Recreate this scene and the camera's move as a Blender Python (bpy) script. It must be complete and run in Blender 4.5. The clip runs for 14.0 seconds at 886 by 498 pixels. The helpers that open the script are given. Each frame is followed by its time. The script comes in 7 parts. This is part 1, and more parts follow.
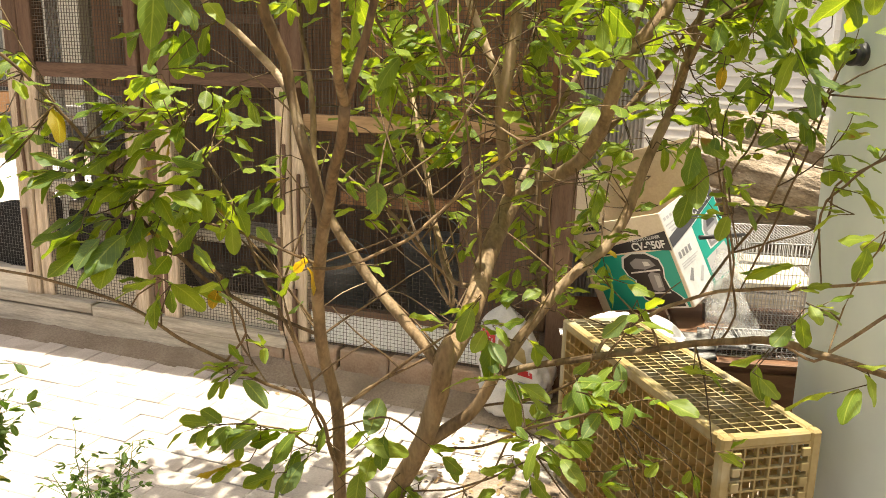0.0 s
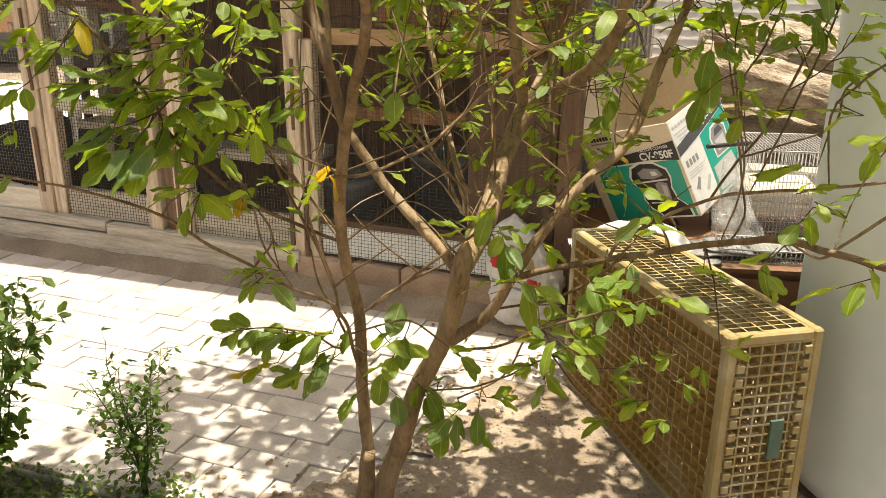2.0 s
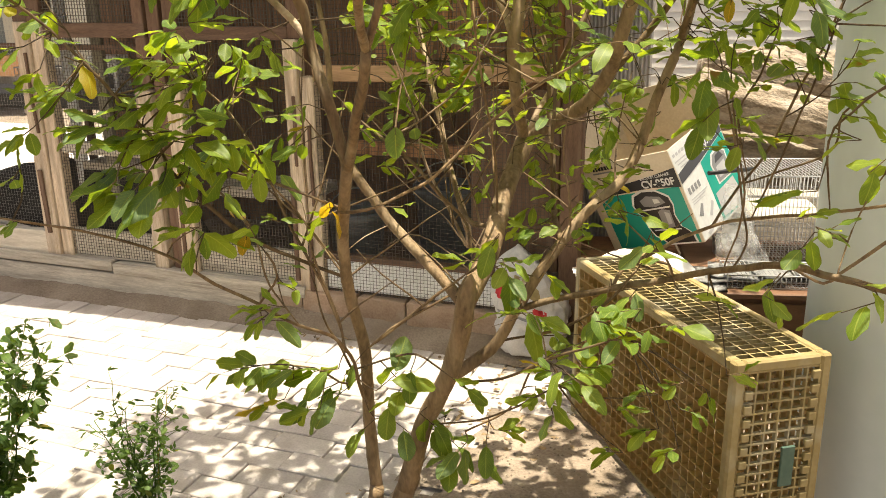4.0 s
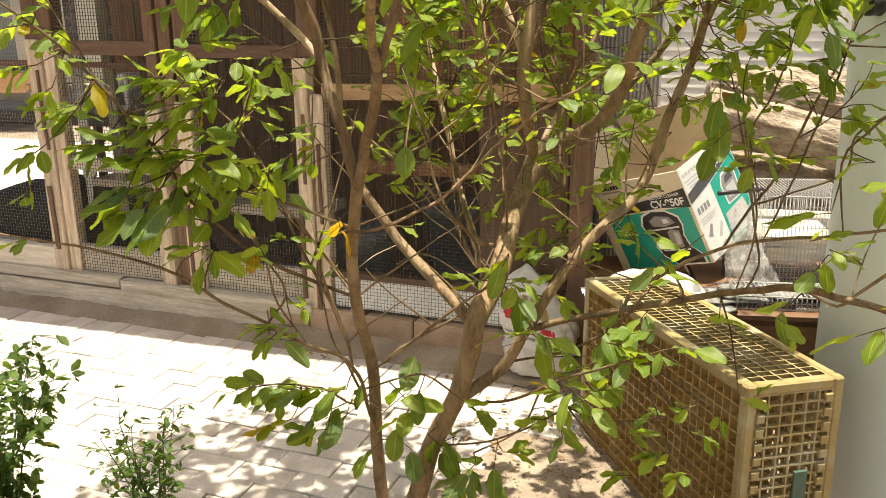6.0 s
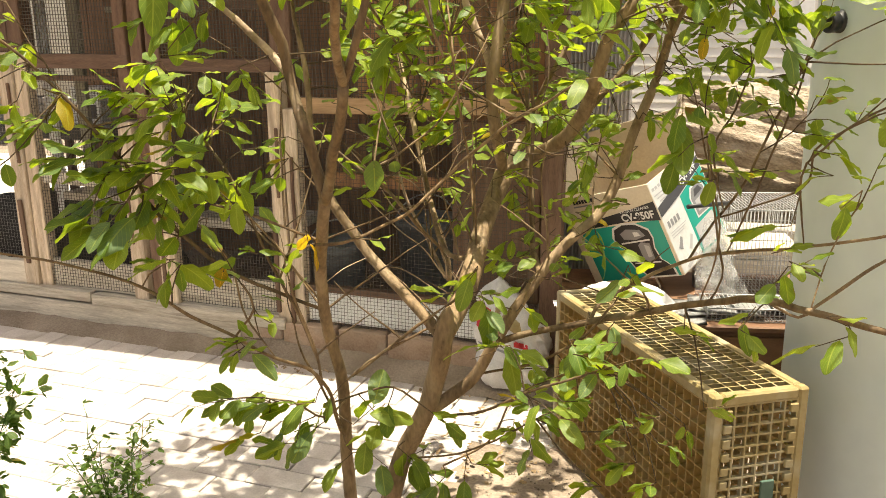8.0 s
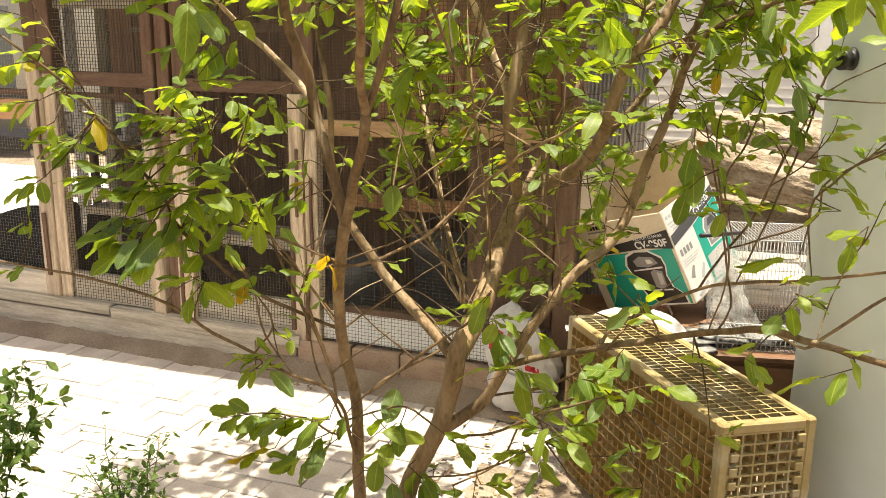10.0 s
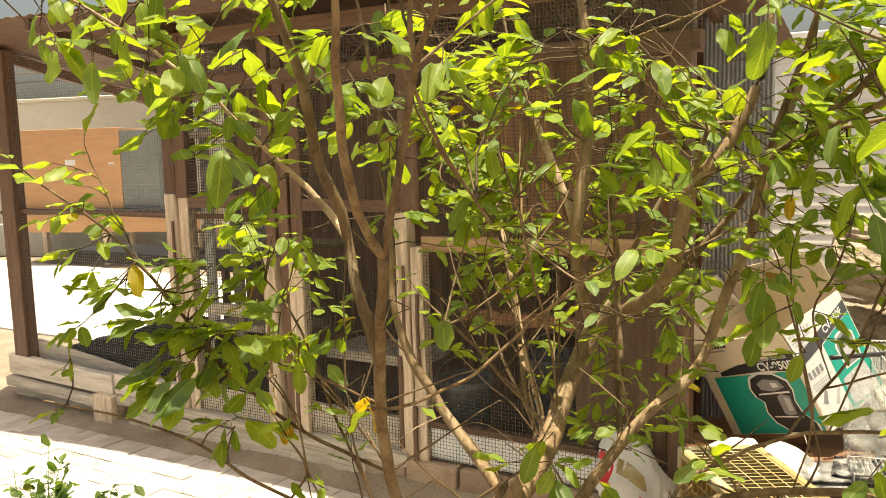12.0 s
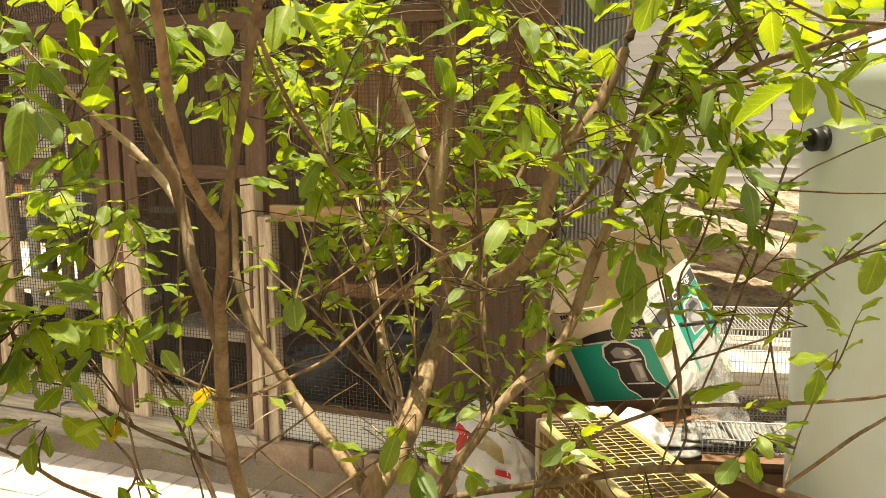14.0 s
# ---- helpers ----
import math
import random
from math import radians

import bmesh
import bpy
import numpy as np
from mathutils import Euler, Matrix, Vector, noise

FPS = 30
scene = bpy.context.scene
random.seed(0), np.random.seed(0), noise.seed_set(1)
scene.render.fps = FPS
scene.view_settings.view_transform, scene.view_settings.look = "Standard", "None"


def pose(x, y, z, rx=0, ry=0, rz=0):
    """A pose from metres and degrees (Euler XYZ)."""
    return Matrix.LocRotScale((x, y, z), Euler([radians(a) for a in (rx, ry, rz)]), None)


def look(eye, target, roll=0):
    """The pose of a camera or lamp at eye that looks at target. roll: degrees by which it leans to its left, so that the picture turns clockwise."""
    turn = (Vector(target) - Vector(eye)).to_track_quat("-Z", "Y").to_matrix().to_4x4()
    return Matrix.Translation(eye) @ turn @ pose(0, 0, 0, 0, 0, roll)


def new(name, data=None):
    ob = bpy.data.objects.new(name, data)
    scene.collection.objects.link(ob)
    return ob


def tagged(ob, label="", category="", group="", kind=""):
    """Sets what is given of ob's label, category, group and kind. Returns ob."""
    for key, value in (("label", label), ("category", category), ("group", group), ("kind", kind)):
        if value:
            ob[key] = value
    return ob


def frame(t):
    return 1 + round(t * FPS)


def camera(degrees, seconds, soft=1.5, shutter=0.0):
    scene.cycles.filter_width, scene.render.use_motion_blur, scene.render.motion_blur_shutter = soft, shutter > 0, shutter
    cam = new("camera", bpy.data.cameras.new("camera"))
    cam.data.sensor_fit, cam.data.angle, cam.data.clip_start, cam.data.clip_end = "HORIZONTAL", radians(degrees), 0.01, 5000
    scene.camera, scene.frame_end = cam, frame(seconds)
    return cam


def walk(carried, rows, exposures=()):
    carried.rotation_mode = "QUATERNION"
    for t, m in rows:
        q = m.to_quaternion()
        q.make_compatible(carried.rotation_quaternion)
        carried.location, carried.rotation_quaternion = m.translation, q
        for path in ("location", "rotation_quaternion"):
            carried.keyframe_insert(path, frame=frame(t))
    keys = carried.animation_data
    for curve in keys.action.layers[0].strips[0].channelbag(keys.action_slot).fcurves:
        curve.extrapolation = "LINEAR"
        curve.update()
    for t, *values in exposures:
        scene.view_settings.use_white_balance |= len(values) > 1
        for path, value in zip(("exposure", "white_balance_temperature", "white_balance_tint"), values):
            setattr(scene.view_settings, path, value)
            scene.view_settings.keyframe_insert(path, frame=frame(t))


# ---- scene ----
cam = camera(55.5, 14.0, soft=0.92)
PATH = [
    (0, (0.108, 0.223, 1.451), (0.025, 2.163, 0.971), 1.4),
    (0.5, (0.094, 0.216, 1.442), (0.034, 2.149, 0.933), 1.1),
    (1, (0.085, 0.196, 1.434), (0.026, 2.089, 0.793), 0.8),
    (1.5, (0.074, 0.179, 1.428), (-0.003, 2.032, 0.679), 1.1),
    (2, (0.079, 0.167, 1.442), (-0.003, 2.051, 0.777), 0.6),
    (2.5, (0.079, 0.165, 1.446), (0.011, 2.063, 0.818), 0.1),
    (3, (0.084, 0.157, 1.447), (0.02, 2.061, 0.838), -0.3),
    (5.5, (0.079, 0.171, 1.447), (-0.06, 2.081, 0.873), -1.3),
    (6, (0.077, 0.171, 1.449), (-0.035, 2.09, 0.895), -0.6),
    (6.5, (0.089, 0.162, 1.452), (-0.017, 2.081, 0.899), -0.6),
    (7, (0.09, 0.17, 1.448), (0.0, 2.091, 0.901), -0.4),
    (7.5, (0.092, 0.166, 1.447), (0.018, 2.092, 0.913), -0.5),
    (8, (0.097, 0.161, 1.45), (0.037, 2.091, 0.927), -0.3),
    (8.2, (0.088, 0.17, 1.453), (0.044, 2.107, 0.956), -0.1),
    (10.3, (0.098, 0.111, 1.468), (0.001, 2.051, 0.993), 0.9),
    (10.5, (0.101, 0.109, 1.467), (0.009, 2.049, 0.989), 1.0),
    (11, (0.148, 0.137, 1.47), (0.066, 2.076, 0.986), 0.9),
    (11.5, (0.233, 0.192, 1.511), (-0.024, 2.142, 1.151), -1.2),
    (12, (0.305, 0.243, 1.525), (-0.165, 2.171, 1.282), -1.6),
    (12.5, (0.35, 0.289, 1.52), (-0.132, 2.216, 1.288), -1.4),
    (13, (0.33, 0.34, 1.528), (0.058, 2.306, 1.286), -0.7),
    (13.5, (0.285, 0.391, 1.537), (0.212, 2.374, 1.289), -0.5),
    (14, (0.273, 0.383, 1.51), (0.149, 2.352, 1.187), -0.4),
]
EXPOSURES = [(t, e, k, 6 - 4 * max(0.0, min(1.0, (t - 10.5) / 3.0))) for t, e, k in ((0.0, 1.10, 7450), (1.0, 0.94, 7450), (2.0, 0.87, 7450), (3.0, 0.92, 7400), (6.5, 1.00, 7350), (8.0, 1.06, 7450), (10.5, 1.10, 7550), (12.0, 1.05, 8050), (14.0, 1.08, 8350))]
walk(cam, [(t, look(eye, target, roll)) for t, eye, target, roll in PATH], exposures=EXPOSURES)

# ---- light ----
SUN_FROM = Vector((0.045, 0.017, 1.0)).normalized()
world = bpy.data.worlds.new("sky")
scene.world = world
world.use_nodes = True
wn = world.node_tree.nodes
sky = wn.new("ShaderNodeTexSky")
sky.sky_type = "NISHITA"
sky.sun_disc = False
sky.sun_elevation = math.asin(SUN_FROM.z)
sky.sun_rotation = math.atan2(SUN_FROM.x, SUN_FROM.y)
sky.dust_density = 7.0
sky.air_density = 0.9
sky.ozone_density = 0.5
wn["Background"].inputs["Strength"].default_value = 0.088
world.node_tree.links.new(sky.outputs[0], wn["Background"].inputs["Color"])
sun = new("sun", bpy.data.lights.new("sun", "SUN"))
sun.data.energy, sun.data.angle, sun.data.color = 4.8, radians(0.6), (1.0, 0.95, 0.87)
sun.matrix_world = look(SUN_FROM * 20, (0, 0, 0))


# ---- materials ----
def node_mat(name):
    m = bpy.data.materials.new(name)
    m.use_nodes = True
    return m, m.node_tree.nodes, m.node_tree.links, m.node_tree.nodes["Principled BSDF"]


def surface(name, c1, c2, rough=0.8, scale=6.0, bump=0.15, stretch=(1, 1, 1), metal=0.0, fine=60.0, stain=None, stain_amount=0.3, stain_scale=1.5, per_object=0.0, per_island=0.0, depth=0.004):
    """A worn surface: two colours mixed at a coarse and a fine scale, with stains and relief."""
    m, n, l, p = node_mat(name)
    tc = n.new("ShaderNodeTexCoord")
    mp = n.new("ShaderNodeMapping")
    mp.inputs["Scale"].default_value = stretch
    l.new(tc.outputs["Object"], mp.inputs["Vector"])
    vec = mp.outputs["Vector"]
    if per_object:
        oi = n.new("ShaderNodeObjectInfo")
        ad = n.new("ShaderNodeVectorMath")
        ad.operation = "MULTIPLY_ADD"
        ad.inputs[0].default_value = (17.0, 31.0, 23.0)
        l.new(oi.outputs["Random"], ad.inputs[1])
        l.new(vec, ad.inputs[2])
        vec = ad.outputs[0]
    a, b = n.new("ShaderNodeTexNoise"), n.new("ShaderNodeTexNoise")
    a.inputs["Scale"].default_value, a.inputs["Detail"].default_value = scale, 5
    b.inputs["Scale"].default_value, b.inputs["Detail"].default_value = fine, 4
    l.new(vec, a.inputs["Vector"]), l.new(vec, b.inputs["Vector"])
    mixf = n.new("ShaderNodeMix")
    mixf.inputs[0].default_value = 0.45
    l.new(a.outputs["Fac"], mixf.inputs[2]), l.new(b.outputs["Fac"], mixf.inputs[3])
    ramp = n.new("ShaderNodeValToRGB")
    ramp.color_ramp.elements[0].position, ramp.color_ramp.elements[1].position = 0.34, 0.66
    ramp.color_ramp.elements[0].color, ramp.color_ramp.elements[1].color = (*c1, 1), (*c2, 1)
    l.new(mixf.outputs[0], ramp.inputs["Fac"])
    col = ramp.outputs["Color"]
    if stain:
        s = n.new("ShaderNodeTexNoise")
        s.inputs["Scale"].default_value, s.inputs["Detail"].default_value = stain_scale, 6
        l.new(vec, s.inputs["Vector"])
        sr = n.new("ShaderNodeMapRange")
        sr.inputs["From Min"].default_value, sr.inputs["From Max"].default_value = 0.5, 0.68
        sr.inputs["To Max"].default_value = stain_amount
        l.new(s.outputs["Fac"], sr.inputs["Value"])
        mx = n.new("ShaderNodeMix")
        mx.data_type = "RGBA"
        l.new(sr.outputs[0], mx.inputs["Factor"]), l.new(col, mx.inputs["A"])
        mx.inputs["B"].default_value = (*stain, 1)
        col = mx.outputs["Result"]
    if per_object or per_island:
        if per_object:
            rnd = oi.outputs["Random"]
        else:
            rnd = n.new("ShaderNodeNewGeometry").outputs["Random Per Island"]
        hv = n.new("ShaderNodeHueSaturation")
        vr = n.new("ShaderNodeMapRange")
        k = per_object or per_island
        vr.inputs["To Min"].default_value, vr.inputs["To Max"].default_value = 1 - k, 1 + k
        l.new(rnd, vr.inputs["Value"]), l.new(vr.outputs[0], hv.inputs["Value"])
        l.new(col, hv.inputs["Color"])
        col = hv.outputs["Color"]
    l.new(col, p.inputs["Base Color"])
    p.inputs["Roughness"].default_value, p.inputs["Metallic"].default_value = rough, metal
    if bump:
        bp = n.new("ShaderNodeBump")
        bp.inputs["Strength"].default_value, bp.inputs["Distance"].default_value = bump, depth
        l.new(mixf.outputs[0], bp.inputs["Height"]), l.new(bp.outputs[0], p.inputs["Normal"])
    return m


def plain(name, c, rough=0.5, metal=0.0):
    m, n, l, p = node_mat(name)
    p.inputs["Base Color"].default_value = (*c, 1)
    p.inputs["Roughness"].default_value, p.inputs["Metallic"].default_value = rough, metal
    return m


def leaf_material(name, dark, light, old, glow):
    """A thin leaf: glossy above, letting sun through; each leaf has its own tone, some with sky sheen painted in."""
    m, n, l, p = node_mat(name)
    rnd = n.new("ShaderNodeNewGeometry").outputs["Random Per Island"]
    oi = n.new("ShaderNodeObjectInfo").outputs["Random"]
    add = n.new("ShaderNodeMath")
    add.operation = "ADD"
    l.new(rnd, add.inputs[0]), l.new(oi, add.inputs[1])
    fr = n.new("ShaderNodeMath")
    fr.operation = "FRACT"
    l.new(add.outputs[0], fr.inputs[0])
    ramp = n.new("ShaderNodeValToRGB")
    e = ramp.color_ramp.elements
    e[0].color, e[1].color = (*dark, 1), (*light, 1)
    e[0].position, e[1].position = 0.05, 0.93
    # bluish stops: sky sheen put into the colour of some leaves
    for pos, col in ((0.60, light), (0.61, (0.165, 0.250, 0.100)), (0.74, (0.135, 0.220, 0.080)), (0.75, dark)):
        x = e.new(pos)
        x.color = (*col, 1)
    x = e.new(0.984)
    x.color = (*light, 1)
    x = e.new(0.987)
    x.color = (*old, 1)
    l.new(fr.outputs[0], ramp.inputs["Fac"])
    tc = n.new("ShaderNodeTexCoord")
    ns = n.new("ShaderNodeTexNoise")
    ns.inputs["Scale"].default_value, ns.inputs["Detail"].default_value = 45.0, 4
    l.new(tc.outputs["Object"], ns.inputs["Vector"])
    hv = n.new("ShaderNodeHueSaturation")
    vr = n.new("ShaderNodeMapRange")
    vr.inputs["To Min"].default_value, vr.inputs["To Max"].default_value = 0.65, 1.35
    l.new(ns.outputs["Fac"], vr.inputs["Value"]), l.new(vr.outputs[0], hv.inputs["Value"])
    l.new(ramp.outputs["Color"], hv.inputs["Color"])
    # midrib and side veins, paler than the blade
    uvn = n.new("ShaderNodeSeparateXYZ")
    l.new(tc.outputs["UV"], uvn.inputs[0])

    def calc(op, a, b=None):
        q = n.new("ShaderNodeMath")
        q.operation = op
        for i, x in enumerate((a, b)):
            if x is None:
                continue
            if isinstance(x, float):
                q.inputs[i].default_value = x
            else:
                l.new(x, q.inputs[i])
        return q.outputs[0]
    side = calc("ABSOLUTE", calc("SUBTRACT", uvn.outputs[1], 0.5))
    rib = calc("LESS_THAN", side, 0.03)
    vein = calc("LESS_THAN", calc("PINGPONG", calc("SUBTRACT", calc("MULTIPLY", uvn.outputs[0], 9.0), calc("MULTIPLY", side, 5.0)), 0.5), 0.055)
    veins = calc("MAXIMUM", rib, calc("MULTIPLY", vein, 0.5))
    vm = n.new("ShaderNodeMix")
    vm.data_type = "RGBA"
    l.new(calc("MULTIPLY", veins, 0.45), vm.inputs["Factor"]), l.new(hv.outputs["Color"], vm.inputs["A"])
    vm.inputs["B"].default_value = (light[0] * 1.9, light[1] * 1.6, light[2] * 2.5, 1)
    spot = n.new("ShaderNodeTexNoise")
    spot.inputs["Scale"].default_value, spot.inputs["Detail"].default_value = 16.0, 3
    l.new(tc.outputs["Object"], spot.inputs["Vector"])
    sm = n.new("ShaderNodeMapRange")
    sm.inputs["From Min"].default_value, sm.inputs["From Max"].default_value = 0.69, 0.76
    l.new(spot.outputs["Fac"], sm.inputs["Value"])
    bm_ = n.new("ShaderNodeMix")
    bm_.data_type = "RGBA"
    l.new(sm.outputs[0], bm_.inputs["Factor"]), l.new(vm.outputs["Result"], bm_.inputs["A"])
    bm_.inputs["B"].default_value = (0.24, 0.15, 0.05, 1)
    blade = bm_.outputs["Result"]
    l.new(blade, p.inputs["Base Color"])
    bp = n.new("ShaderNodeBump")
    bp.inputs["Strength"].default_value, bp.inputs["Distance"].default_value = 0.35, 0.002
    l.new(calc("ADD", calc("MULTIPLY", veins, -0.7), ns.outputs["Fac"]), bp.inputs["Height"])
    l.new(bp.outputs[0], p.inputs["Normal"])
    p.inputs["Roughness"].default_value, p.inputs["Specular IOR Level"].default_value = 0.46, 0.4
    tr = n.new("ShaderNodeBsdfTranslucent")
    tint = n.new("ShaderNodeMix")
    tint.data_type, tint.blend_type = "RGBA", "MULTIPLY"
    tint.inputs["Factor"].default_value = 1.0
    tint.inputs["B"].default_value = (*glow, 1)
    l.new(blade, tint.inputs["A"])
    l.new(tint.outputs["Result"], tr.inputs["Color"])
    mix = n.new("ShaderNodeMixShader")
    mix.inputs[0].default_value = 0.55
    l.new(p.outputs[0], mix.inputs[1]), l.new(tr.outputs[0], mix.inputs[2])
    l.new(mix.outputs[0], n["Material Output"].inputs["Surface"])
    return m


M_SOIL = surface("sandy soil", (0.16, 0.125, 0.092), (0.34, 0.275, 0.21), 0.95, 3.0, 0.7, fine=90.0, stain=(0.12, 0.09, 0.065), stain_amount=0.6, stain_scale=2.2, depth=0.012)
M_DUST = surface("pale sandy dust", (0.185, 0.138, 0.100), (0.365, 0.295, 0.228), 0.95, 5.0, 0.6, fine=110.0, stain=(0.20, 0.15, 0.10), stain_amount=0.6, stain_scale=4.0, depth=0.008)
M_LITTER = surface("dusty litter", (0.12, 0.09, 0.065), (0.26, 0.20, 0.15), 0.95, 8.0, 0.8, fine=90.0, depth=0.012)
M_PAVER = surface("concrete paver", (0.41, 0.365, 0.335), (0.59, 0.54, 0.50), 0.9, 9.0, 0.35, fine=140.0, stain=(0.30, 0.24, 0.18), stain_amount=0.5, stain_scale=5.0, per_object=0.12)
M_PAVER_FAR = surface("concrete paver far", (0.41, 0.365, 0.335), (0.59, 0.54, 0.50), 0.9, 9.0, 0.35, fine=140.0, stain=(0.30, 0.24, 0.18), stain_amount=0.5, stain_scale=5.0, per_island=0.12)
M_BRICK = surface("weathered block", (0.29, 0.190, 0.128), (0.45, 0.325, 0.235), 0.92, 14.0, 0.5, fine=120.0, stain=(0.40, 0.35, 0.29), stain_amount=0.5, stain_scale=8.0, per_object=0.15)
M_RAW = surface("raw weathered wood", (0.44, 0.32, 0.21), (0.84, 0.71, 0.55), 0.85, 6.0, 0.7, (14, 14, 1.2), fine=30.0, stain=(0.22, 0.15, 0.10), stain_amount=0.6, stain_scale=3.0, per_object=0.12)
M_RAW_H = surface("raw weathered board", (0.38, 0.33, 0.26), (0.70, 0.635, 0.53), 0.85, 5.0, 0.6, (1.2, 14, 14), fine=30.0, stain=(0.27, 0.22, 0.17), stain_amount=0.6, stain_scale=3.0, per_object=0.12)
M_PLY = surface("pale plywood board", (0.55, 0.48, 0.38), (0.78, 0.71, 0.60), 0.85, 5.0, 0.3, (1.2, 10, 10), fine=30.0, stain=(0.36, 0.29, 0.21), stain_amount=0.5, stain_scale=4.0, per_object=0.06)
M_BROWN = surface("brown painted wood", (0.095, 0.050, 0.030), (0.19, 0.108, 0.066), 0.7, 5.0, 0.3, (10, 10, 1.2), fine=40.0, stain=(0.22, 0.15, 0.11), stain_amount=0.35, stain_scale=4.0, per_object=0.15)
M_BROWN_H = surface("brown painted rail", (0.095, 0.050, 0.030), (0.20, 0.114, 0.070), 0.7, 5.0, 0.3, (1.2, 10, 10), fine=40.0, stain=(0.22, 0.15, 0.11), stain_amount=0.35, stain_scale=4.0, per_object=0.15)
M_PLANK = surface("dark stained plank", (0.27, 0.130, 0.062), (0.46, 0.240, 0.118), 0.8, 4.0, 0.3, (9, 9, 0.9), fine=30.0, stain=(0.03, 0.018, 0.014), stain_amount=0.6, stain_scale=2.5, per_object=0.3)
M_TANPLANK = surface("tan sawn plank", (0.27, 0.165, 0.085), (0.46, 0.30, 0.165), 0.8, 4.0, 0.3, (0.9, 9, 9), fine=30.0, stain=(0.16, 0.10, 0.06), stain_amount=0.5, stain_scale=2.5, per_object=0.15)
# darker copy of the plank: the shade inside the coop is in its colour
M_PLANK_SHADED = surface("plank darkened by coop shade", (0.150, 0.080, 0.045), (0.30, 0.172, 0.100), 0.85, 4.0, 0.3, (9, 9, 0.9), fine=30.0, stain=(0.02, 0.013, 0.010), stain_amount=0.6, stain_scale=2.5, per_object=0.3)
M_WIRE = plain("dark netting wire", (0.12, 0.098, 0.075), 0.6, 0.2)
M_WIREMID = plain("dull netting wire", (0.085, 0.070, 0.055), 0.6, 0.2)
M_WIRE_L = plain("galvanised wire", (0.42, 0.41, 0.40), 0.45, 0.6)
M_WHITE = surface("white coated sheet", (0.78, 0.78, 0.78), (0.88, 0.88, 0.88), 0.55, 5.0, 0.08, stain=(0.5, 0.45, 0.38), stain_amount=0.4, stain_scale=6.0)
M_SHEETWHITE = surface("clean white sheet", (0.84, 0.84, 0.83), (0.92, 0.92, 0.91), 0.6, 5.0, 0.03, stain=(0.62, 0.57, 0.50), stain_amount=0.25, stain_scale=7.0)
M_ROOF = surface("rusty roof sheet", (0.10, 0.055, 0.04), (0.20, 0.12, 0.085), 0.75, 4.0, 0.2, fine=50.0, stain=(0.30, 0.26, 0.23), stain_amount=0.4)
M_GREY = surface("grey corrugated sheet", (0.31, 0.295, 0.285), (0.43, 0.41, 0.40), 0.6, 5.0, 0.1, fine=70.0, stain=(0.42, 0.40, 0.38), stain_amount=0.4, metal=0.15)
M_BARK = surface("mottled brown bark", (0.072, 0.042, 0.019), (0.240, 0.150, 0.072), 0.75, 32.0, 0.9, (1, 1, 0.35), fine=150.0, stain=(0.30, 0.225, 0.13), stain_amount=0.55, stain_scale=26.0, per_object=0.2, depth=0.007)
# paler copy of the bark: bounce off the sunny pavers is in its colour
M_TRUNK_LIT = surface("bounce-lit trunk bark", (0.125, 0.078, 0.038), (0.36, 0.240, 0.130), 0.75, 26.0, 0.9, (1, 1, 0.35), fine=140.0, stain=(0.42, 0.32, 0.20), stain_amount=0.5, stain_scale=20.0, per_object=0.12, depth=0.007)
M_TWIG = surface("dark twig bark", (0.045, 0.028, 0.013), (0.150, 0.095, 0.045), 0.8, 30.0, 0.5, fine=120.0, per_island=0.4)
M_DEAD = surface("dead twig", (0.36, 0.245, 0.155), (0.60, 0.46, 0.325), 0.85, 20.0, 0.5, fine=120.0, stain=(0.14, 0.09, 0.05), stain_amount=0.7, stain_scale=18.0, per_object=0.2)
M_LEAF = leaf_material("green leaf", (0.122, 0.208, 0.036), (0.228, 0.318, 0.054), (0.34, 0.27, 0.03), (1.85, 1.58, 0.42))
M_OLD = leaf_material("yellowed leaf", (0.42, 0.30, 0.03), (0.58, 0.42, 0.05), (0.58, 0.42, 0.05), (1.4, 1.2, 0.4))
M_HERB = leaf_material("weed leaf", (0.055, 0.115, 0.025), (0.12, 0.20, 0.04), (0.30, 0.27, 0.06), (1.5, 1.4, 0.7))
M_GRASS = leaf_material("ground weed", (0.050, 0.105, 0.020), (0.13, 0.21, 0.04), (0.36, 0.31, 0.12), (1.5, 1.4, 0.7))
M_DRY = surface("dry fallen leaf", (0.16, 0.10, 0.05), (0.36, 0.25, 0.13), 0.8, 30.0, 0.1, per_island=0.4)
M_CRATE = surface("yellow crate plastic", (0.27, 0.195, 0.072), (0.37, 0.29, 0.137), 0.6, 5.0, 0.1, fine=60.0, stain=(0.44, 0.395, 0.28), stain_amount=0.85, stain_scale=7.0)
# second crate colour: amber light coming through the side grids is painted in
M_CRATE_GRID = surface("crate plastic with amber glow", (0.32, 0.190, 0.050), (0.41, 0.265, 0.090), 0.55, 5.0, 0.1, fine=60.0, stain=(0.50, 0.40, 0.22), stain_amount=0.5, stain_scale=7.0)
M_TANK = surface("pale grey tank plastic", (0.64, 0.725, 0.75), (0.73, 0.81, 0.83), 0.42, 1.2, 0.03, fine=12.0, stain=(0.66, 0.68, 0.67), stain_amount=0.5, stain_scale=2.0)
M_BLACK = plain("black plastic", (0.018, 0.018, 0.018), 0.45)
M_DARKSHEET = surface("black rubber sheet", (0.012, 0.012, 0.012), (0.035, 0.033, 0.032), 0.7, 6.0, 0.15)
M_CARD = surface("cream cardboard", (0.60, 0.50, 0.37), (0.73, 0.64, 0.50), 0.85, 5.0, 0.05, fine=90.0)
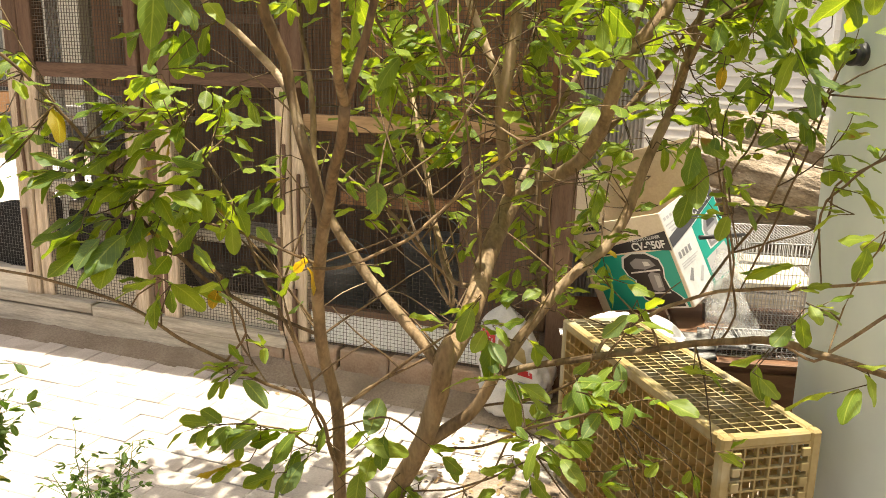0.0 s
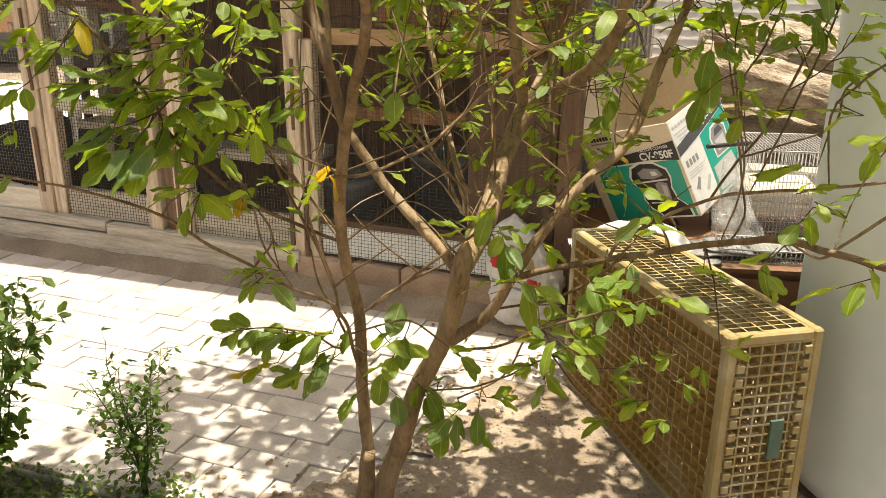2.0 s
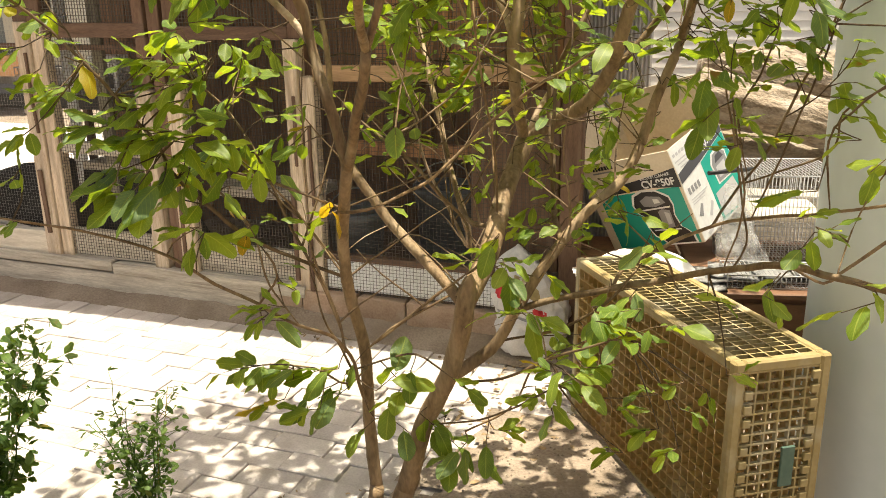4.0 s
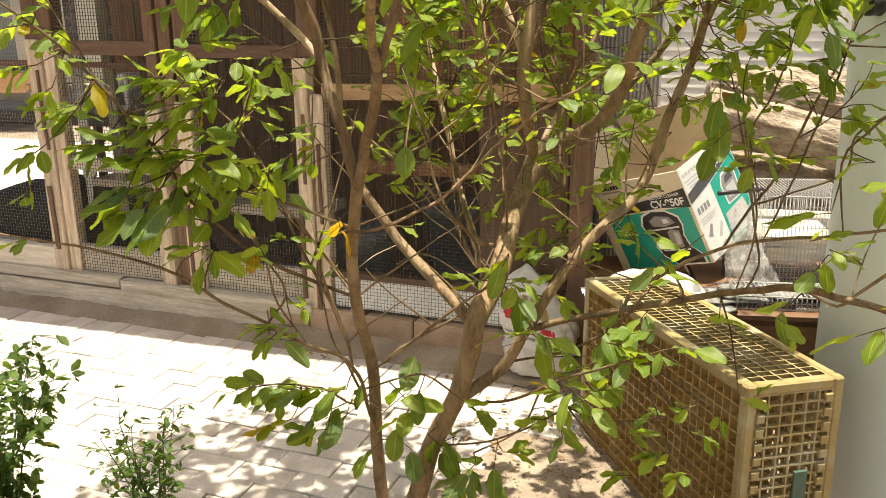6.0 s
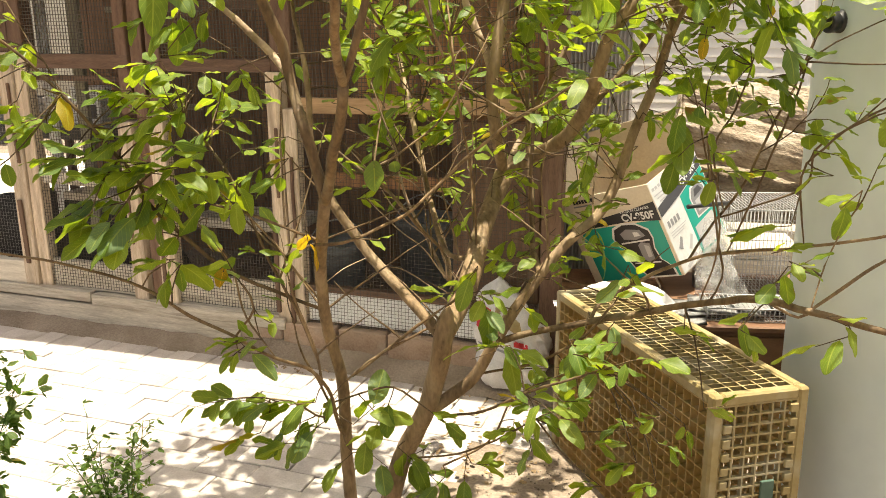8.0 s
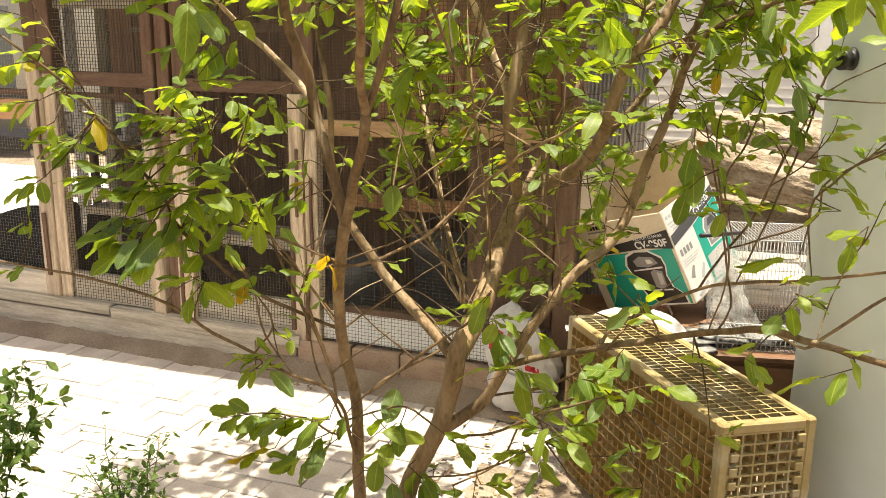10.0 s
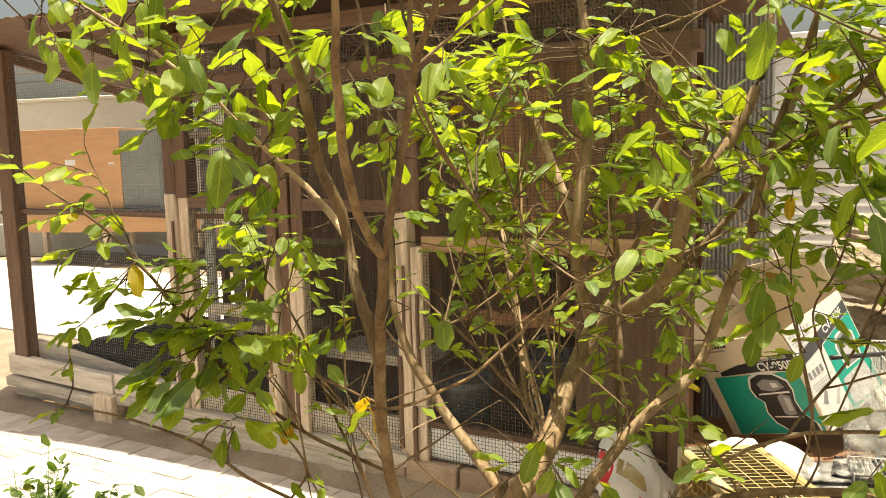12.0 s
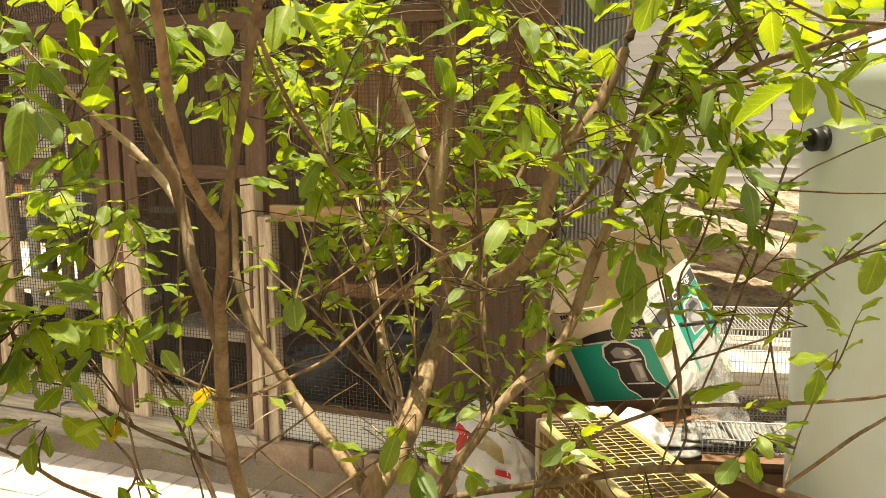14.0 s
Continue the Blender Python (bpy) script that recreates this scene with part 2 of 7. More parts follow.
M_TEAL = plain("teal print", (0.0, 0.30, 0.235), 0.5)
M_PRINTBLACK = plain("black print", (0.016, 0.016, 0.018), 0.5)
M_PRINTWHITE = surface("white print", (0.56, 0.56, 0.55), (0.70, 0.70, 0.69), 0.5, 8.0, 0.0)
M_PRINTGREY = plain("grey print", (0.22, 0.22, 0.23), 0.5)
M_PRINTDARK = plain("dark grey print", (0.055, 0.055, 0.062), 0.5)
M_PRINTMID = plain("pale grey print", (0.42, 0.42, 0.43), 0.5)
M_FILM, fn, fl, fp = node_mat("crumpled clear film")
fp.inputs["Base Color"].default_value = (0.86, 0.87, 0.86, 1)
fp.inputs["Roughness"].default_value = 0.22
fclear = fn.new("ShaderNodeBsdfTransparent")
fmix = fn.new("ShaderNodeMixShader")
fnoise = fn.new("ShaderNodeTexNoise")
fnoise.inputs["Scale"].default_value, fnoise.inputs["Detail"].default_value = 22.0, 4
fmap = fn.new("ShaderNodeMapRange")
fmap.inputs["From Min"].default_value, fmap.inputs["From Max"].default_value = 0.35, 0.7
fmap.inputs["To Min"].default_value, fmap.inputs["To Max"].default_value = 0.06, 0.42
ftc = fn.new("ShaderNodeTexCoord")
fl.new(ftc.outputs["Object"], fnoise.inputs["Vector"])
fl.new(fnoise.outputs["Fac"], fmap.inputs["Value"])
fl.new(fmap.outputs[0], fmix.inputs[0])
fl.new(fclear.outputs[0], fmix.inputs[1])
fl.new(fp.outputs[0], fmix.inputs[2])
fl.new(fmix.outputs[0], fn["Material Output"].inputs["Surface"])
M_CHEST = surface("brown varnished chest", (0.13, 0.062, 0.032), (0.22, 0.115, 0.060), 0.6, 4.0, 0.15, (1.5, 8, 8), stain=(0.27, 0.17, 0.11), stain_amount=0.4)
M_WHITEWIRE = plain("white coated wire", (0.36, 0.36, 0.355), 0.4)
M_PAPER = surface("printed newspaper", (0.27, 0.27, 0.27), (0.56, 0.55, 0.53), 0.85, 60.0, 0.05, fine=220.0)
M_CLOTH = surface("white cloth", (0.72, 0.71, 0.68), (0.82, 0.81, 0.79), 0.9, 7.0, 0.1)
M_BAG = surface("white woven sack", (0.50, 0.485, 0.47), (0.66, 0.645, 0.63), 0.7, 9.0, 0.3, fine=160.0, stain=(0.55, 0.48, 0.40), stain_amount=0.4)
M_RED = plain("red print", (0.50, 0.025, 0.03), 0.6)
M_STEEL = surface("dull steel", (0.28, 0.28, 0.28), (0.42, 0.42, 0.41), 0.45, 9.0, 0.05, metal=0.7)
M_LOG = surface("fibrous palm log", (0.15, 0.112, 0.078), (0.41, 0.335, 0.245), 0.95, 6.0, 1.0, (2.0, 4, 4), fine=30.0, stain=(0.50, 0.45, 0.38), stain_amount=0.6, stain_scale=4.0, depth=0.02)
M_SIDING = surface("cream metal siding", (0.80, 0.785, 0.74), (0.86, 0.845, 0.80), 0.55, 2.0, 0.04, stain=(0.6, 0.56, 0.48), stain_amount=0.3)
M_PLASTER = surface("cream plaster", (0.58, 0.55, 0.46), (0.68, 0.65, 0.56), 0.9, 3.0, 0.15, stain=(0.50, 0.46, 0.38), stain_amount=0.4)
M_TANWOOD = surface("tan plywood", (0.42, 0.22, 0.10), (0.54, 0.30, 0.15), 0.7, 3.0, 0.08, (1, 1, 5))
M_GREYPANEL = surface("dull grey panel", (0.13, 0.14, 0.135), (0.19, 0.20, 0.19), 0.7, 3.0, 0.08)
M_OLIVE = surface("grey-green weathered wood", (0.16, 0.145, 0.10), (0.30, 0.275, 0.20), 0.85, 5.0, 0.3, (8, 8, 1.2), fine=30.0)
M_CONCRETE = surface("pale concrete", (0.50, 0.47, 0.43), (0.62, 0.59, 0.55), 0.9, 2.0, 0.1, fine=40.0, stain=(0.42, 0.38, 0.33), stain_amount=0.3)
M_GREYBLOCK = surface("grey block", (0.26, 0.25, 0.235), (0.36, 0.35, 0.33), 0.9, 3.0, 0.1)
M_BUCKET = surface("grey bucket plastic", (0.10, 0.11, 0.12), (0.17, 0.18, 0.19), 0.5, 4.0, 0.05)
M_PIPE = plain("grey hose", (0.17, 0.16, 0.15), 0.5)


# ---- building helpers ----
def thing(name, m, label, category, group="", kind=""):
    ob = new(name)
    ob.empty_display_size = 0.05
    ob.matrix_world = m
    return tagged(ob, label, category, group, kind)


def finish(me, material, smooth=False):
    me.materials.append(material)
    if smooth:
        me.polygons.foreach_set("use_smooth", [True] * len(me.polygons))
    return me


def part(name, bm, material, parent, label="", smooth=False):
    me = bpy.data.meshes.new(name)
    bm.to_mesh(me)
    bm.free()
    ob = new(name, finish(me, material, smooth))
    ob.parent = parent
    return tagged(ob, label) if label else ob


def box(x0, x1, y0, y1, z0, z1, bevel=0.0, bm=None, m=None):
    """A box between two corners, with bevelled edges, into a new or a given bmesh."""
    one = bmesh.new()
    bmesh.ops.create_cube(one, size=1.0, matrix=Matrix.LocRotScale(((x0 + x1) / 2, (y0 + y1) / 2, (z0 + z1) / 2), None, (x1 - x0, y1 - y0, z1 - z0)))
    if bevel:
        bmesh.ops.bevel(one, geom=one.edges[:], offset=bevel, segments=1, affect="EDGES")
    if m is not None:
        one.transform(m)
    if bm is None:
        return one
    me = bpy.data.meshes.new("tmp")
    one.to_mesh(me)
    one.free()
    bm.from_mesh(me)
    bpy.data.meshes.remove(me)
    return bm


def rough_box(x0, x1, y0, y1, z0, z1, bevel, wobble, seed, axis=2, cuts=6):
    """A sawn piece of timber or a block: bevelled, with uneven faces."""
    bm = bmesh.new()
    bmesh.ops.create_cube(bm, size=1.0, matrix=Matrix.LocRotScale(((x0 + x1) / 2, (y0 + y1) / 2, (z0 + z1) / 2), None, (x1 - x0, y1 - y0, z1 - z0)))
    bmesh.ops.bevel(bm, geom=bm.edges[:], offset=bevel, segments=1, affect="EDGES")
    d = Vector((0, 0, 0))
    d[axis] = 1
    lo, hi = (x0, y0, z0)[axis], (x1, y1, z1)[axis]
    for i in range(1, cuts):
        bmesh.ops.bisect_plane(bm, geom=bm.verts[:] + bm.edges[:] + bm.faces[:], plane_co=d * (lo + (hi - lo) * i / cuts), plane_no=d)
    for v in bm.verts:
        o = noise.noise_vector(v.co * 5.0 + Vector((seed * 7.3, seed * 1.7, seed * 3.1)))
        o[axis] *= 0.2
        v.co += o * wobble
    return bm


def tube_data(points, radii, sides=8, cap=True, wobble=0.0):
    """Vertices and faces of a tube along points."""
    verts, faces = [], []
    pts = [Vector(p) for p in points]
    up = Vector((0.31, 0.17, 0.93)).normalized()
    for i, p in enumerate(pts):
        d = (pts[min(i + 1, len(pts) - 1)] - pts[max(i - 1, 0)]).normalized()
        a = d.cross(up)
        a = a.normalized() if a.length > 0.05 else d.orthogonal().normalized()
        b = d.cross(a)
        for k in range(sides):
            w = 2 * math.pi * k / sides
            r = radii[i]
            if wobble:
                r *= 1 + wobble * noise.noise(p * 26 + Vector((math.cos(w), math.sin(w), 0)) * 1.3)
            verts.append(p + (a * math.cos(w) + b * math.sin(w)) * r)
    for i in range(len(pts) - 1):
        for k in range(sides):
            k2 = (k + 1) % sides
            faces.append((i * sides + k, i * sides + k2, (i + 1) * sides + k2, (i + 1) * sides + k))
    if cap:
        faces.append(tuple(range(sides))[::-1])
        faces.append(tuple((len(pts) - 1) * sides + k for k in range(sides)))
    return verts, faces


def tube(points, radii, sides=8, bm=None, wobble=0.0):
    if not isinstance(radii, (list, tuple)):
        radii = [radii] * len(points)
    bm = bm or bmesh.new()
    v, f = tube_data(points, radii, sides, True, wobble)
    vs = [bm.verts.new(c) for c in v]
    for q in f:
        bm.faces.new([vs[i] for i in q])
    return bm


def lathe(profile, sides=48, bm=None):
    """A body turned about z from (radius, height) pairs."""
    bm = bm or bmesh.new()
    rings = [[bm.verts.new((r * math.cos(2 * math.pi * k / sides), r * math.sin(2 * math.pi * k / sides), z)) for k in range(sides)] for r, z in profile]
    for a, b in zip(rings, rings[1:]):
        for k in range(sides):
            bm.faces.new((a[k], a[(k + 1) % sides], b[(k + 1) % sides], b[k]))
    bm.faces.new(rings[0][::-1])
    bm.faces.new(rings[-1])
    return bm


def smooth_path(ctrl, step=0.02):
    """Catmull-Rom through control rows (x, y, z, r): places and radii at even steps."""
    pts = [Vector(c) for c in ctrl]
    pts = [pts[0] * 2 - pts[1]] + pts + [pts[-1] * 2 - pts[-2]]
    out = []
    for i in range(1, len(pts) - 2):
        a, b, c, d = pts[i - 1:i + 3]
        n = max(2, int((c - b).length / step))
        for k in range(n):
            t = k / n
            out.append(0.5 * (2 * b + (c - a) * t + (2 * a - 5 * b + 4 * c - d) * t * t + (3 * b - a - 3 * c + d) * t ** 3))
    out.append(pts[-2])
    return [Vector(p[:3]) for p in out], [max(0.0006, p[3]) for p in out]


# ---- the coop's own axes: u along its front, v into it ----
ALONG = Vector((0.953, -0.303, 0)).normalized()
INTO = Vector((0.303, 0.953, 0)).normalized()
COOP = Matrix(((ALONG.x, INTO.x, 0, -0.645), (ALONG.y, INTO.y, 0, 3.69), (0, 0, 1, 0), (0, 0, 0, 1)))

# ---- ground ----
bm = bmesh.new()
xs = [-400, -120, -40, -15] + [-8 + 0.25 * i for i in range(65)] + [15, 40, 120, 400]
ys = [-400, -120, -40, -12] + [-5 + 0.25 * i for i in range(81)] + [30, 60, 150, 400]
grid = [[bm.verts.new((x, y, 0.012 * noise.noise(Vector((x * 1.7, y * 1.7, 3))) - 0.012 if abs(x) < 9 and -6 < y < 16 else -0.012)) for x in xs] for y in ys]
for r0, r1 in zip(grid, grid[1:]):
    for i in range(len(xs) - 1):
        bm.faces.new((r0[i], r0[i + 1], r1[i + 1], r1[i]))
ground = part("ground", bm, M_SOIL, None, "dry sandy brown garden soil under the tree", True)
tagged(ground, "", "soil", "", "structure")

# soil trodden over the paving's end by the crate, with clods
def drift_edge(v):
    """Where along the path the loose soil begins, row by row."""
    rows = ((-1.9, 0.05), (-1.7, 0.25), (-1.5, 0.60), (-1.36, 0.80), (-1.1, 0.98), (-0.95, 1.05), (-0.75, 1.15), (-0.45, 1.38), (-0.2, 1.55))
    for (v0, e0), (v1, e1) in zip(rows, rows[1:]):
        if v <= v1:
            return e0 + (e1 - e0) * (v - v0) / (v1 - v0)
    return rows[-1][1]


def drift_height(u, v):
    k = (u - drift_edge(v) + 0.16 * noise.noise(Vector((u * 4.5, v * 4.5, 2))) + 0.07 * noise.noise(Vector((u * 14, v * 14, 6)))) / 0.22
    k = max(-0.6, min(1.0, k))
    return 0.005 + 0.010 * k + 0.004 * noise.noise(Vector((u * 22, v * 22, 1))) * max(0.0, k)


bm = bmesh.new()
rows = [[bm.verts.new((u * 0.02, v * 0.02, drift_height(u * 0.02, v * 0.02))) for u in range(0, 96)] for v in range(-95, -9)]
for r0, r1 in zip(rows, rows[1:]):
    for i in range(len(r0) - 1):
        if max(q.co.z for q in (r0[i], r0[i + 1], r1[i + 1], r1[i])) > 0.001:
            bm.faces.new((r0[i], r0[i + 1], r1[i + 1], r1[i]))
bmesh.ops.delete(bm, geom=[q for q in bm.verts if not q.link_faces], context="VERTS")
drift = part("soil_drift", bm, M_DUST, None, "loose brown soil trodden over the paving", True)
drift.matrix_world = COOP
tagged(drift, "", "soil", "", "structure")
crng = random.Random(31)
V, FC = [], []
for i in range(1500):
    v = crng.uniform(-1.85, -0.45)
    u = drift_edge(v) + crng.uniform(-0.1, 0.8)
    r = crng.uniform(0.0015, 0.006) * (1.6 if crng.random() < 0.06 else 1)
    c = COOP @ Vector((u, v, max(0.006, drift_height(u, v)) + r * 0.3))
    b = len(V)
    for d in ((1, 0, 0), (0, 1, 0), (-1, 0, 0), (0, -1, 0), (0, 0, 0.7), (0, 0, -0.7)):
        V.append(tuple(c[j] + d[j] * r * crng.uniform(0.6, 1.3) for j in range(3)))
    FC += [(b + i0, b + j0, b + k0) for i0, j0, k0 in ((0, 1, 4), (1, 2, 4), (2, 3, 4), (3, 0, 4), (1, 0, 5), (2, 1, 5), (3, 2, 5), (0, 3, 5))]
me = bpy.data.meshes.new("soil_clods")
me.from_pydata(V, [], FC)
tagged(new("soil_clods", finish(me, M_SOIL)), "small crumbs of dry brown soil on the ground", "soil crumbs", "", "stuff")

# ---- white tank, at the right ----
tank = thing("water_tank", pose(1.507, 2.36, 0), "pale grey plastic water tank beside the crate", "water tank")
prof = [(0.47, 0.0), (0.495, 0.02), (0.50, 0.06), (0.503, 0.5), (0.505, 1.0), (0.508, 1.56), (0.505, 1.60), (0.49, 1.635), (0.44, 1.67), (0.3, 1.72), (0.22, 1.735)]
part("body", lathe(prof, 96), M_TANK, tank, "", True)
part("lid", lathe([(0.225, 1.73), (0.235, 1.74), (0.235, 1.775), (0.22, 1.79), (0.1, 1.80)], 48), M_TANK, tank, "round screw lid", True)
ang = math.atan2(-0.045, -0.50)
out = Vector((math.cos(ang), math.sin(ang), 0))
fit_m = Matrix.Translation(out * 0.497 + Vector((0, 0, 1.445))) @ Vector((-0.92, -0.35, -0.06)).to_track_quat("Z", "Y").to_matrix().to_4x4()
bm = lathe([(0.025, -0.01), (0.028, 0.0), (0.028, 0.018), (0.021, 0.020), (0.021, 0.029), (0.026, 0.031), (0.026, 0.049), (0.024, 0.052), (0.017, 0.052), (0.017, 0.026)], 24)
bm.transform(fit_m)
part("outlet_fitting", bm, M_BLACK, tank, "black threaded outlet fitting", True)

# ---- chicken coop ----
coop = thing("chicken_coop", COOP, "shabby wooden chicken coop with dark wire netting front", "chicken coop")


def post(u0, u1, z0, z1, v0=-0.02, v1=0.06, material=None, seed=0, lean=0.0):
    bm = rough_box(u0, u1, v0, v1, z0, z1, 0.004, 0.004, seed)
    for q in bm.verts:
        q.co.x += lean * (q.co.z - z0)
    return part("post", bm, material or M_BROWN, coop)


def rail(u0, u1, z0, z1, v0=-0.01, v1=0.035, material=None, seed=0, slope=0.0, name="rail"):
    bm = rough_box(u0, u1, v0, v1, z0, z1, 0.003, 0.003, seed, 0, 8)
    for q in bm.verts:
        q.co.z += slope * (q.co.x - u0)
    return part(name, bm, material or M_BROWN_H, coop)


def netting(u0, u1, z0, z1, v, cell=0.0135, wire=0.0011, material=None):
    """Square-mesh netting: every wire is a thin square bar, bulging a little."""
    verts, faces = [], []

    def bar(a, b, w, k):
        base = len(verts)
        for p in (a, b):
            o = Vector((0, 0.006 * noise.noise(Vector((p[0] * 3, p[2] * 3, 9))), 0))
            for dx, dz in ((-w, -w), (w, -w), (w, w), (-w, w)):
                verts.append(Vector(p) + o + (Vector((dx, dz, 0)) if k else Vector((0, dx, dz))))
        for i in range(4):
            j = (i + 1) % 4
            faces.append((base + i, base + j, base + 4 + j, base + 4 + i))
    n = int((u1 - u0) / cell)
    for i in range(n + 1):
        u = u0 + (u1 - u0) * i / n
        bar((u, v, z0), (u, v, z1), wire, True)
    n = int((z1 - z0) / cell)
    for i in range(n + 1):
        z = z0 + (z1 - z0) * i / n
        bar((u0, v + 0.0015, z), (u1, v + 0.0015, z), wire, False)
    me = bpy.data.meshes.new("netting")
    me.from_pydata(verts, [], faces)
    ob = new("netting", finish(me, material or M_WIRE))
    ob.parent = coop
    return tagged(ob, "", "", "", "stuff")


# posts
post(-2.99, -2.86, 0.25, 2.16, seed=1)
post(-1.455, -1.375, 1.30, 2.10, seed=2)
post(-1.452, -1.385, 0.17, 1.30, -0.012, 0.05, M_RAW, 47)
post(-1.54, -1.455, 0.17, 1.32, -0.025, 0.05, M_RAW, 3)
post(-1.54, -1.455, 1.32, 2.10, -0.02, 0.05, M_BROWN, 4)
post(-0.875, -0.80, 0.14, 1.02, -0.03, 0.03, M_RAW, 5)
post(-0.715, -0.63, 0.14, 1.05, -0.028, 0.03, M_RAW, 6)
post(-0.79, -0.725, 0.14, 2.05, 0.0, 0.06, M_BROWN, 7)
post(-0.86, -0.80, 1.05, 2.05, -0.01, 0.06, M_BROWN, 37)
post(-0.70, -0.63, 1.06, 2.05, -0.01, 0.06, M_BROWN, 38)
post(-0.10, -0.035, 0.13, 1.25, -0.03, 0.04, M_RAW, 8)
post(-0.03, 0.03, 0.13, 1.1, -0.022, 0.04, M_RAW, 9)
post(-0.08, 0.02, 1.25, 2.05, -0.015, 0.05, M_BROWN, 10)
post(1.075, 1.155, 0.1, 2.05, 0.0, 0.07, M_BROWN, 11)
for k, (u, z0, z1, w) in enumerate(((-0.092, 0.20, 0.62, 0.022), (-0.062, 0.72, 1.02, 0.016), (-0.02, 0.16, 0.40, 0.020), (0.008, 0.55, 0.90, 0.014), (-1.50, 0.30, 0.62, 0.024), (-1.478, 0.80, 1.18, 0.014), (-0.69, 0.22, 0.60, 0.018), (-0.85, 0.45, 0.80, 0.014))):
    bm = rough_box(u - w / 2, u + w / 2, -0.038, -0.024, z0, z1, 0.003, 0.006, 80 + k, 2, 10)
    part("bark_strip", bm, M_BROWN, coop, "flaking dark bark strip")
# rails
rail(-1.375, -0.80, 1.25, 1.315, seed=12)
rail(-1.375, -0.80, 1.19, 1.215, 0.03, 0.06, seed=13)
rail(-0.63, -0.08, 1.245, 1.30, seed=14)
rail(-2.86, -1.54, 1.19, 1.22, 0.02, 0.05, seed=15)
rail(0.02, 1.05, 1.08, 1.145, -0.008, 0.035, M_TANPLANK, 16, 0.02)
rail(-1.46, 1.19, 1.83, 1.90, -0.012, 0.045, seed=17)
rail(-1.46, 1.19, 2.05, 2.12, -0.012, 0.045, seed=18)
rail(-1.375, -0.80, 1.60, 1.635, 0.015, 0.05, M_RAW_H, 19)
rail(-0.63, -0.08, 1.50, 1.54, 0.015, 0.05, seed=20)
rail(0.03, 1.05, 0.72, 0.78, 0.3, 0.34, M_PLANK, 21)
rail(-0.63, -0.10, 0.52, 0.57, 0.12, 0.4, M_RAW_H, 22)
rail(-1.375, -0.875, 0.60, 0.64, 0.12, 0.4, M_RAW_H, 23)
rail(-1.375, -0.875, 0.705, 0.765, 0.0, 0.03, M_PLY, 48)
# kick boards and sills
rail(-3.05, -2.07, 0.195, 0.315, -0.028, 0.02, M_PLY, 24, -0.022, "kick_board")
rail(-2.06, -1.54, 0.185, 0.30, -0.018, 0.03, M_PLY, 44, 0.0, "kick_board")
rail(-1.375, -0.875, 0.185, 0.33, 0.0, 0.03, M_PLY, 25, 0.0, "kick_board")
rail(-0.63, -0.10, 0.165, 0.325, 0.0, 0.03, M_PLY, 26, 0.0, "kick_board")
rail(-3.05, -2.20, 0.125, 0.180, -0.055, 0.04, M_RAW_H, 27, -0.03, "sill")
rail(-2.02, -1.13, 0.135, 0.185, -0.045, 0.05, M_RAW_H, 45, 0.004, "sill")
rail(-1.12, -0.06, 0.130, 0.183, -0.050, 0.05, M_RAW_H, 46, -0.006, "sill")
rail(-1.93, -0.3, -0.04, 0.128, -0.04, 0.05, M_RAW_H, 28, 0.0, "sill")
rail(-3.05, -2.16, -0.04, 0.10, 0.0, 0.06, M_RAW_H, 39, 0.0, "sill")
part("prop_block", rough_box(-2.195, -2.035, -0.07, 0.04, -0.02, 0.182, 0.004, 0.003, 29, 2, 3), M_RAW, coop)
part("white_panel", box(0.035, 1.05, 0.006, 0.02, 0.168, 0.305, 0.002), M_SHEETWHITE, coop, "white sheet behind netting")
rail(0.03, 1.05, 0.306, 0.335, -0.005, 0.03, M_BROWN_H, 30)
part("board_panel", rough_box(0.70, 1.065, 0.03, 0.05, 0.34, 1.07, 0.004, 0.003, 95), M_BROWN, coop, "dark brown board panel behind the netting")
for i in range(-3, 4):
    part("plank", box(0.62 + 0.112 * i, 0.727 + 0.112 * i, 0.05, 0.07, 1.15, 1.83, 0.003), M_PLANK, coop)
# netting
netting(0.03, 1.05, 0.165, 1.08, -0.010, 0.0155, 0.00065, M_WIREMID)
netting(0.03, 1.05, 1.15, 1.83, -0.004, 0.0155, 0.0011)
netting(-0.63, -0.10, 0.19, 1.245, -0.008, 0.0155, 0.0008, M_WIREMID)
netting(-0.63, -0.08, 1.30, 1.83, -0.004, 0.0155, 0.0014)
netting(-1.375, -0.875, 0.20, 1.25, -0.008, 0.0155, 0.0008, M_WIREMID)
netting(-1.375, -0.86, 1.315, 1.83, -0.004, 0.0155, 0.0013)
netting(-2.86, -1.54, 0.31, 2.14, 0.01, 0.0175, 0.00028, M_WIRE_L)
netting(-1.46, 1.19, 1.90, 2.05, 0.0, 0.0155, 0.0014)
# back wall and partition planks, real boards side by side
k = 0
u = -2.16
while u < 1.15:
    w = random.uniform(0.11, 0.15)
    part("plank", box(u, min(u + w - 0.006, 1.19), 1.15, 1.175, 0.02, 1.935, 0.003), M_PLANK_SHADED, coop)
    u += w
for i in range(5, 8):
    part("plank", box(1.15, 1.17, 0.075 + 0.136 * i, 0.205 + 0.136 * i, 0.02, 1.82, 0.003), M_PLANK, coop)
for i in range(4):
    part("plank", box(0.30, 1.05, 0.85 + 0.01 * i, 0.87 + 0.01 * i, 0.95 + 0.13 * i, 1.075 + 0.13 * i, 0.003), M_PLANK, coop)
part("litter_floor", box(-1.36, 1.15, 0.06, 1.14, 0.0, 0.10, 0.01), M_LITTER, coop, "dirt litter floor")
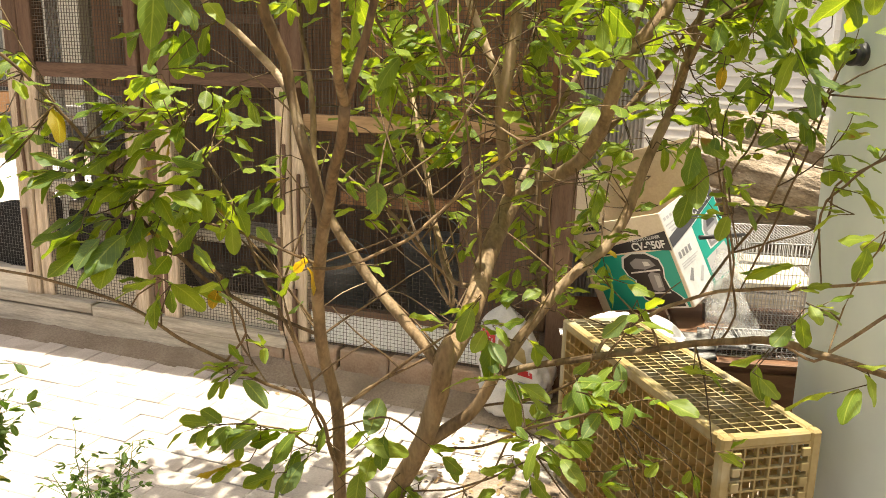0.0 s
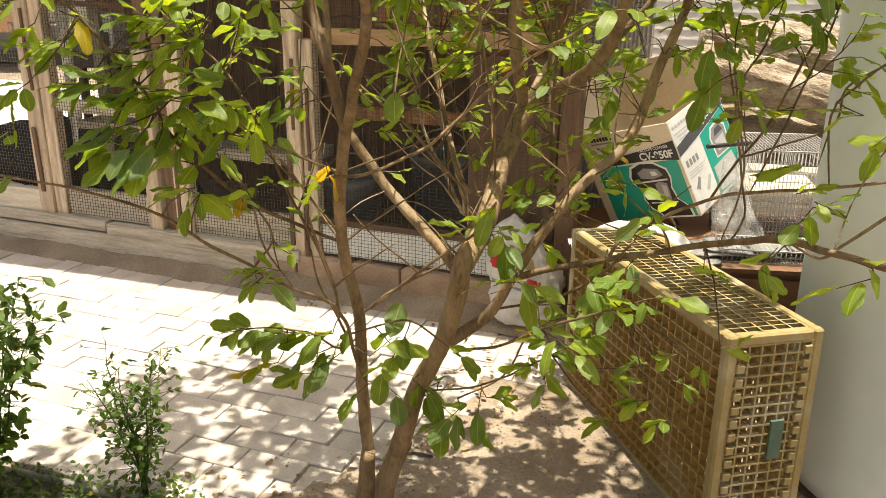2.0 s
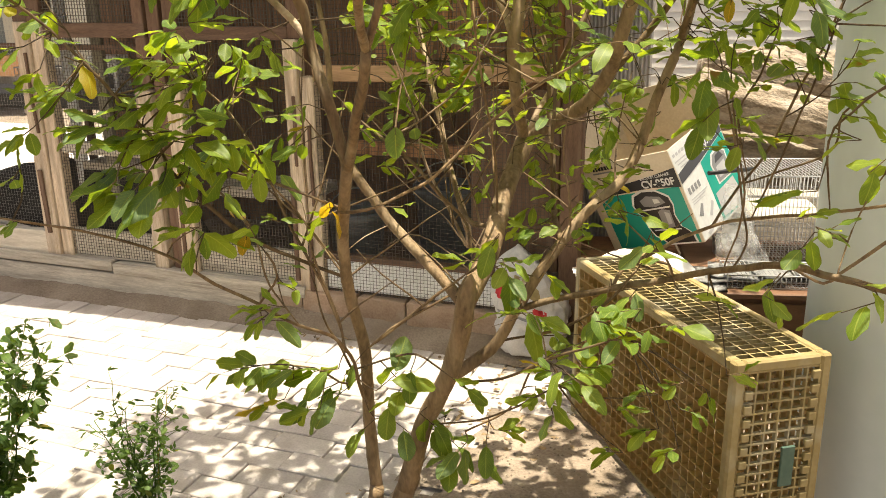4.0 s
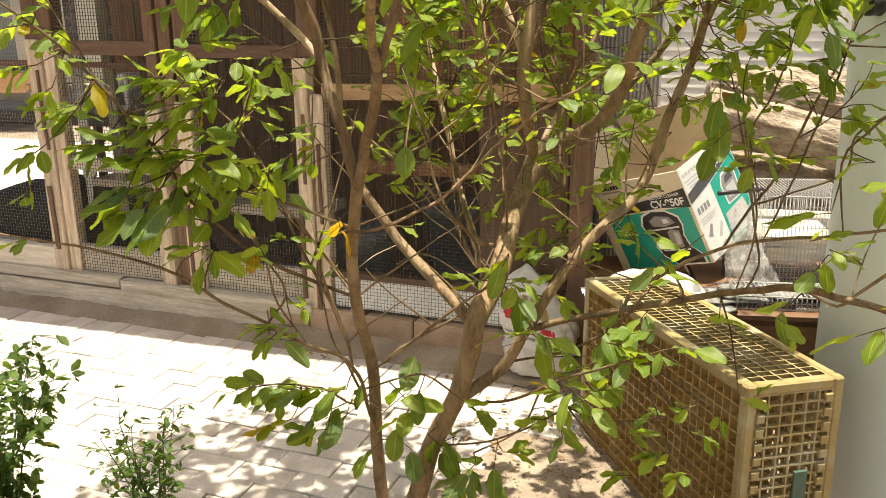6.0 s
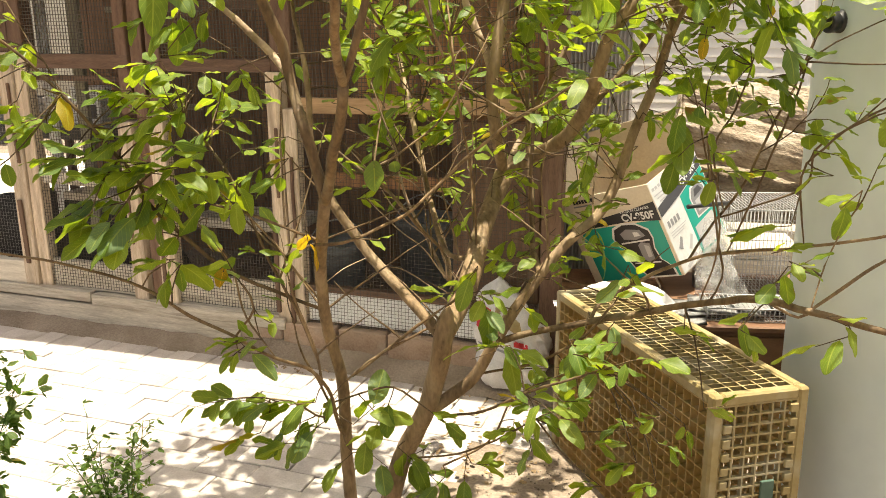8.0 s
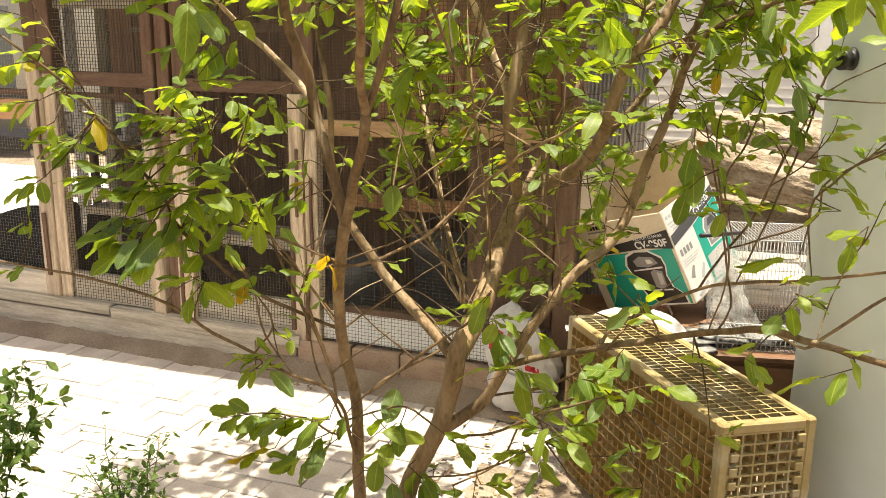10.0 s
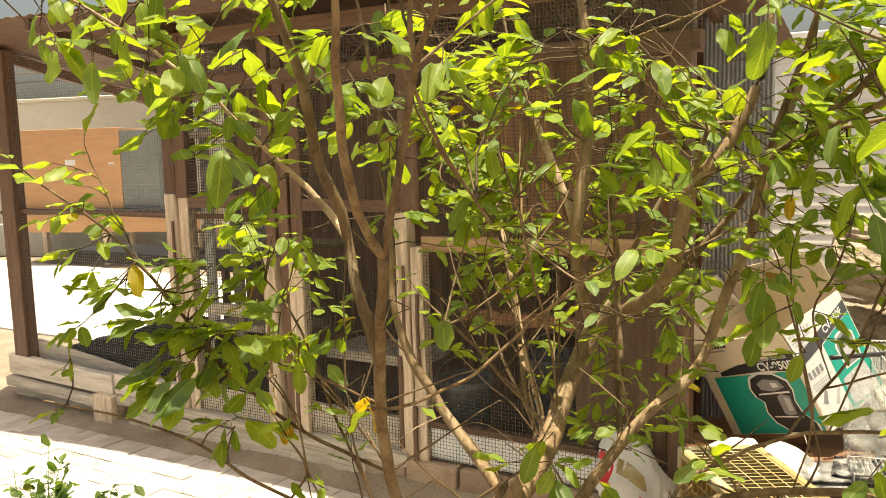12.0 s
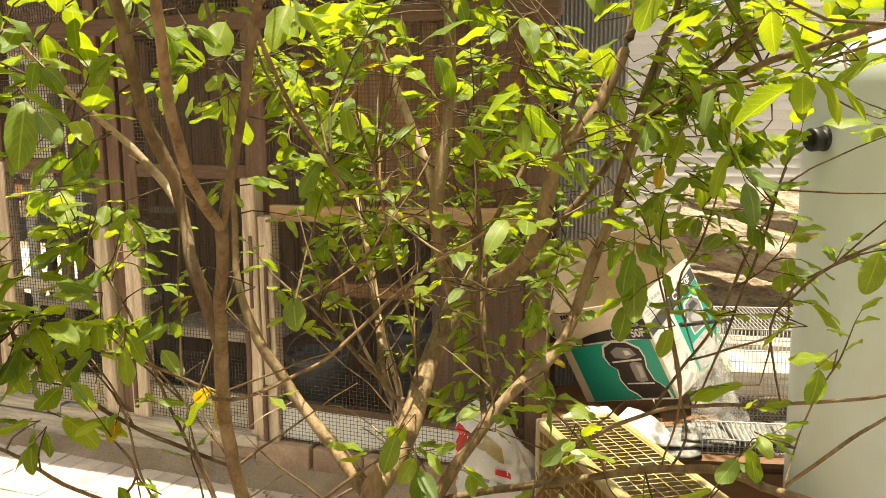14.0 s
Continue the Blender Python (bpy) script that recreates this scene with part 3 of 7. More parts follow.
# roof: ribbed sheets sloping to the back, on rafters
bm = bmesh.new()
U0, U1 = -3.15, 1.30
EAVE = ((-3.2, -0.45), (-2.1, -0.30), (-1.6, -0.235), (-1.0, -0.21), (0.0, -0.17), (1.4, -0.13))


def eave(u):
    """How far the roof's uneven front edge stands out before the posts."""
    for (u0, v0), (u1, v1) in zip(EAVE, EAVE[1:]):
        if u <= u1:
            return v0 + (v1 - v0) * (u - u0) / (u1 - u0)
    return EAVE[-1][1]


nu = 220
rows = []
for v, z in ((0.0, 2.25), (0.5, 2.105), (1.42, 1.90)):
    rows.append([(U0 + (U1 - U0) * i / nu, v if v > 0 else eave(U0 + (U1 - U0) * i / nu) + 0.022, z + 0.005 * math.sin(i * 1.55)) for i in range(nu + 1)])
top = [[bm.verts.new((a, b, c + 0.003)) for a, b, c in r] for r in rows]
bot = [[bm.verts.new(q) for q in r] for r in rows]
for a in range(2):
    for i in range(nu):
        bm.faces.new((top[a][i], top[a][i + 1], top[a + 1][i + 1], top[a + 1][i]))
        bm.faces.new((bot[a][i], bot[a + 1][i], bot[a + 1][i + 1], bot[a][i + 1]))
for i in range(nu):
    bm.faces.new((top[0][i], bot[0][i], bot[0][i + 1], top[0][i + 1]))
part("roof", bm, M_ROOF, coop, "corrugated rusty roof sheet", True)
bm = rough_box(-2.1, 1.3, 0.0, 0.022, 2.15, 2.235, 0.004, 0.004, 31, 0, 14)
for q in bm.verts:
    q.co.y += eave(q.co.x)
part("fascia", bm, M_BROWN_H, coop)
for i, u in enumerate((-3.0, -2.2, -1.46, -0.75, -0.03, 0.6, 1.1)):
    bm = box(u - 0.02, u + 0.02, eave(u) + 0.03, 1.3, -0.03, 0.03, 0.003)
    bm.transform(Matrix.Translation((0, 0, 2.150)) @ Matrix.Rotation(-0.214, 4, "X"))
    part("rafter", bm, M_BROWN, coop)

# grey corrugated sheet on the coop's end
sheet = thing("corrugated_sheet", COOP @ pose(1.045, 0.60, 0), "grey corrugated metal sheet standing at the coop's end", "metal sheet")
bm = bmesh.new()
n = 120
fr = [[bm.verts.new((0.28 * i / n, 0.0055 * math.sin(i * 0.85) - t, z)) for i in range(n + 1)] for t in (0, 0.002) for z in (-0.01, 2.02)]
for i in range(n):
    bm.faces.new((fr[0][i], fr[0][i + 1], fr[1][i + 1], fr[1][i]))
    bm.faces.new((fr[2][i], fr[3][i], fr[3][i + 1], fr[2][i + 1]))
part("sheet", bm, M_GREY, sheet, "", True)

# blocks along the coop's foot
for i, (u, w, h) in enumerate(((-0.30, 0.215, 0.126), (-0.075, 0.255, 0.158), (0.195, 0.225, 0.156), (0.43, 0.23, 0.159), (0.67, 0.20, 0.154), (0.88, 0.20, 0.158))):
    ob = part("brick", rough_box(u, u + w, -0.035 - 0.008 * (i % 2), 0.07, -0.02, h, 0.006, 0.005, 50 + i, 0, 4), M_BRICK, coop)

# soil heaped along the coop's foot
bm = bmesh.new()
rows = []
for i in range(141):
    u = -3.3 + 4.5 * i / 140
    row = []
    for j in range(13):
        v = 0.06 - (0.225 + 0.03 * noise.noise(Vector((u * 4, 0, 8)))) * j / 12
        h = 0.008 + (0.058 + 0.042 * max(0.0, min(1.0, (u + 0.45) / 0.3))) * (1 - j / 12) * (1 + 0.3 * noise.noise(Vector((u * 3, v * 3, 2)))) + 0.010 * noise.noise(Vector((u * 14, v * 14, 5)))
        row.append(bm.verts.new((u, v, h - 0.012 * (j == 12))))
    rows.append(row)
for r0, r1 in zip(rows, rows[1:]):
    for j in range(12):
        bm.faces.new((r0[j], r0[j + 1], r1[j + 1], r1[j]))
bank = part("soil_bank", bm, M_DUST, None, "dry brown soil heaped along the coop's foot", True)
bank.matrix_world = COOP
tagged(bank, "", "soil", "", "structure")

# things in the coop
for u, v, s, r in ((0.085, 0.22, 0.95, 0.0), (0.40, 0.55, 1.1, 0.5)):
    b = thing("bucket", COOP @ pose(u, v, 0.10, 0, 0, 40) @ Matrix.Diagonal((1, 1, 1.35, 1)), "grey plastic bucket on the coop floor", "bucket", "buckets in the coop")
    part("body", lathe([(0.10 * s, 0), (0.105 * s, 0.01), (0.135 * s, 0.27 * s), (0.145 * s, 0.275 * s), (0.145 * s, 0.30 * s), (0.13 * s, 0.30 * s), (0.10 * s, 0.02)], 28), M_BUCKET, b, "", True)
    pts = [(0.14 * s * math.cos(a), 0.03 * s, 0.27 * s + 0.10 * s * math.sin(a)) for a in [math.pi * i / 12 for i in range(13)]]
    part("handle", tube(pts, 0.003), M_STEEL, b, "wire handle", True)
b = thing("rubber_sheet", COOP, "black rubber sheet lying behind the netting", "rubber sheet")
bm = bmesh.new()

def crest(u):
    """Height of the sagging sheet's upper edge along the bay."""
    if u < -2.4:
        return 0.24 + (u + 3.0) * 0.28
    return 0.41 + 0.21 * min(1.0, (u + 2.4) / 0.8) - 0.20 * max(0.0, u + 1.5)


g = []
for j, (v, k) in enumerate(((0.10, 0.0), (0.105, 0.35), (0.115, 0.7), (0.13, 0.95), (0.16, 1.0), (0.22, 0.93), (0.32, 0.7), (0.45, 0.35), (0.60, 0.05))):
    g.append([bm.verts.new((-2.84 + 1.96 * i / 28, v + 0.02 * noise.noise(Vector((i * 0.4, j * 0.5, 3))), 0.03 + crest(-2.84 + 1.96 * i / 28) * k * (1 + 0.05 * noise.noise(Vector((i * 0.5, j * 0.6, 0)))))) for i in range(29)])
for a in range(8):
    for i in range(28):
        bm.faces.new((g[a][i], g[a][i + 1], g[a + 1][i + 1], g[a + 1][i]))
bmesh.ops.solidify(bm, geom=bm.faces[:], thickness=0.006)
part("sheet", bm, M_DARKSHEET, b, "", True)
b = thing("loose_board", COOP @ pose(-2.25, 0.065, 0.0), "grey weathered board lying against the netting", "board")
bm = rough_box(-0.62, 0.5, 0, 0.02, 0.0, 0.34, 0.003, 0.003, 60, 0, 6)
for q in bm.verts:
    q.co.z -= 0.11 * q.co.x if q.co.z > 0.1 else 0
part("board", bm, M_RAW_H, b)

# ---- yellow poultry crate, standing on its long side ----
CR = pose(0.6743, 1.9861, 0.006, 0, 0, 16.9) @ Matrix.Rotation(radians(-1.9), 4, "X") @ Matrix.Rotation(radians(1.1), 4, "Y")
crate = thing("poultry_crate", CR, "yellow plastic poultry crate standing on its long side", "crate")
W, LN, H = 0.268, 0.961, 0.582


def lattice(origin, a, b, la, lb, na, nb, bar, thick, nrm):
    """A moulded grid in the plane of a and b, one piece: na cells along a, nb along b."""
    a, b, nrm, origin = Vector(a), Vector(b), Vector(nrm), Vector(origin)
    xs = [q for i in range(na + 1) for q in (la * i / na - bar / 2, la * i / na + bar / 2)]
    ys = [q for i in range(nb + 1) for q in (lb * i / nb - bar / 2, lb * i / nb + bar / 2)]
    bm = bmesh.new()
    top = [[bm.verts.new(origin + a * x + b * y) for y in ys] for x in xs]
    bot = [[bm.verts.new(origin + a * x + b * y - nrm * thick) for y in ys] for x in xs]

    def solid(i, j):
        return 0 <= i < len(xs) - 1 and 0 <= j < len(ys) - 1 and (i % 2 == 0 or j % 2 == 0)
    for i in range(len(xs) - 1):
        for j in range(len(ys) - 1):
            if not solid(i, j):
                continue
            bm.faces.new((top[i][j], top[i + 1][j], top[i + 1][j + 1], top[i][j + 1]))
            bm.faces.new((bot[i][j], bot[i][j + 1], bot[i + 1][j + 1], bot[i + 1][j]))
            for (p, q), (r, t2), (oi, oj) in (((i, j), (i + 1, j), (0, -1)), ((i, j + 1), (i + 1, j + 1), (0, 1)), ((i, j), (i, j + 1), (-1, 0)), ((i + 1, j), (i + 1, j + 1), (1, 0))):
                if not solid(i + oi, j + oj):
                    bm.faces.new((top[p][q], top[r][t2], bot[r][t2], bot[p][q]))
    bmesh.ops.recalc_face_normals(bm, faces=bm.faces[:])
    return bm


F = 0.03
part("side_grid", lattice((0.004, F, F), (0, 1, 0), (0, 0, 1), LN - 2 * F, H - 2 * F, 25, 15, 0.0032, 0.020, (-1, 0, 0)), M_CRATE_GRID, crate, "grid with amber through-light in its colour")
part("side_grid", lattice((W - 0.004, F, F), (0, 1, 0), (0, 0, 1), LN - 2 * F, H - 2 * F, 25, 15, 0.0032, 0.020, (1, 0, 0)), M_CRATE_GRID, crate, "grid with amber through-light in its colour")
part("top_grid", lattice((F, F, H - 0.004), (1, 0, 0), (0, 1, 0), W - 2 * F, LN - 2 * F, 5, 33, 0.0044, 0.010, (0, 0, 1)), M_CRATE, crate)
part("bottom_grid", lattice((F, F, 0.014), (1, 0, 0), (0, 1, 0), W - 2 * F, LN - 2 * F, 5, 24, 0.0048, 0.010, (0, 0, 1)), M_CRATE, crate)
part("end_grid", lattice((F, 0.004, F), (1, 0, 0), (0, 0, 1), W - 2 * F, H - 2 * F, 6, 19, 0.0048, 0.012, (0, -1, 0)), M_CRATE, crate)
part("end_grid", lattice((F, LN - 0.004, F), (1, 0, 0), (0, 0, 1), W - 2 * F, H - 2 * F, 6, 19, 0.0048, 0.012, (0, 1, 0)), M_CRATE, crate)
for x in (0, W - F):
    for y in (0, LN - F):
        part("corner_post", box(x, x + F, y, y + F, 0, H, 0.006), M_CRATE, crate)
for x in (0, W - F):
    for z in (0, H - F):
        part("long_edge", box(x + 0.001, x + F - 0.001, F, LN - F, z + 0.001, z + F - 0.001, 0.005), M_CRATE, crate)
for y in (0, LN - F):
    for z in (0, H - F):
        part("short_edge", box(F, W - F, y + 0.001, y + F - 0.001, z + 0.001, z + F - 0.001, 0.005), M_CRATE, crate)
for i in range(14):
    z = 0.05 + i * (H - 0.1) / 13
    for x in (0.031, W - 0.053):
        part("rib", box(x, x + 0.022, -0.004, 0.008, z - 0.011, z + 0.011, 0.002), M_CRATE, crate)
part("tag", box(0.150, 0.188, -0.004, 0.004, 0.235, 0.345, 0.002), surface("dark green tag", (0.05, 0.10, 0.075), (0.09, 0.15, 0.11), 0.5), crate, "dark green label tag")

# ---- chest with racks, papers and the carton behind the crate ----
chest = thing("wooden_chest", pose(0.86, 2.93, 0, 0, 0, -4), "dark brown wooden chest behind the crate", "chest")
part("body", box(0.0, 0.62, 0.012, 0.62, 0.0, 0.41, 0.004), M_CHEST, chest)
part("front_panel", box(0.02, 0.60, 0.0, 0.011, 0.02, 0.39, 0.003), M_CHEST, chest)
part("top_board", box(-0.02, 0.64, -0.012, 0.64, 0.411, 0.432, 0.004), M_CHEST, chest)
bm = lathe([(0.010, 0), (0.011, 0.006), (0.006, 0.012)], 16)
bm.transform(Matrix.Translation((0.44, -0.001, 0.30)) @ Matrix.Rotation(radians(90), 4, "X"))
part("knob", bm, M_WHITEWIRE, chest, "small white knob", True)
stand = thing("low_table", pose(0.42, 2.97, 0.0, 0, 0, -4), "rough wooden table behind the crate", "table")
part("tabletop", box(0, 0.43, 0.0, 0.34, 0.405, 0.43, 0.004), M_PLANK, stand)
part("rear_board", box(0, 0.43, 0.344, 0.80, 0.362, 0.386, 0.004), M_PLANK, stand)
for x in (0.02, 0.37):
    for y, z in ((0.02, 0.404), (0.28, 0.404), (0.74, 0.361)):
        part("leg", box(x, x + 0.04, y, y + 0.04, 0, z, 0.003), M_PLANK, stand)

# carton
R = Vector((0.917, 3.239, 0.5154))
left = Vector((-0.6289, 0.7200, -0.2934))
back = Vector((0.6484, 0.6939, 0.3132))
up = Vector((-0.4291, -0.0068, 0.9032))
BX = Matrix(((left.x, back.x, up.x, R.x), (left.y, back.y, up.y, R.y), (left.z, back.z, up.z, R.z), (0, 0, 0, 1)))
carton = thing("carton", BX, "open cream cardboard carton with teal vacuum cleaner print, tipped over", "box")
BW, BD, BH = 0.45, 0.343, 0.387
t = 0.005
bm = box(0, BW, 0, t, 0, BH, 0.001)
front = part("front_panel", bm, M_CARD, carton)
part("back_panel", box(0, BW, BD - t, BD, 0, BH, 0.001), M_CARD, carton)
side_wall = part("side_panel", box(0, t, t, BD - t, 0, BH, 0.001), M_CARD, carton)
part("side_panel", box(BW - t, BW, t, BD - t, 0, BH, 0.001), M_CARD, carton)
part("base_panel", box(t, BW - t, t, BD - t, 0, t, 0.001), M_CARD, carton)


def flap(x0, x1, y0, y1, hinge, axis, angle, name="flap"):
    bm = box(x0, x1, y0, y1, 0, 0.004, 0.001)
    bm.transform(Matrix.Translation(hinge) @ Matrix.Rotation(radians(angle), 4, axis))
    part(name, bm, M_CARD, carton)


flap(0, BW, 0, 0.15, (0, 0.006, BH - 0.004), "X", -80)
flap(0, BW, 0, 0.17, (0, BD, BH), "X", 96)
flap(0, 0.17, 0, BD, (BW, 0, BH), "Y", -70)


def ink(name, x0, x1, z0, z1, material, y=-0.0008, parent=None, depth=0.0006):
    return part(name, box(x0, x1, y - depth, y, z0, z1), material, parent or front)


def outline(name, pts, y, material, parent, depth=0.0005):
    """A flat printed shape from its outline (x, z)."""
    bm = bmesh.new()
    a = [bm.verts.new((x, y, z)) for x, z in pts]
    bm.faces.new(a)
    r = bmesh.ops.extrude_face_region(bm, geom=bm.faces[:])
    for q in r["geom"]:
        if isinstance(q, bmesh.types.BMVert):
            q.co.y -= depth
    bmesh.ops.recalc_face_normals(bm, faces=bm.faces[:])
    return part(name, bm, material, parent)


def words(body, size, m, material, parent, name="lettering", bold=0.0):
    c = bpy.data.curves.new("tmp", "FONT")
    c.body, c.size, c.extrude, c.offset, c.align_x = body, size, 0.0003, bold, "CENTER"
    tmp = new("tmp", c)
    dg = bpy.context.evaluated_depsgraph_get()
    me = bpy.data.meshes.new_from_object(tmp.evaluated_get(dg))
    bpy.data.objects.remove(tmp)
    me.transform(m)
    me.materials.clear()
    ob = new(name, finish(me, material))
    ob.parent = parent
    return ob


# front print (x runs to the left as one looks at it)
ink("teal_field", 0.012, BW - 0.045, 0.004, 0.242, M_TEAL)
outline("black_band", [(0.0, 0.238), (0.13, 0.252), (0.362, 0.246), (0.362, 0.262), (0.27, 0.283), (0.12, 0.300), (0.0, 0.318)], -0.0016, M_PRINTBLACK, front)
LET = Matrix.Translation((0.097, -0.0024, 0.254)) @ Matrix(((-1, 0, 0, 0), (0, 0, -1, 0), (0, 1, 0, 0), (0, 0, 0, 1)))
words("CV-950F", 0.043, LET @ Matrix.Rotation(radians(-1), 4, "Z"), M_PRINTWHITE, front, "lettering", 0.0012)
words("VACUUM CLEANER", 0.0165, Matrix.Translation((0.004, 0, 0.037)) @ LET @ Matrix.Rotation(radians(2), 4, "Z"), M_PRINTWHITE, front)
for i in range(7):
    ink("logo_bar", 0.276 + 0.0155 * i, 0.288 + 0.0155 * i, 0.358, 0.374, M_PRINTBLACK)
ink("logo_bar", 0.29, 0.385, 0.344, 0.350, M_PRINTGREY)
body_pts = [(0.032, 0.008), (0.036, 0.045), (0.058, 0.068), (0.074, 0.08), (0.083, 0.130), (0.072, 0.170), (0.078, 0.205), (0.127, 0.236), (0.189, 0.241), (0.234, 0.225), (0.251, 0.185), (0.24, 0.15), (0.214, 0.131), (0.223, 0.091), (0.205, 0.05), (0.176, 0.030), (0.16, 0.010)]
outline("vacuum_outline", [((x - 0.145) * 1.09 + 0.145, (z - 0.12) * 1.07 + 0.1205) for x, z in body_pts], -0.0015, M_PRINTWHITE, front)
outline("vacuum_picture", body_pts, -0.0021, M_PRINTBLACK, front)
outline("vacuum_lid", [(0.098, 0.185), (0.115, 0.212), (0.178, 0.222), (0.214, 0.205), (0.205, 0.180), (0.15, 0.172)], -0.0027, M_PRINTGREY, front)
outline("vacuum_window", [(0.120, 0.188), (0.128, 0.204), (0.152, 0.206), (0.150, 0.186)], -0.0033, M_PRINTWHITE, front)
outline("vacuum_drum", [(0.098, 0.080), (0.094, 0.150), (0.130, 0.160), (0.150, 0.150), (0.150, 0.085), (0.130, 0.075)], -0.0027, M_PRINTGREY, front)
outline("vacuum_drum", [(0.104, 0.095), (0.101, 0.14), (0.122, 0.148), (0.124, 0.092)], -0.0033, M_PRINTMID, front)
outline("vacuum_strap", [(0.085, 0.163), (0.225, 0.160), (0.225, 0.166), (0.085, 0.170)], -0.0033, M_PRINTWHITE, front)
outline("vacuum_strap", [(0.075, 0.066), (0.20, 0.070), (0.20, 0.075), (0.075, 0.072)], -0.0033, M_PRINTWHITE, front)
# side print


def side_ink(name, y0, y1, z0, z1, material, lift=0.001):
    return part(name, box(-lift - 0.0005, -lift, y0, y1, z0, z1), material, side_wall)


side_ink("white_field", 0.004, BD - 0.004, 0.004, BH - 0.004, M_PRINTWHITE, 0.0006)


def side_shape(name, pts, lift, material):
    bm = bmesh.new()
    a = [bm.verts.new((-lift, y, z)) for y, z in pts]
    b = [bm.verts.new((-lift - 0.0005, y, z)) for y, z in pts]
    bm.faces.new(a)
    bm.faces.new(b[::-1])
    for k in range(len(a)):
        k2 = (k + 1) % len(a)
        bm.faces.new((a[k], b[k], b[k2], a[k2]))
    bmesh.ops.recalc_face_normals(bm, faces=bm.faces[:])
    return part(name, bm, material, side_wall)


side_shape("teal_field", [(0.150, 0.012), (BD - 0.006, 0.012), (BD - 0.006, 0.305), (0.150, 0.262)], 0.0012, M_TEAL)
side_shape("black_band", [(0.006, 0.245), (0.150, 0.268), (BD - 0.006, 0.308), (BD - 0.006, 0.352), (0.150, 0.312), (0.006, 0.285)], 0.0020, M_PRINTDARK)
SIDE = Matrix(((0, 0, -1, -0.0028), (1, 0, 0, 0.245), (0, 1, 0, 0.302), (0, 0, 0, 1)))
words("CV-950F", 0.036, SIDE @ Matrix.Rotation(radians(11), 4, "Z"), M_PRINTWHITE, side_wall, "lettering", 0.0010)
side_shape("vacuum_outline", [(0.205, 0.14), (0.198, 0.225), (0.22, 0.262), (0.275, 0.272), (0.312, 0.24), (0.305, 0.14)], 0.0020, M_PRINTWHITE)
side_shape("vacuum_picture", [(0.212, 0.146), (0.206, 0.222), (0.226, 0.254), (0.273, 0.263), (0.304, 0.236), (0.298, 0.146)], 0.0028, M_PRINTGREY)
side_shape("vacuum_drum", [(0.225, 0.16), (0.222, 0.205), (0.285, 0.212), (0.285, 0.16)], 0.0036, M_PRINTMID)
side_shape("vacuum_lid", [(0.228, 0.220), (0.240, 0.246), (0.274, 0.250), (0.290, 0.226)], 0.0036, M_PRINTDARK)
side_shape("base_picture", [(0.165, 0.02), (0.165, 0.12), (0.30, 0.13), (0.325, 0.02)], 0.0020, M_PRINTMID)
for i in range(6):
    side_ink("logo_bar", 0.014 + 0.020 * i, 0.028 + 0.020 * i, 0.348, 0.360, M_PRINTMID, 0.0017)
for i, z in enumerate((0.326, 0.312, 0.298)):
    side_ink("caption_bar", 0.014 + 0.01 * i, 0.125 - 0.02 * (i % 2), z, z + 0.005, M_PRINTMID, 0.0017)
for i in range(4):
    side_ink("power_bar", 0.022 + 0.022 * i, 0.036 + 0.022 * i, 0.190, 0.216, M_PRINTGREY, 0.0017)
for i in range(3):
    side_ink("caption_bar", 0.02, 0.13 - 0.015 * i, 0.168 - 0.010 * i, 0.171 - 0.010 * i, M_PRINTMID, 0.0017)
side_shape("nozzle_picture", [(0.030, 0.10), (0.062, 0.135), (0.072, 0.128), (0.050, 0.085)], 0.0017, M_PRINTGREY)
side_shape("nozzle_picture", [(0.085, 0.07), (0.125, 0.115), (0.135, 0.105), (0.10, 0.06)], 0.0017, M_PRINTMID)
side_shape("nozzle_picture", [(0.035, 0.02), (0.11, 0.045), (0.12, 0.030), (0.045, 0.008)], 0.0017, M_PRINTMID)

# clear plastic bag slumped between the carton and the cage
bag = thing("plastic_bag", pose(1.045, 3.19, 0.436, 0, 0, -12), "crumpled clear plastic bag beside the carton", "plastic bag")
bm = bmesh.new()
n = 26
g = []
for j in range(n + 1):
    h = j / n
    row = []
    for i in range(n + 1):
        a = 2 * math.pi * i / n
        r = (0.085 - 0.055 * h) * (1 + 0.35 * noise.noise(Vector((math.cos(a) * 2.2, math.sin(a) * 2.2, h * 3.5))))
        row.append(bm.verts.new((r * math.cos(a) * 1.1 - 0.05 * h, r * math.sin(a) * 0.8 + 0.05 * h, 0.30 * h + 0.012 * noise.noise(Vector((a * 3, h * 9, 2))) * (h > 0.05))))
    g.append(row)
for r0, r1 in zip(g, g[1:]):
    for i in range(n):
        bm.faces.new((r0[i], r0[i + 1], r1[i + 1], r1[i]))
part("bag", bm, M_FILM, bag, "", True)

hose = thing("black_tube", pose(0, 0, 0), "black plastic tube sticking out beside the carton", "tube")
part("tube", tube([(0.905, 3.22, 0.785), (0.96, 3.25, 0.783), (1.02, 3.28, 0.782), (1.09, 3.31, 0.780)], 0.0085, 12), M_BLACK, hose, "", True)

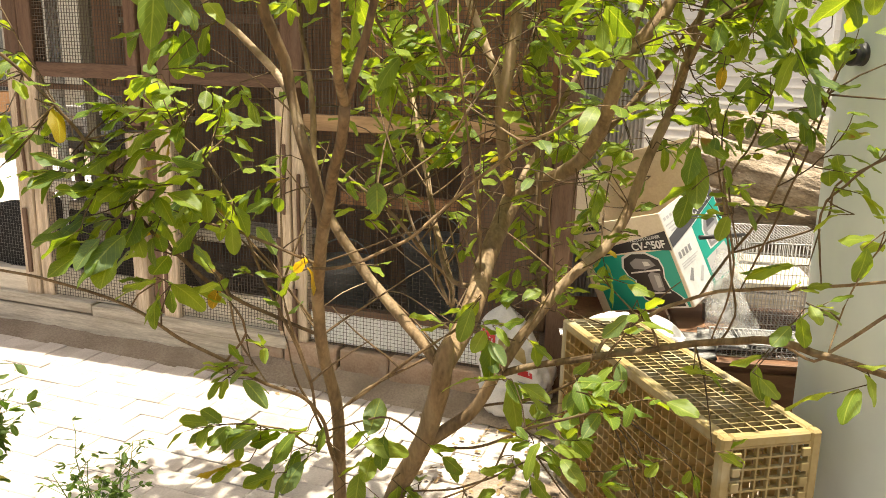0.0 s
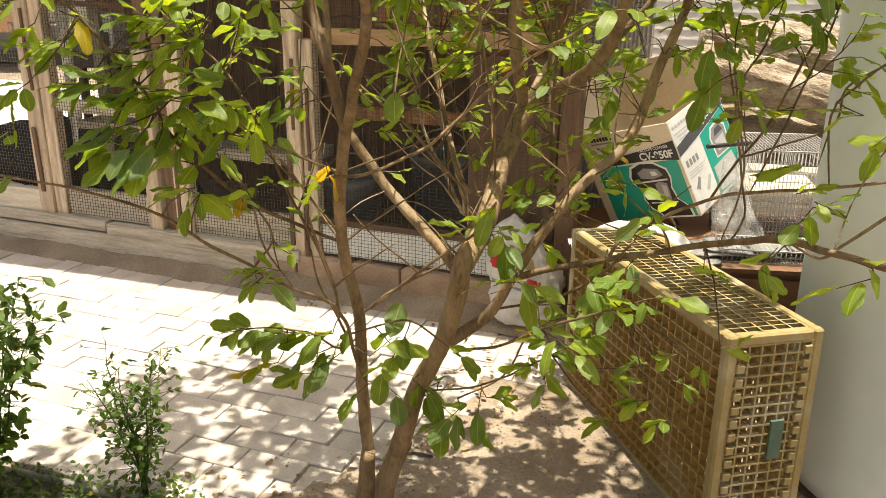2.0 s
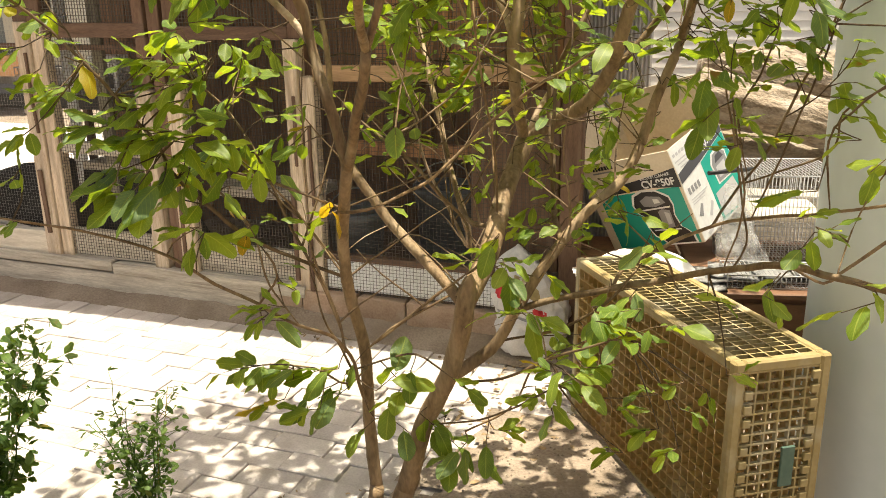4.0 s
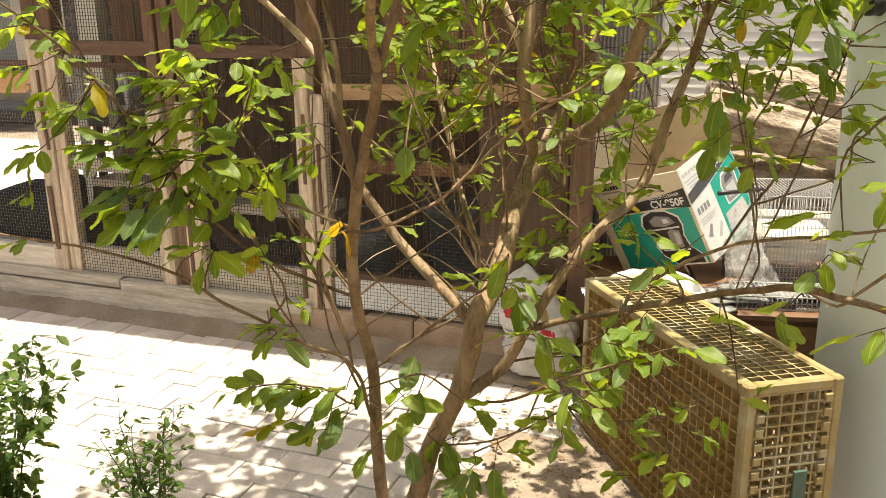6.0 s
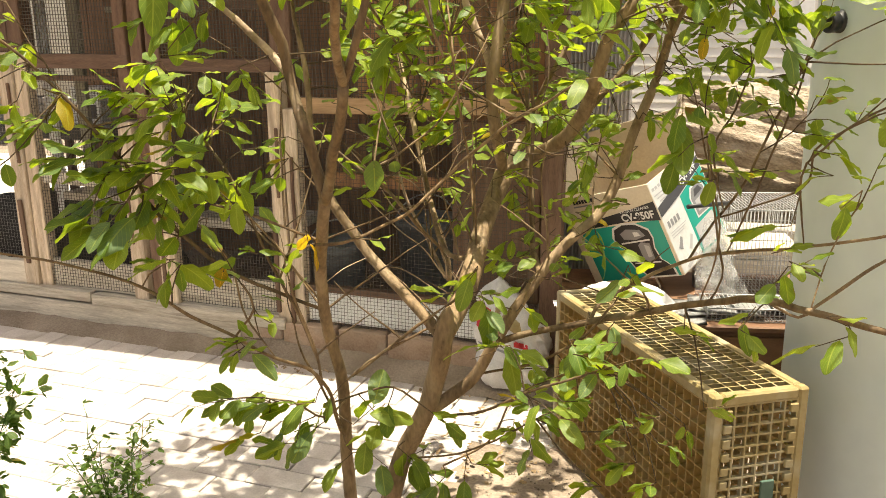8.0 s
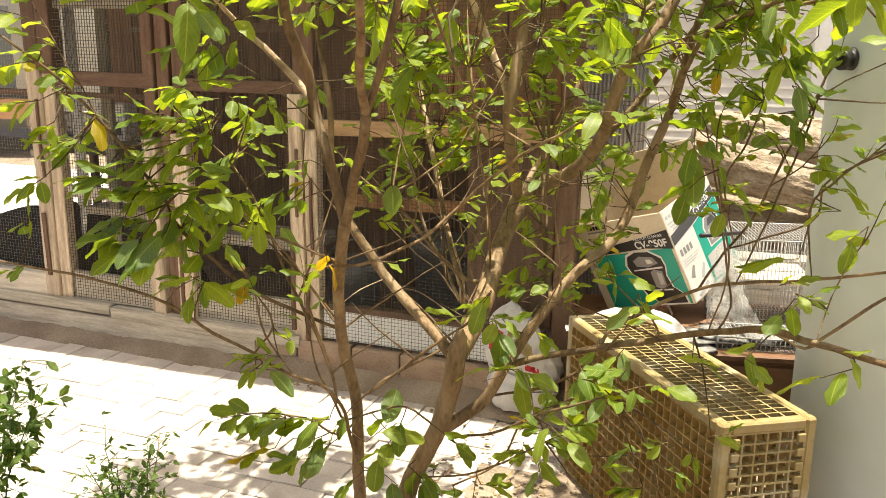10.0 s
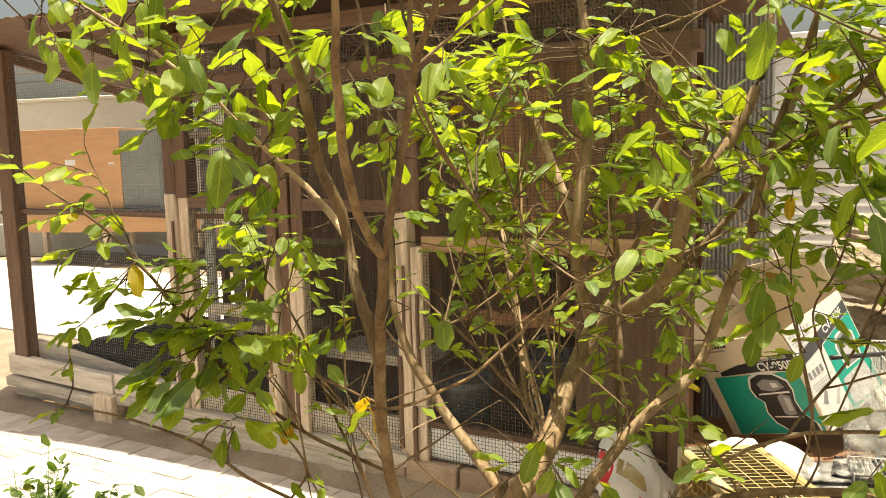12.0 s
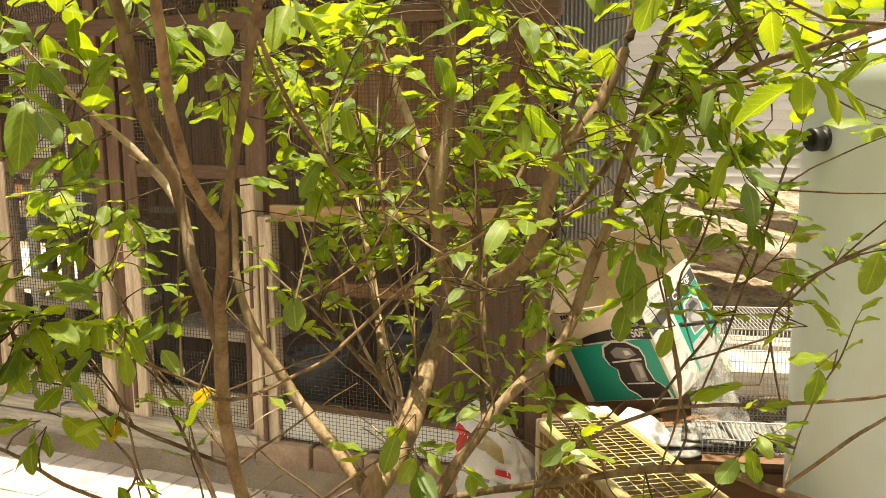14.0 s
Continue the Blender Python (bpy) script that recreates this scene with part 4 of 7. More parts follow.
# cloth, papers, steel cup
cl = thing("white_cloth", pose(0.635, 3.06, 0.432), "crumpled white cloth on the table", "cloth")
bm = bmesh.new()
n = 40
g = [[None] * (n + 1) for _ in range(n + 1)]
for j in range(n + 1):
    for i in range(n + 1):
        x, y = i / n - 0.5, j / n - 0.5
        r = max(0.0, 1 - 3.6 * (x * x + y * y))
        z = 0.115 * r ** 0.6 * (0.7 + 0.6 * noise.noise(Vector((x * 5, y * 5, 2)))) + 0.02 * noise.noise(Vector((x * 9, y * 11, 5))) * r + 0.006 * noise.noise(Vector((x * 24, y * 24, 5))) * r
        g[j][i] = bm.verts.new((x * 0.44, y * 0.24, max(0.002, z)))
for j in range(n):
    for i in range(n):
        bm.faces.new((g[j][i], g[j][i + 1], g[j + 1][i + 1], g[j + 1][i]))
part("cloth", bm, M_CLOTH, cl, "", True)
for i, (x, y, r) in enumerate(((0.70, 2.99, 12), (0.80, 3.0, -9), (0.76, 3.03, 30), (0.90, 3.05, 4), (1.02, 3.06, -14), (1.16, 3.07, 8), (1.30, 3.05, -5))):
    p = thing("newspaper", pose(x, y, 0.436 + 0.006 * i, 0, 0, r), "folded grey newspaper on the table", "newspaper", "papers on the table")
    bm = bmesh.new()
    g = [[bm.verts.new((0.26 * a / 8 - 0.13, 0.18 * b / 6 - 0.09, 0.006 * noise.noise(Vector((a * 0.6, b * 0.6, i * 4))))) for a in range(9)] for b in range(7)]
    for b in range(6):
        for a in range(8):
            bm.faces.new((g[b][a], g[b][a + 1], g[b + 1][a + 1], g[b + 1][a]))
    bmesh.ops.solidify(bm, geom=bm.faces[:], thickness=0.003)
    part("sheet", bm, M_PAPER, p, "", True)
cup = thing("steel_cup", pose(1.03, 3.36, 0.434), "dull steel cup on the chest", "cup")
part("body", lathe([(0.045, 0), (0.048, 0.004), (0.052, 0.065), (0.053, 0.068), (0.049, 0.068), (0.045, 0.01)], 32), M_STEEL, cup, "", True)


def wire_box(name, m, w, d, h, nx, ny, nz, label, r=0.0016):
    """A basket of welded wire: rims, uprights and floor wires."""
    b = thing(name, m, label, "wire basket", "wire racks on the chest")
    for i in range(nx + 1):
        x = w * i / nx
        part("cross_wire", tube([(x, 0, h), (x, 0, 0), (x, d, 0), (x, d, h)], r, 5), M_WHITEWIRE, b, "", True)
        part("top_wire", tube([(x, 0, h), (x, d, h)], r, 5), M_WHITEWIRE, b, "", True)
    for i in range(ny + 1):
        y = d * i / ny
        part("long_wire", tube([(0, y, h), (0, y, 0), (w, y, 0), (w, y, h)], r, 5), M_WHITEWIRE, b, "", True)
    for i in range(nz + 1):
        z = h * i / nz
        part("rim", tube([(0, 0, z), (w, 0, z), (w, d, z), (0, d, z), (0, 0, z)], r * (1.8 if i in (0, nz) else 1), 5), M_WHITEWIRE, b, "", True)
    return b


wire_box("wire_cage", pose(1.075, 3.20, 0.437, 0, 0, -3), 0.30, 0.33, 0.34, 22, 12, 9, "white coated wire cage with a barred top")
wire_box("wire_rack", COOP @ pose(-1.98, 0.36, 0.948), 0.22, 0.14, 0.12, 9, 5, 3, "small white wire rack on the coop shelf")
wire_box("wire_tray", pose(0.93, 2.96, 0.437, 0, 0, -5), 0.42, 0.16, 0.045, 26, 8, 2, "flat white wire tray on the chest")
p = thing("straw_tray", pose(1.225, 3.36, 0.60, 0, 0, -6), "tray of straw inside the wire cage", "tray")
part("tray", box(-0.135, 0.135, -0.14, 0.14, 0, 0.02, 0.004), M_CARD, p)

# ---- sack between the coop and the crate ----
sack = thing("feed_sack", pose(0.285, 3.325, 0.03, 0, 0, -12) @ Matrix.Scale(0.88, 4), "white woven feed sack with red print, slumped on the ground", "sack")


def bag_point(a, h):
    """A place on the slumped bag: a is the turn, h the height from 0 to 1."""
    r = (0.86 + 0.9 * h * (1 - h)) * (1 - 0.55 * max(0, h - 0.72) / 0.28)
    x = 0.155 * r * math.copysign(abs(math.cos(a)) ** 0.65, math.cos(a))
    y = 0.095 * r * math.copysign(abs(math.sin(a)) ** 0.65, math.sin(a))
    z = h * (0.43 - 0.16 * x / 0.155 * h)
    q = Vector((x, y, z))
    fold = 0.020 * noise.noise(q * 9) + 0.012 * noise.noise(Vector((a * 3, z * 26, 3))) + 0.006 * noise.noise(q * 45)
    return Vector((x * (1 + fold / 0.12) - 0.06 * z, y * (1 + fold / 0.08) + 0.10 * z, max(0.0, z + 0.02 * noise.noise(q * 7) * h)))


def bag_patch(name, a0, a1, h0, h1, lift, material, na=80, nh=46, cap=False):
    bm = bmesh.new()
    g = [[bag_point(a0 + (a1 - a0) * i / na, h0 + (h1 - h0) * j / nh) for i in range(na + 1)] for j in range(nh + 1)]
    vs = [[bm.verts.new(q + (Vector((q.x, q.y, 0)).normalized() * lift)) for q in row] for row in g]
    for r0, r1 in zip(vs, vs[1:]):
        for i in range(na):
            bm.faces.new((r0[i], r0[i + 1], r1[i + 1], r1[i]))
    if cap:
        bmesh.ops.remove_doubles(bm, verts=bm.verts[:], dist=0.0005)
        bmesh.ops.holes_fill(bm, edges=[e for e in bm.edges if e.is_boundary], sides=0)
    return part(name, bm, material, sack, "", True)


bag_patch("bag", 0, 2 * math.pi, 0, 1, 0, M_BAG, cap=True)
bag_patch("print_patch", 3.75, 4.35, 0.56, 0.74, 0.002, M_RED, 24, 14)
bag_patch("print_patch", 4.75, 5.05, 0.50, 0.57, 0.002, M_RED, 16, 8)
bag_patch("print_stripe", 3.7, 5.6, 0.40, 0.43, 0.002, M_PRINTGREY, 40, 4)
bag_patch("print_patch", 4.45, 4.9, 0.66, 0.80, 0.002, M_CRATE, 18, 10)

# ---- logs beyond the carton ----
for i, (x, y, z, r, a, dip) in enumerate(((1.75, 4.25, 0.20, 0.19, -8, 0), (1.75, 4.70, 0.19, 0.19, 4, 0), (1.8, 4.45, 0.52, 0.19, -10, 3), (1.70, 4.22, 0.80, 0.115, -16, 13), (1.80, 4.55, 0.95, 0.115, -8, 9), (1.95, 4.75, 1.0, 0.10, 6, 4))):
    lg = thing("palm_log", pose(x, y, z, 0, dip, a), "fibrous grey-brown palm log in a pile", "log", "pile of logs")
    n, s = 90, 90
    bm = bmesh.new()
    rings = []
    for j in range(n + 1):
        x0 = -0.62 + 1.5 * j / n
        ring = []
        for k2 in range(s):
            w = 2 * math.pi * k2 / s
            d = Vector((x0 * 3, math.cos(w) * 2, math.sin(w) * 2 + i * 9))
            rr = r * (1 + 0.14 * noise.noise(d) + 0.09 * noise.noise(Vector((d.x * 2.2, d.y * 4, d.z * 4))) + 0.055 * noise.noise(Vector((d.x * 4, d.y * 10, d.z * 10))) + 0.05 * noise.noise(d * 13))
            ring.append(bm.verts.new((x0, rr * math.cos(w), rr * math.sin(w))))
        rings.append(ring)
    for p0, p1 in zip(rings, rings[1:]):
        for k2 in range(s):
            bm.faces.new((p0[k2], p0[(k2 + 1) % s], p1[(k2 + 1) % s], p1[k2]))
    bm.faces.new(rings[0][::-1])
    bm.faces.new(rings[-1])
    part("log", bm, M_LOG, lg, "", True)
b = thing("plank_stack", pose(1.25, 3.82, 0, 0, 0, -10), "stacked brown planks in front of the logs", "planks")
for i in range(4):
    part("plank", rough_box(-0.3, 0.9, 0, 0.14, 0.14 * i, 0.14 * i + 0.136, 0.004, 0.004, 70 + i, 0, 6), M_RAW_H, b)

# ---- bright siding wall beyond, at the right ----
# the lean is added so that the overhead sun brightens the siding
wall = thing("wall_east", pose(0.75, 5.52, -0.03, -4, 0, -14), "cream ribbed metal siding wall, tilted back to catch more sun", "wall", "", "structure")
bm = bmesh.new()
prof, z = [], 0.0
while z < 2.1:
    prof += [(-0.005, z), (-0.005, z + 0.003), (0.0, z + 0.052)]
    z += 0.055
a = [bm.verts.new((0, y, zz)) for y, zz in prof]
b2 = [bm.verts.new((5.0, y, zz)) for y, zz in prof]
for i in range(len(prof) - 1):
    bm.faces.new((a[i], b2[i], b2[i + 1], a[i + 1]))
part("siding", bm, M_SIDING, wall)
part("core", box(0, 5.0, 0.016, 0.12, 0, 2.1), M_SIDING, wall)
part("jamb", box(1.27, 1.36, -0.03, 0.012, 0, 2.08, 0.004), M_WHITE, wall)
part("coping", box(-0.03, 5.03, -0.04, 0.14, 2.1, 2.15, 0.006), M_SIDING, wall)

# ---- beyond the coop at the left ----
yard = thing("yard_pavement", COOP @ pose(0, 0, 0), "pale concrete yard slab beyond the coop, with an added part brightening the siding", "pavement", "", "structure")
part("slab", box(-14, 1.45, 1.32, 4.3, -0.05, 0.006, 0.002), M_CONCRETE, yard)
# unseen right-hand part, added to bounce sun onto the siding wall
part("slab", box(1.454, 7.0, 0.1, 4.3, -0.05, 0.006, 0.002), M_CONCRETE, yard)
wall = thing("wall_north", pose(-16, 12.6, 0, 0, 0, -2), "cream plastered boundary wall", "wall", "", "structure")
part("wall", box(0, 15.5, 0, 0.2, 0, 2.42, 0.01), M_PLASTER, wall)
part("coping", box(-0.02, 15.52, -0.04, 0.24, 2.42, 2.48, 0.01), M_PLASTER, wall)
for z in (2.78, 2.93):
    part("wire", tube([(0, 0.1, z), (4, 0.1, z - 0.03), (9, 0.1, z), (15.5, 0.1, z - 0.02)], 0.013, 5), M_WIRE, wall)
for x in (0.3, 5, 10, 15):
    part("wire_post", tube([(x, 0.1, 2.45), (x, 0.1, 3.0)], 0.02, 6), M_WIRE, wall)
cab = thing("hutch_cabinet", pose(-8.28, 10.45, 0.0, 0, 0, 1), "tan plywood hutch cabinet with a grey end panel on legs", "cabinet")
part("front_panel", box(0.0, 1.58, 0, 0.02, 0.79, 1.90, 0.004), M_TANWOOD, cab)
part("body", box(0.004, 1.576, 0.0205, 0.7, 0.792, 1.895, 0.004), M_TANWOOD, cab)
part("end_panel", box(1.58, 2.15, 0.01, 0.7, 0.79, 1.86, 0.004), M_GREYPANEL, cab)
part("shelf", box(-0.3, 2.7, -0.12, 0.8, 0.735, 0.788, 0.004), M_BLACK, cab, "black painted shelf edge")
part("beam", box(-0.3, 2.7, -0.06, 0.02, 0.47, 0.72, 0.004), M_TANWOOD, cab, "")
part("label", box(0.72, 0.88, -0.006, 0.0, 1.40, 1.475), M_PRINTWHITE, cab, "small white label")
part("label", box(1.40, 1.48, -0.006, 0.0, 1.40, 1.43), M_PRINTWHITE, cab, "small white label")
for x in (-0.26, 1.2, 2.6):
    part("leg", box(x, x + 0.08, 0.03, 0.11, 0, 0.735, 0.003), M_RAW, cab)
    part("leg", box(x, x + 0.08, 0.65, 0.73, 0, 0.735, 0.003), M_RAW, cab)
low = thing("wall_low", pose(-16, 11.45, 0, 0, 0, -1), "low grey block wall", "wall", "", "structure")
part("wall", box(0, 13.6, 0, 0.15, 0, 0.50, 0.01), M_GREYBLOCK, low)
win = thing("white_pipe", COOP @ pose(-1.40, 0.14, 0.02), "white plastic pipe standing behind the netting", "pipe")
part("pipe", lathe([(0.026, 0.0), (0.026, 1.72)], 20), M_WHITE, win, "", True)
for z in (0.62, 1.18):
    part("collar", lathe([(0.0262, z), (0.033, z + 0.003), (0.033, z + 0.05), (0.0262, z + 0.053)], 20), M_WHITE, win, "", True)
strip = thing("weathered_strip", COOP @ pose(-1.225, 0.12, 0), "grey-green weathered wooden strip behind the netting", "board")
part("board", rough_box(0.0, 0.057, 0, 0.03, 0.10, 1.80, 0.003, 0.003, 92), M_OLIVE, strip)
shelf = thing("side_shelf", COOP, "grey shelf board with a black front edge inside the coop", "shelf")
part("board", rough_box(-2.80, -1.10, 0.30, 0.62, 0.925, 0.945, 0.003, 0.002, 101, 0, 4), M_GREYBLOCK, shelf)
part("front_edge", box(-2.80, -1.10, 0.278, 0.299, 0.875, 0.940, 0.002), M_BLACK, shelf, "black front edge")
for u in (-1.50, -1.14):
    part("bracket", box(u, u + 0.03, 0.30, 0.34, 0.10, 0.924, 0.002), M_BROWN, shelf)
pack = thing("white_box", COOP @ pose(-1.46, 0.34, 0.946, 0, 0, 8), "small white printed box on the coop shelf", "box")
part("body", box(0.0, 0.16, 0.0, 0.12, 0.0, 0.19, 0.003), M_WHITE, pack)
part("print_panel", box(0.07, 0.135, -0.0015, -0.0005, 0.03, 0.10), M_PRINTDARK, pack, "dark printed panel")
for z in (0.13, 0.145, 0.16):
    part("print_bar", box(0.015, 0.145, -0.0015, -0.0005, z, z + 0.006), M_PRINTMID, pack)
for z, d in ((1.50, 0.55), (1.585, 0.5), (1.02, 0.5)):
    rail(-1.375, -0.80, z, z + 0.03, d, d + 0.03, M_OLIVE, 93)

# ---- plants ----
LEAFROWS = (0.0, 0.09, 0.18, 0.32, 0.50, 0.67, 0.81, 0.91, 0.97, 1.0)


def leaf_arrays(fold, droop, wide, curl):
    """One broad blunt leaf of unit length along +x on a short stalk: places, faces and (along, across)."""
    v, uv, f = [], [], []
    segs = len(LEAFROWS) - 1
    for s in LEAFROWS:
        w = 1.15 * wide * math.sin(math.pi * min(1.0, max(0.0, (s - 0.09) / 0.91)) ** 1.1) ** 0.52 if s > 0.09 else 0.0
        w = max(w, 0.010)
        z = -droop * s * s
        for k in (-1, -0.55, 0, 0.55, 1):
            wave = 0.045 * math.sin(s * 11 + k * 2.2 + curl * 5) * k * k
            v.append((s + 0.03 * wave, w * k, z + fold * w * abs(k) - curl * w * k * k + wave * w * 5))
            uv.append((s, 0.5 + 0.5 * k))
    for i in range(segs):
        for k in range(4):
            a = i * 5 + k
            f.append((a, a + 1, a + 6, a + 5))
    return np.array(v), np.array(f), np.array(uv)


LEAFDATA = [leaf_arrays(*q) for q in ((0.30, 0.12, 0.22, 0.2), (0.15, 0.30, 0.205, 0.3), (0.4, 0.05, 0.235, 0.1), (0.1, 0.45, 0.225, 0.35), (0.45, 0.22, 0.19, 0.0), (0.05, 0.10, 0.255, 0.25), (0.2, 0.6, 0.20, 0.1), (0.25, -0.12, 0.235, 0.3))]


def leaf_mesh(name, v, f, uv, material):
    me = bpy.data.meshes.new(name)
    me.from_pydata(v.tolist(), [], f.tolist())
    me.uv_layers.new(name="UVMap").data.foreach_set("uv", uv[f.ravel()].ravel())
    return finish(me, material, True)


LEAFMESH = [leaf_mesh("leaf", v, f, uv, M_LEAF) for v, f, uv in LEAFDATA]


def leaf_pose(at, d, up, size):
    d = d.normalized()
    side = up.cross(d)
    side = side.normalized() if side.length > 0.05 else d.orthogonal().normalized()
    n = d.cross(side)
    m = Matrix(((d.x, side.x, n.x, at.x), (d.y, side.y, n.y, at.y), (d.z, side.z, n.z, at.z), (0, 0, 0, 1)))
    return m @ Matrix.Scale(size, 4)


def joined_leaves(name, items, material, parent, label=""):
    """Many leaves as one mesh. items: (kind, pose)."""
    V, Fc, UV, base = [], [], [], 0
    for kind, m in items:
        v, f, uv = LEAFDATA[kind]
        mm = np.array(m)
        V.append(v @ mm[:3, :3].T + mm[:3, 3])
        Fc.append(f + base)
        UV.append(uv)
        base += len(v)
    ob = new(name, leaf_mesh(name, np.concatenate(V), np.concatenate(Fc), np.concatenate(UV), material))
    ob.parent = parent
    return tagged(ob, label, "", "", "stuff")


tree = thing("tree", pose(0, 0, 0), "small multi-stemmed tree with tan bark and green leaves", "tree")
LEAVES = []
TWIGS = ([], [])


def add_twig(pts, r0, r1):
    v, f = tube_data(pts, [r0 + (r1 - r0) * i / (len(pts) - 1) for i in range(len(pts))], 5, False)
    base = len(TWIGS[0])
    TWIGS[0].extend(v)
    TWIGS[1].extend(tuple(base + i for i in q) for q in f)


def rand_dir(rng):
    while True:
        d = Vector((rng.uniform(-1, 1), rng.uniform(-1, 1), rng.uniform(-1, 1)))
        if 0.1 < d.length < 1:
            return d.normalized()


RNG = random.Random(5)


def spray(at, d, length, count, size, r=0.0016):
    """A leafy twig: a bent stalk with leaves set alternately along it."""
    pts = [at]
    n = 5
    for i in range(n):
        d = (d + rand_dir(RNG) * 0.16 + Vector((0, 0, -0.05))).normalized()
        pts.append(pts[-1] + d * length / n)
    add_twig(pts, r, 0.0006)
    side = d.cross(Vector((0, 0, 1)))
    side = side.normalized() if side.length > 0.1 else Vector((1, 0, 0))
    for i in range(count):
        s = (i + 0.7) / count
        k = min(n - 1, int(s * n))
        p = pts[k].lerp(pts[k + 1], s * n - k)
        sg = 1 if i % 2 else -1
        ld = (d * RNG.uniform(0.2, 0.9) + side * sg * RNG.uniform(0.5, 1.1) + Vector((0, 0, RNG.uniform(-0.5, 0.25))) + rand_dir(RNG) * 0.2)
        if i == count - 1:
            ld = d + rand_dir(RNG) * 0.3
        up = (Vector((0, 0, 1)) + rand_dir(RNG) * 0.45).normalized()
        LEAVES.append((RNG.randrange(len(LEAFDATA)), leaf_pose(p, ld, up, size * RNG.uniform(0.55, 1.2))))


def branchlet(at, d, length, scale, r):
    """A side shoot that carries several leafy twigs."""
    pts = [at]
    for i in range(6):
        d = (d + rand_dir(RNG) * 0.2).normalized()
        pts.append(pts[-1] + d * length / 6)
    add_twig(pts, r, 0.001)
    for i in range(2, 7):
        d2 = (d + rand_dir(RNG) * 1.0).normalized()
        spray(pts[i].copy(), d2, RNG.uniform(0.05, 0.12), RNG.randint(2, 4), 0.066 * scale, 0.0014)


LIMBPTS = []
THICK = []
KEEP = set()


def bunch(x, y, z, count, radius, size):
    """A loose cluster of leaves on a few short shoots about a place, borne by a twig from the nearest branch."""
    c = Vector((x, y, z))
    first = len(LEAVES)
    near = min(LIMBPTS, key=lambda q: (q - c).length)
    gap = (near - c).length
    if 0.03 < gap < 0.7:
        sag = rand_dir(RNG) * gap * 0.15
        add_twig([near, near.lerp(c, 0.35) + sag, near.lerp(c, 0.7) + sag * 0.7, c], min(0.0035, 0.0016 + gap * 0.004), 0.001)
    count = max(2, round(count * (0.9 if y < 1.95 else 1.35) * (0.5 if x > 0.5 and z < 2.05 else 1)))
    shoots = max(1, round(count / 4))
    for i in range(shoots):
        a = c + rand_dir(RNG) * radius * 0.55
        d = ((a - c).normalized() + rand_dir(RNG) * 0.6).normalized()
        add_twig([c, a], 0.0013, 0.001)
        spray(a, d, radius * 0.8 + 0.02, max(2, round(count / shoots)), size * (0.95 if y < 1.95 else 0.88), 0.0012)
    if size >= 0.095:
        KEEP.update(range(first, len(LEAVES)))


OLD = []


def rosette(x, y, z, count, size, turn, old=False):
    """Leaves round a shoot's tip: they spread off it in a spiral, arch outwards and hang at their ends."""
    c = Vector((x, y, z))
    size = min(size, 0.095)
    turn = radians(turn)
    head = Vector((math.cos(turn), RNG.uniform(-0.5, 0.3), math.sin(turn) * (0.95 if count == 1 else 0.4))).normalized()
    foot = c - head * size * 0.55
    near = min(LIMBPTS, key=lambda q: (q - foot).length)
    gap = (near - foot).length
    if 0.02 < gap < 0.6:
        sag = rand_dir(RNG) * gap * 0.10
        add_twig([near, near.lerp(foot, 0.35) + sag, near.lerp(foot, 0.7) + sag * 0.7, foot], min(0.0032, 0.0014 + gap * 0.004), 0.0009)
    tip = c + head * size * 0.1
    add_twig([foot, foot.lerp(tip, 0.5), tip], 0.0011, 0.0007)
    a = head.orthogonal().normalized()
    b = head.cross(a)
    start = RNG.uniform(0, 6.28)
    for i in range(count):
        s = (i + 0.6) / count
        w = start + i * 2.4 + RNG.uniform(-0.35, 0.35)
        radial = a * math.cos(w) + b * math.sin(w)
        radial.z *= 0.45
        ld = head * (0.35 + 0.8 * s) + radial * RNG.uniform(0.45, 0.95) + Vector((0, 0, RNG.uniform(-0.25, 0.12)))
        if count == 1:
            ld = head
        out = Vector((ld.x, ld.y, 0)).normalized()
        up = Vector((0, 0, 1)) + out * 0.25 + rand_dir(RNG) * 0.4
        (OLD if old else LEAVES).append((RNG.randrange(len(LEAFDATA)), leaf_pose(foot.lerp(tip, s), ld, up, size * RNG.uniform(0.7, 1.05))))


def shoots(x, y, z, count, size, turn, old=False):
    """A rosette, and for a full one a lesser shoot close behind it."""
    rosette(x, y, z, count, size, turn, old)
    if count > 3 and RNG.random() < (0.35 if x < -0.25 else 0.7):
        rosette(x + RNG.uniform(-0.05, 0.05), y + RNG.uniform(0.05, 0.22), z + RNG.uniform(-0.04, 0.05), count - 1, size * 0.88, turn + RNG.uniform(-70, 70))


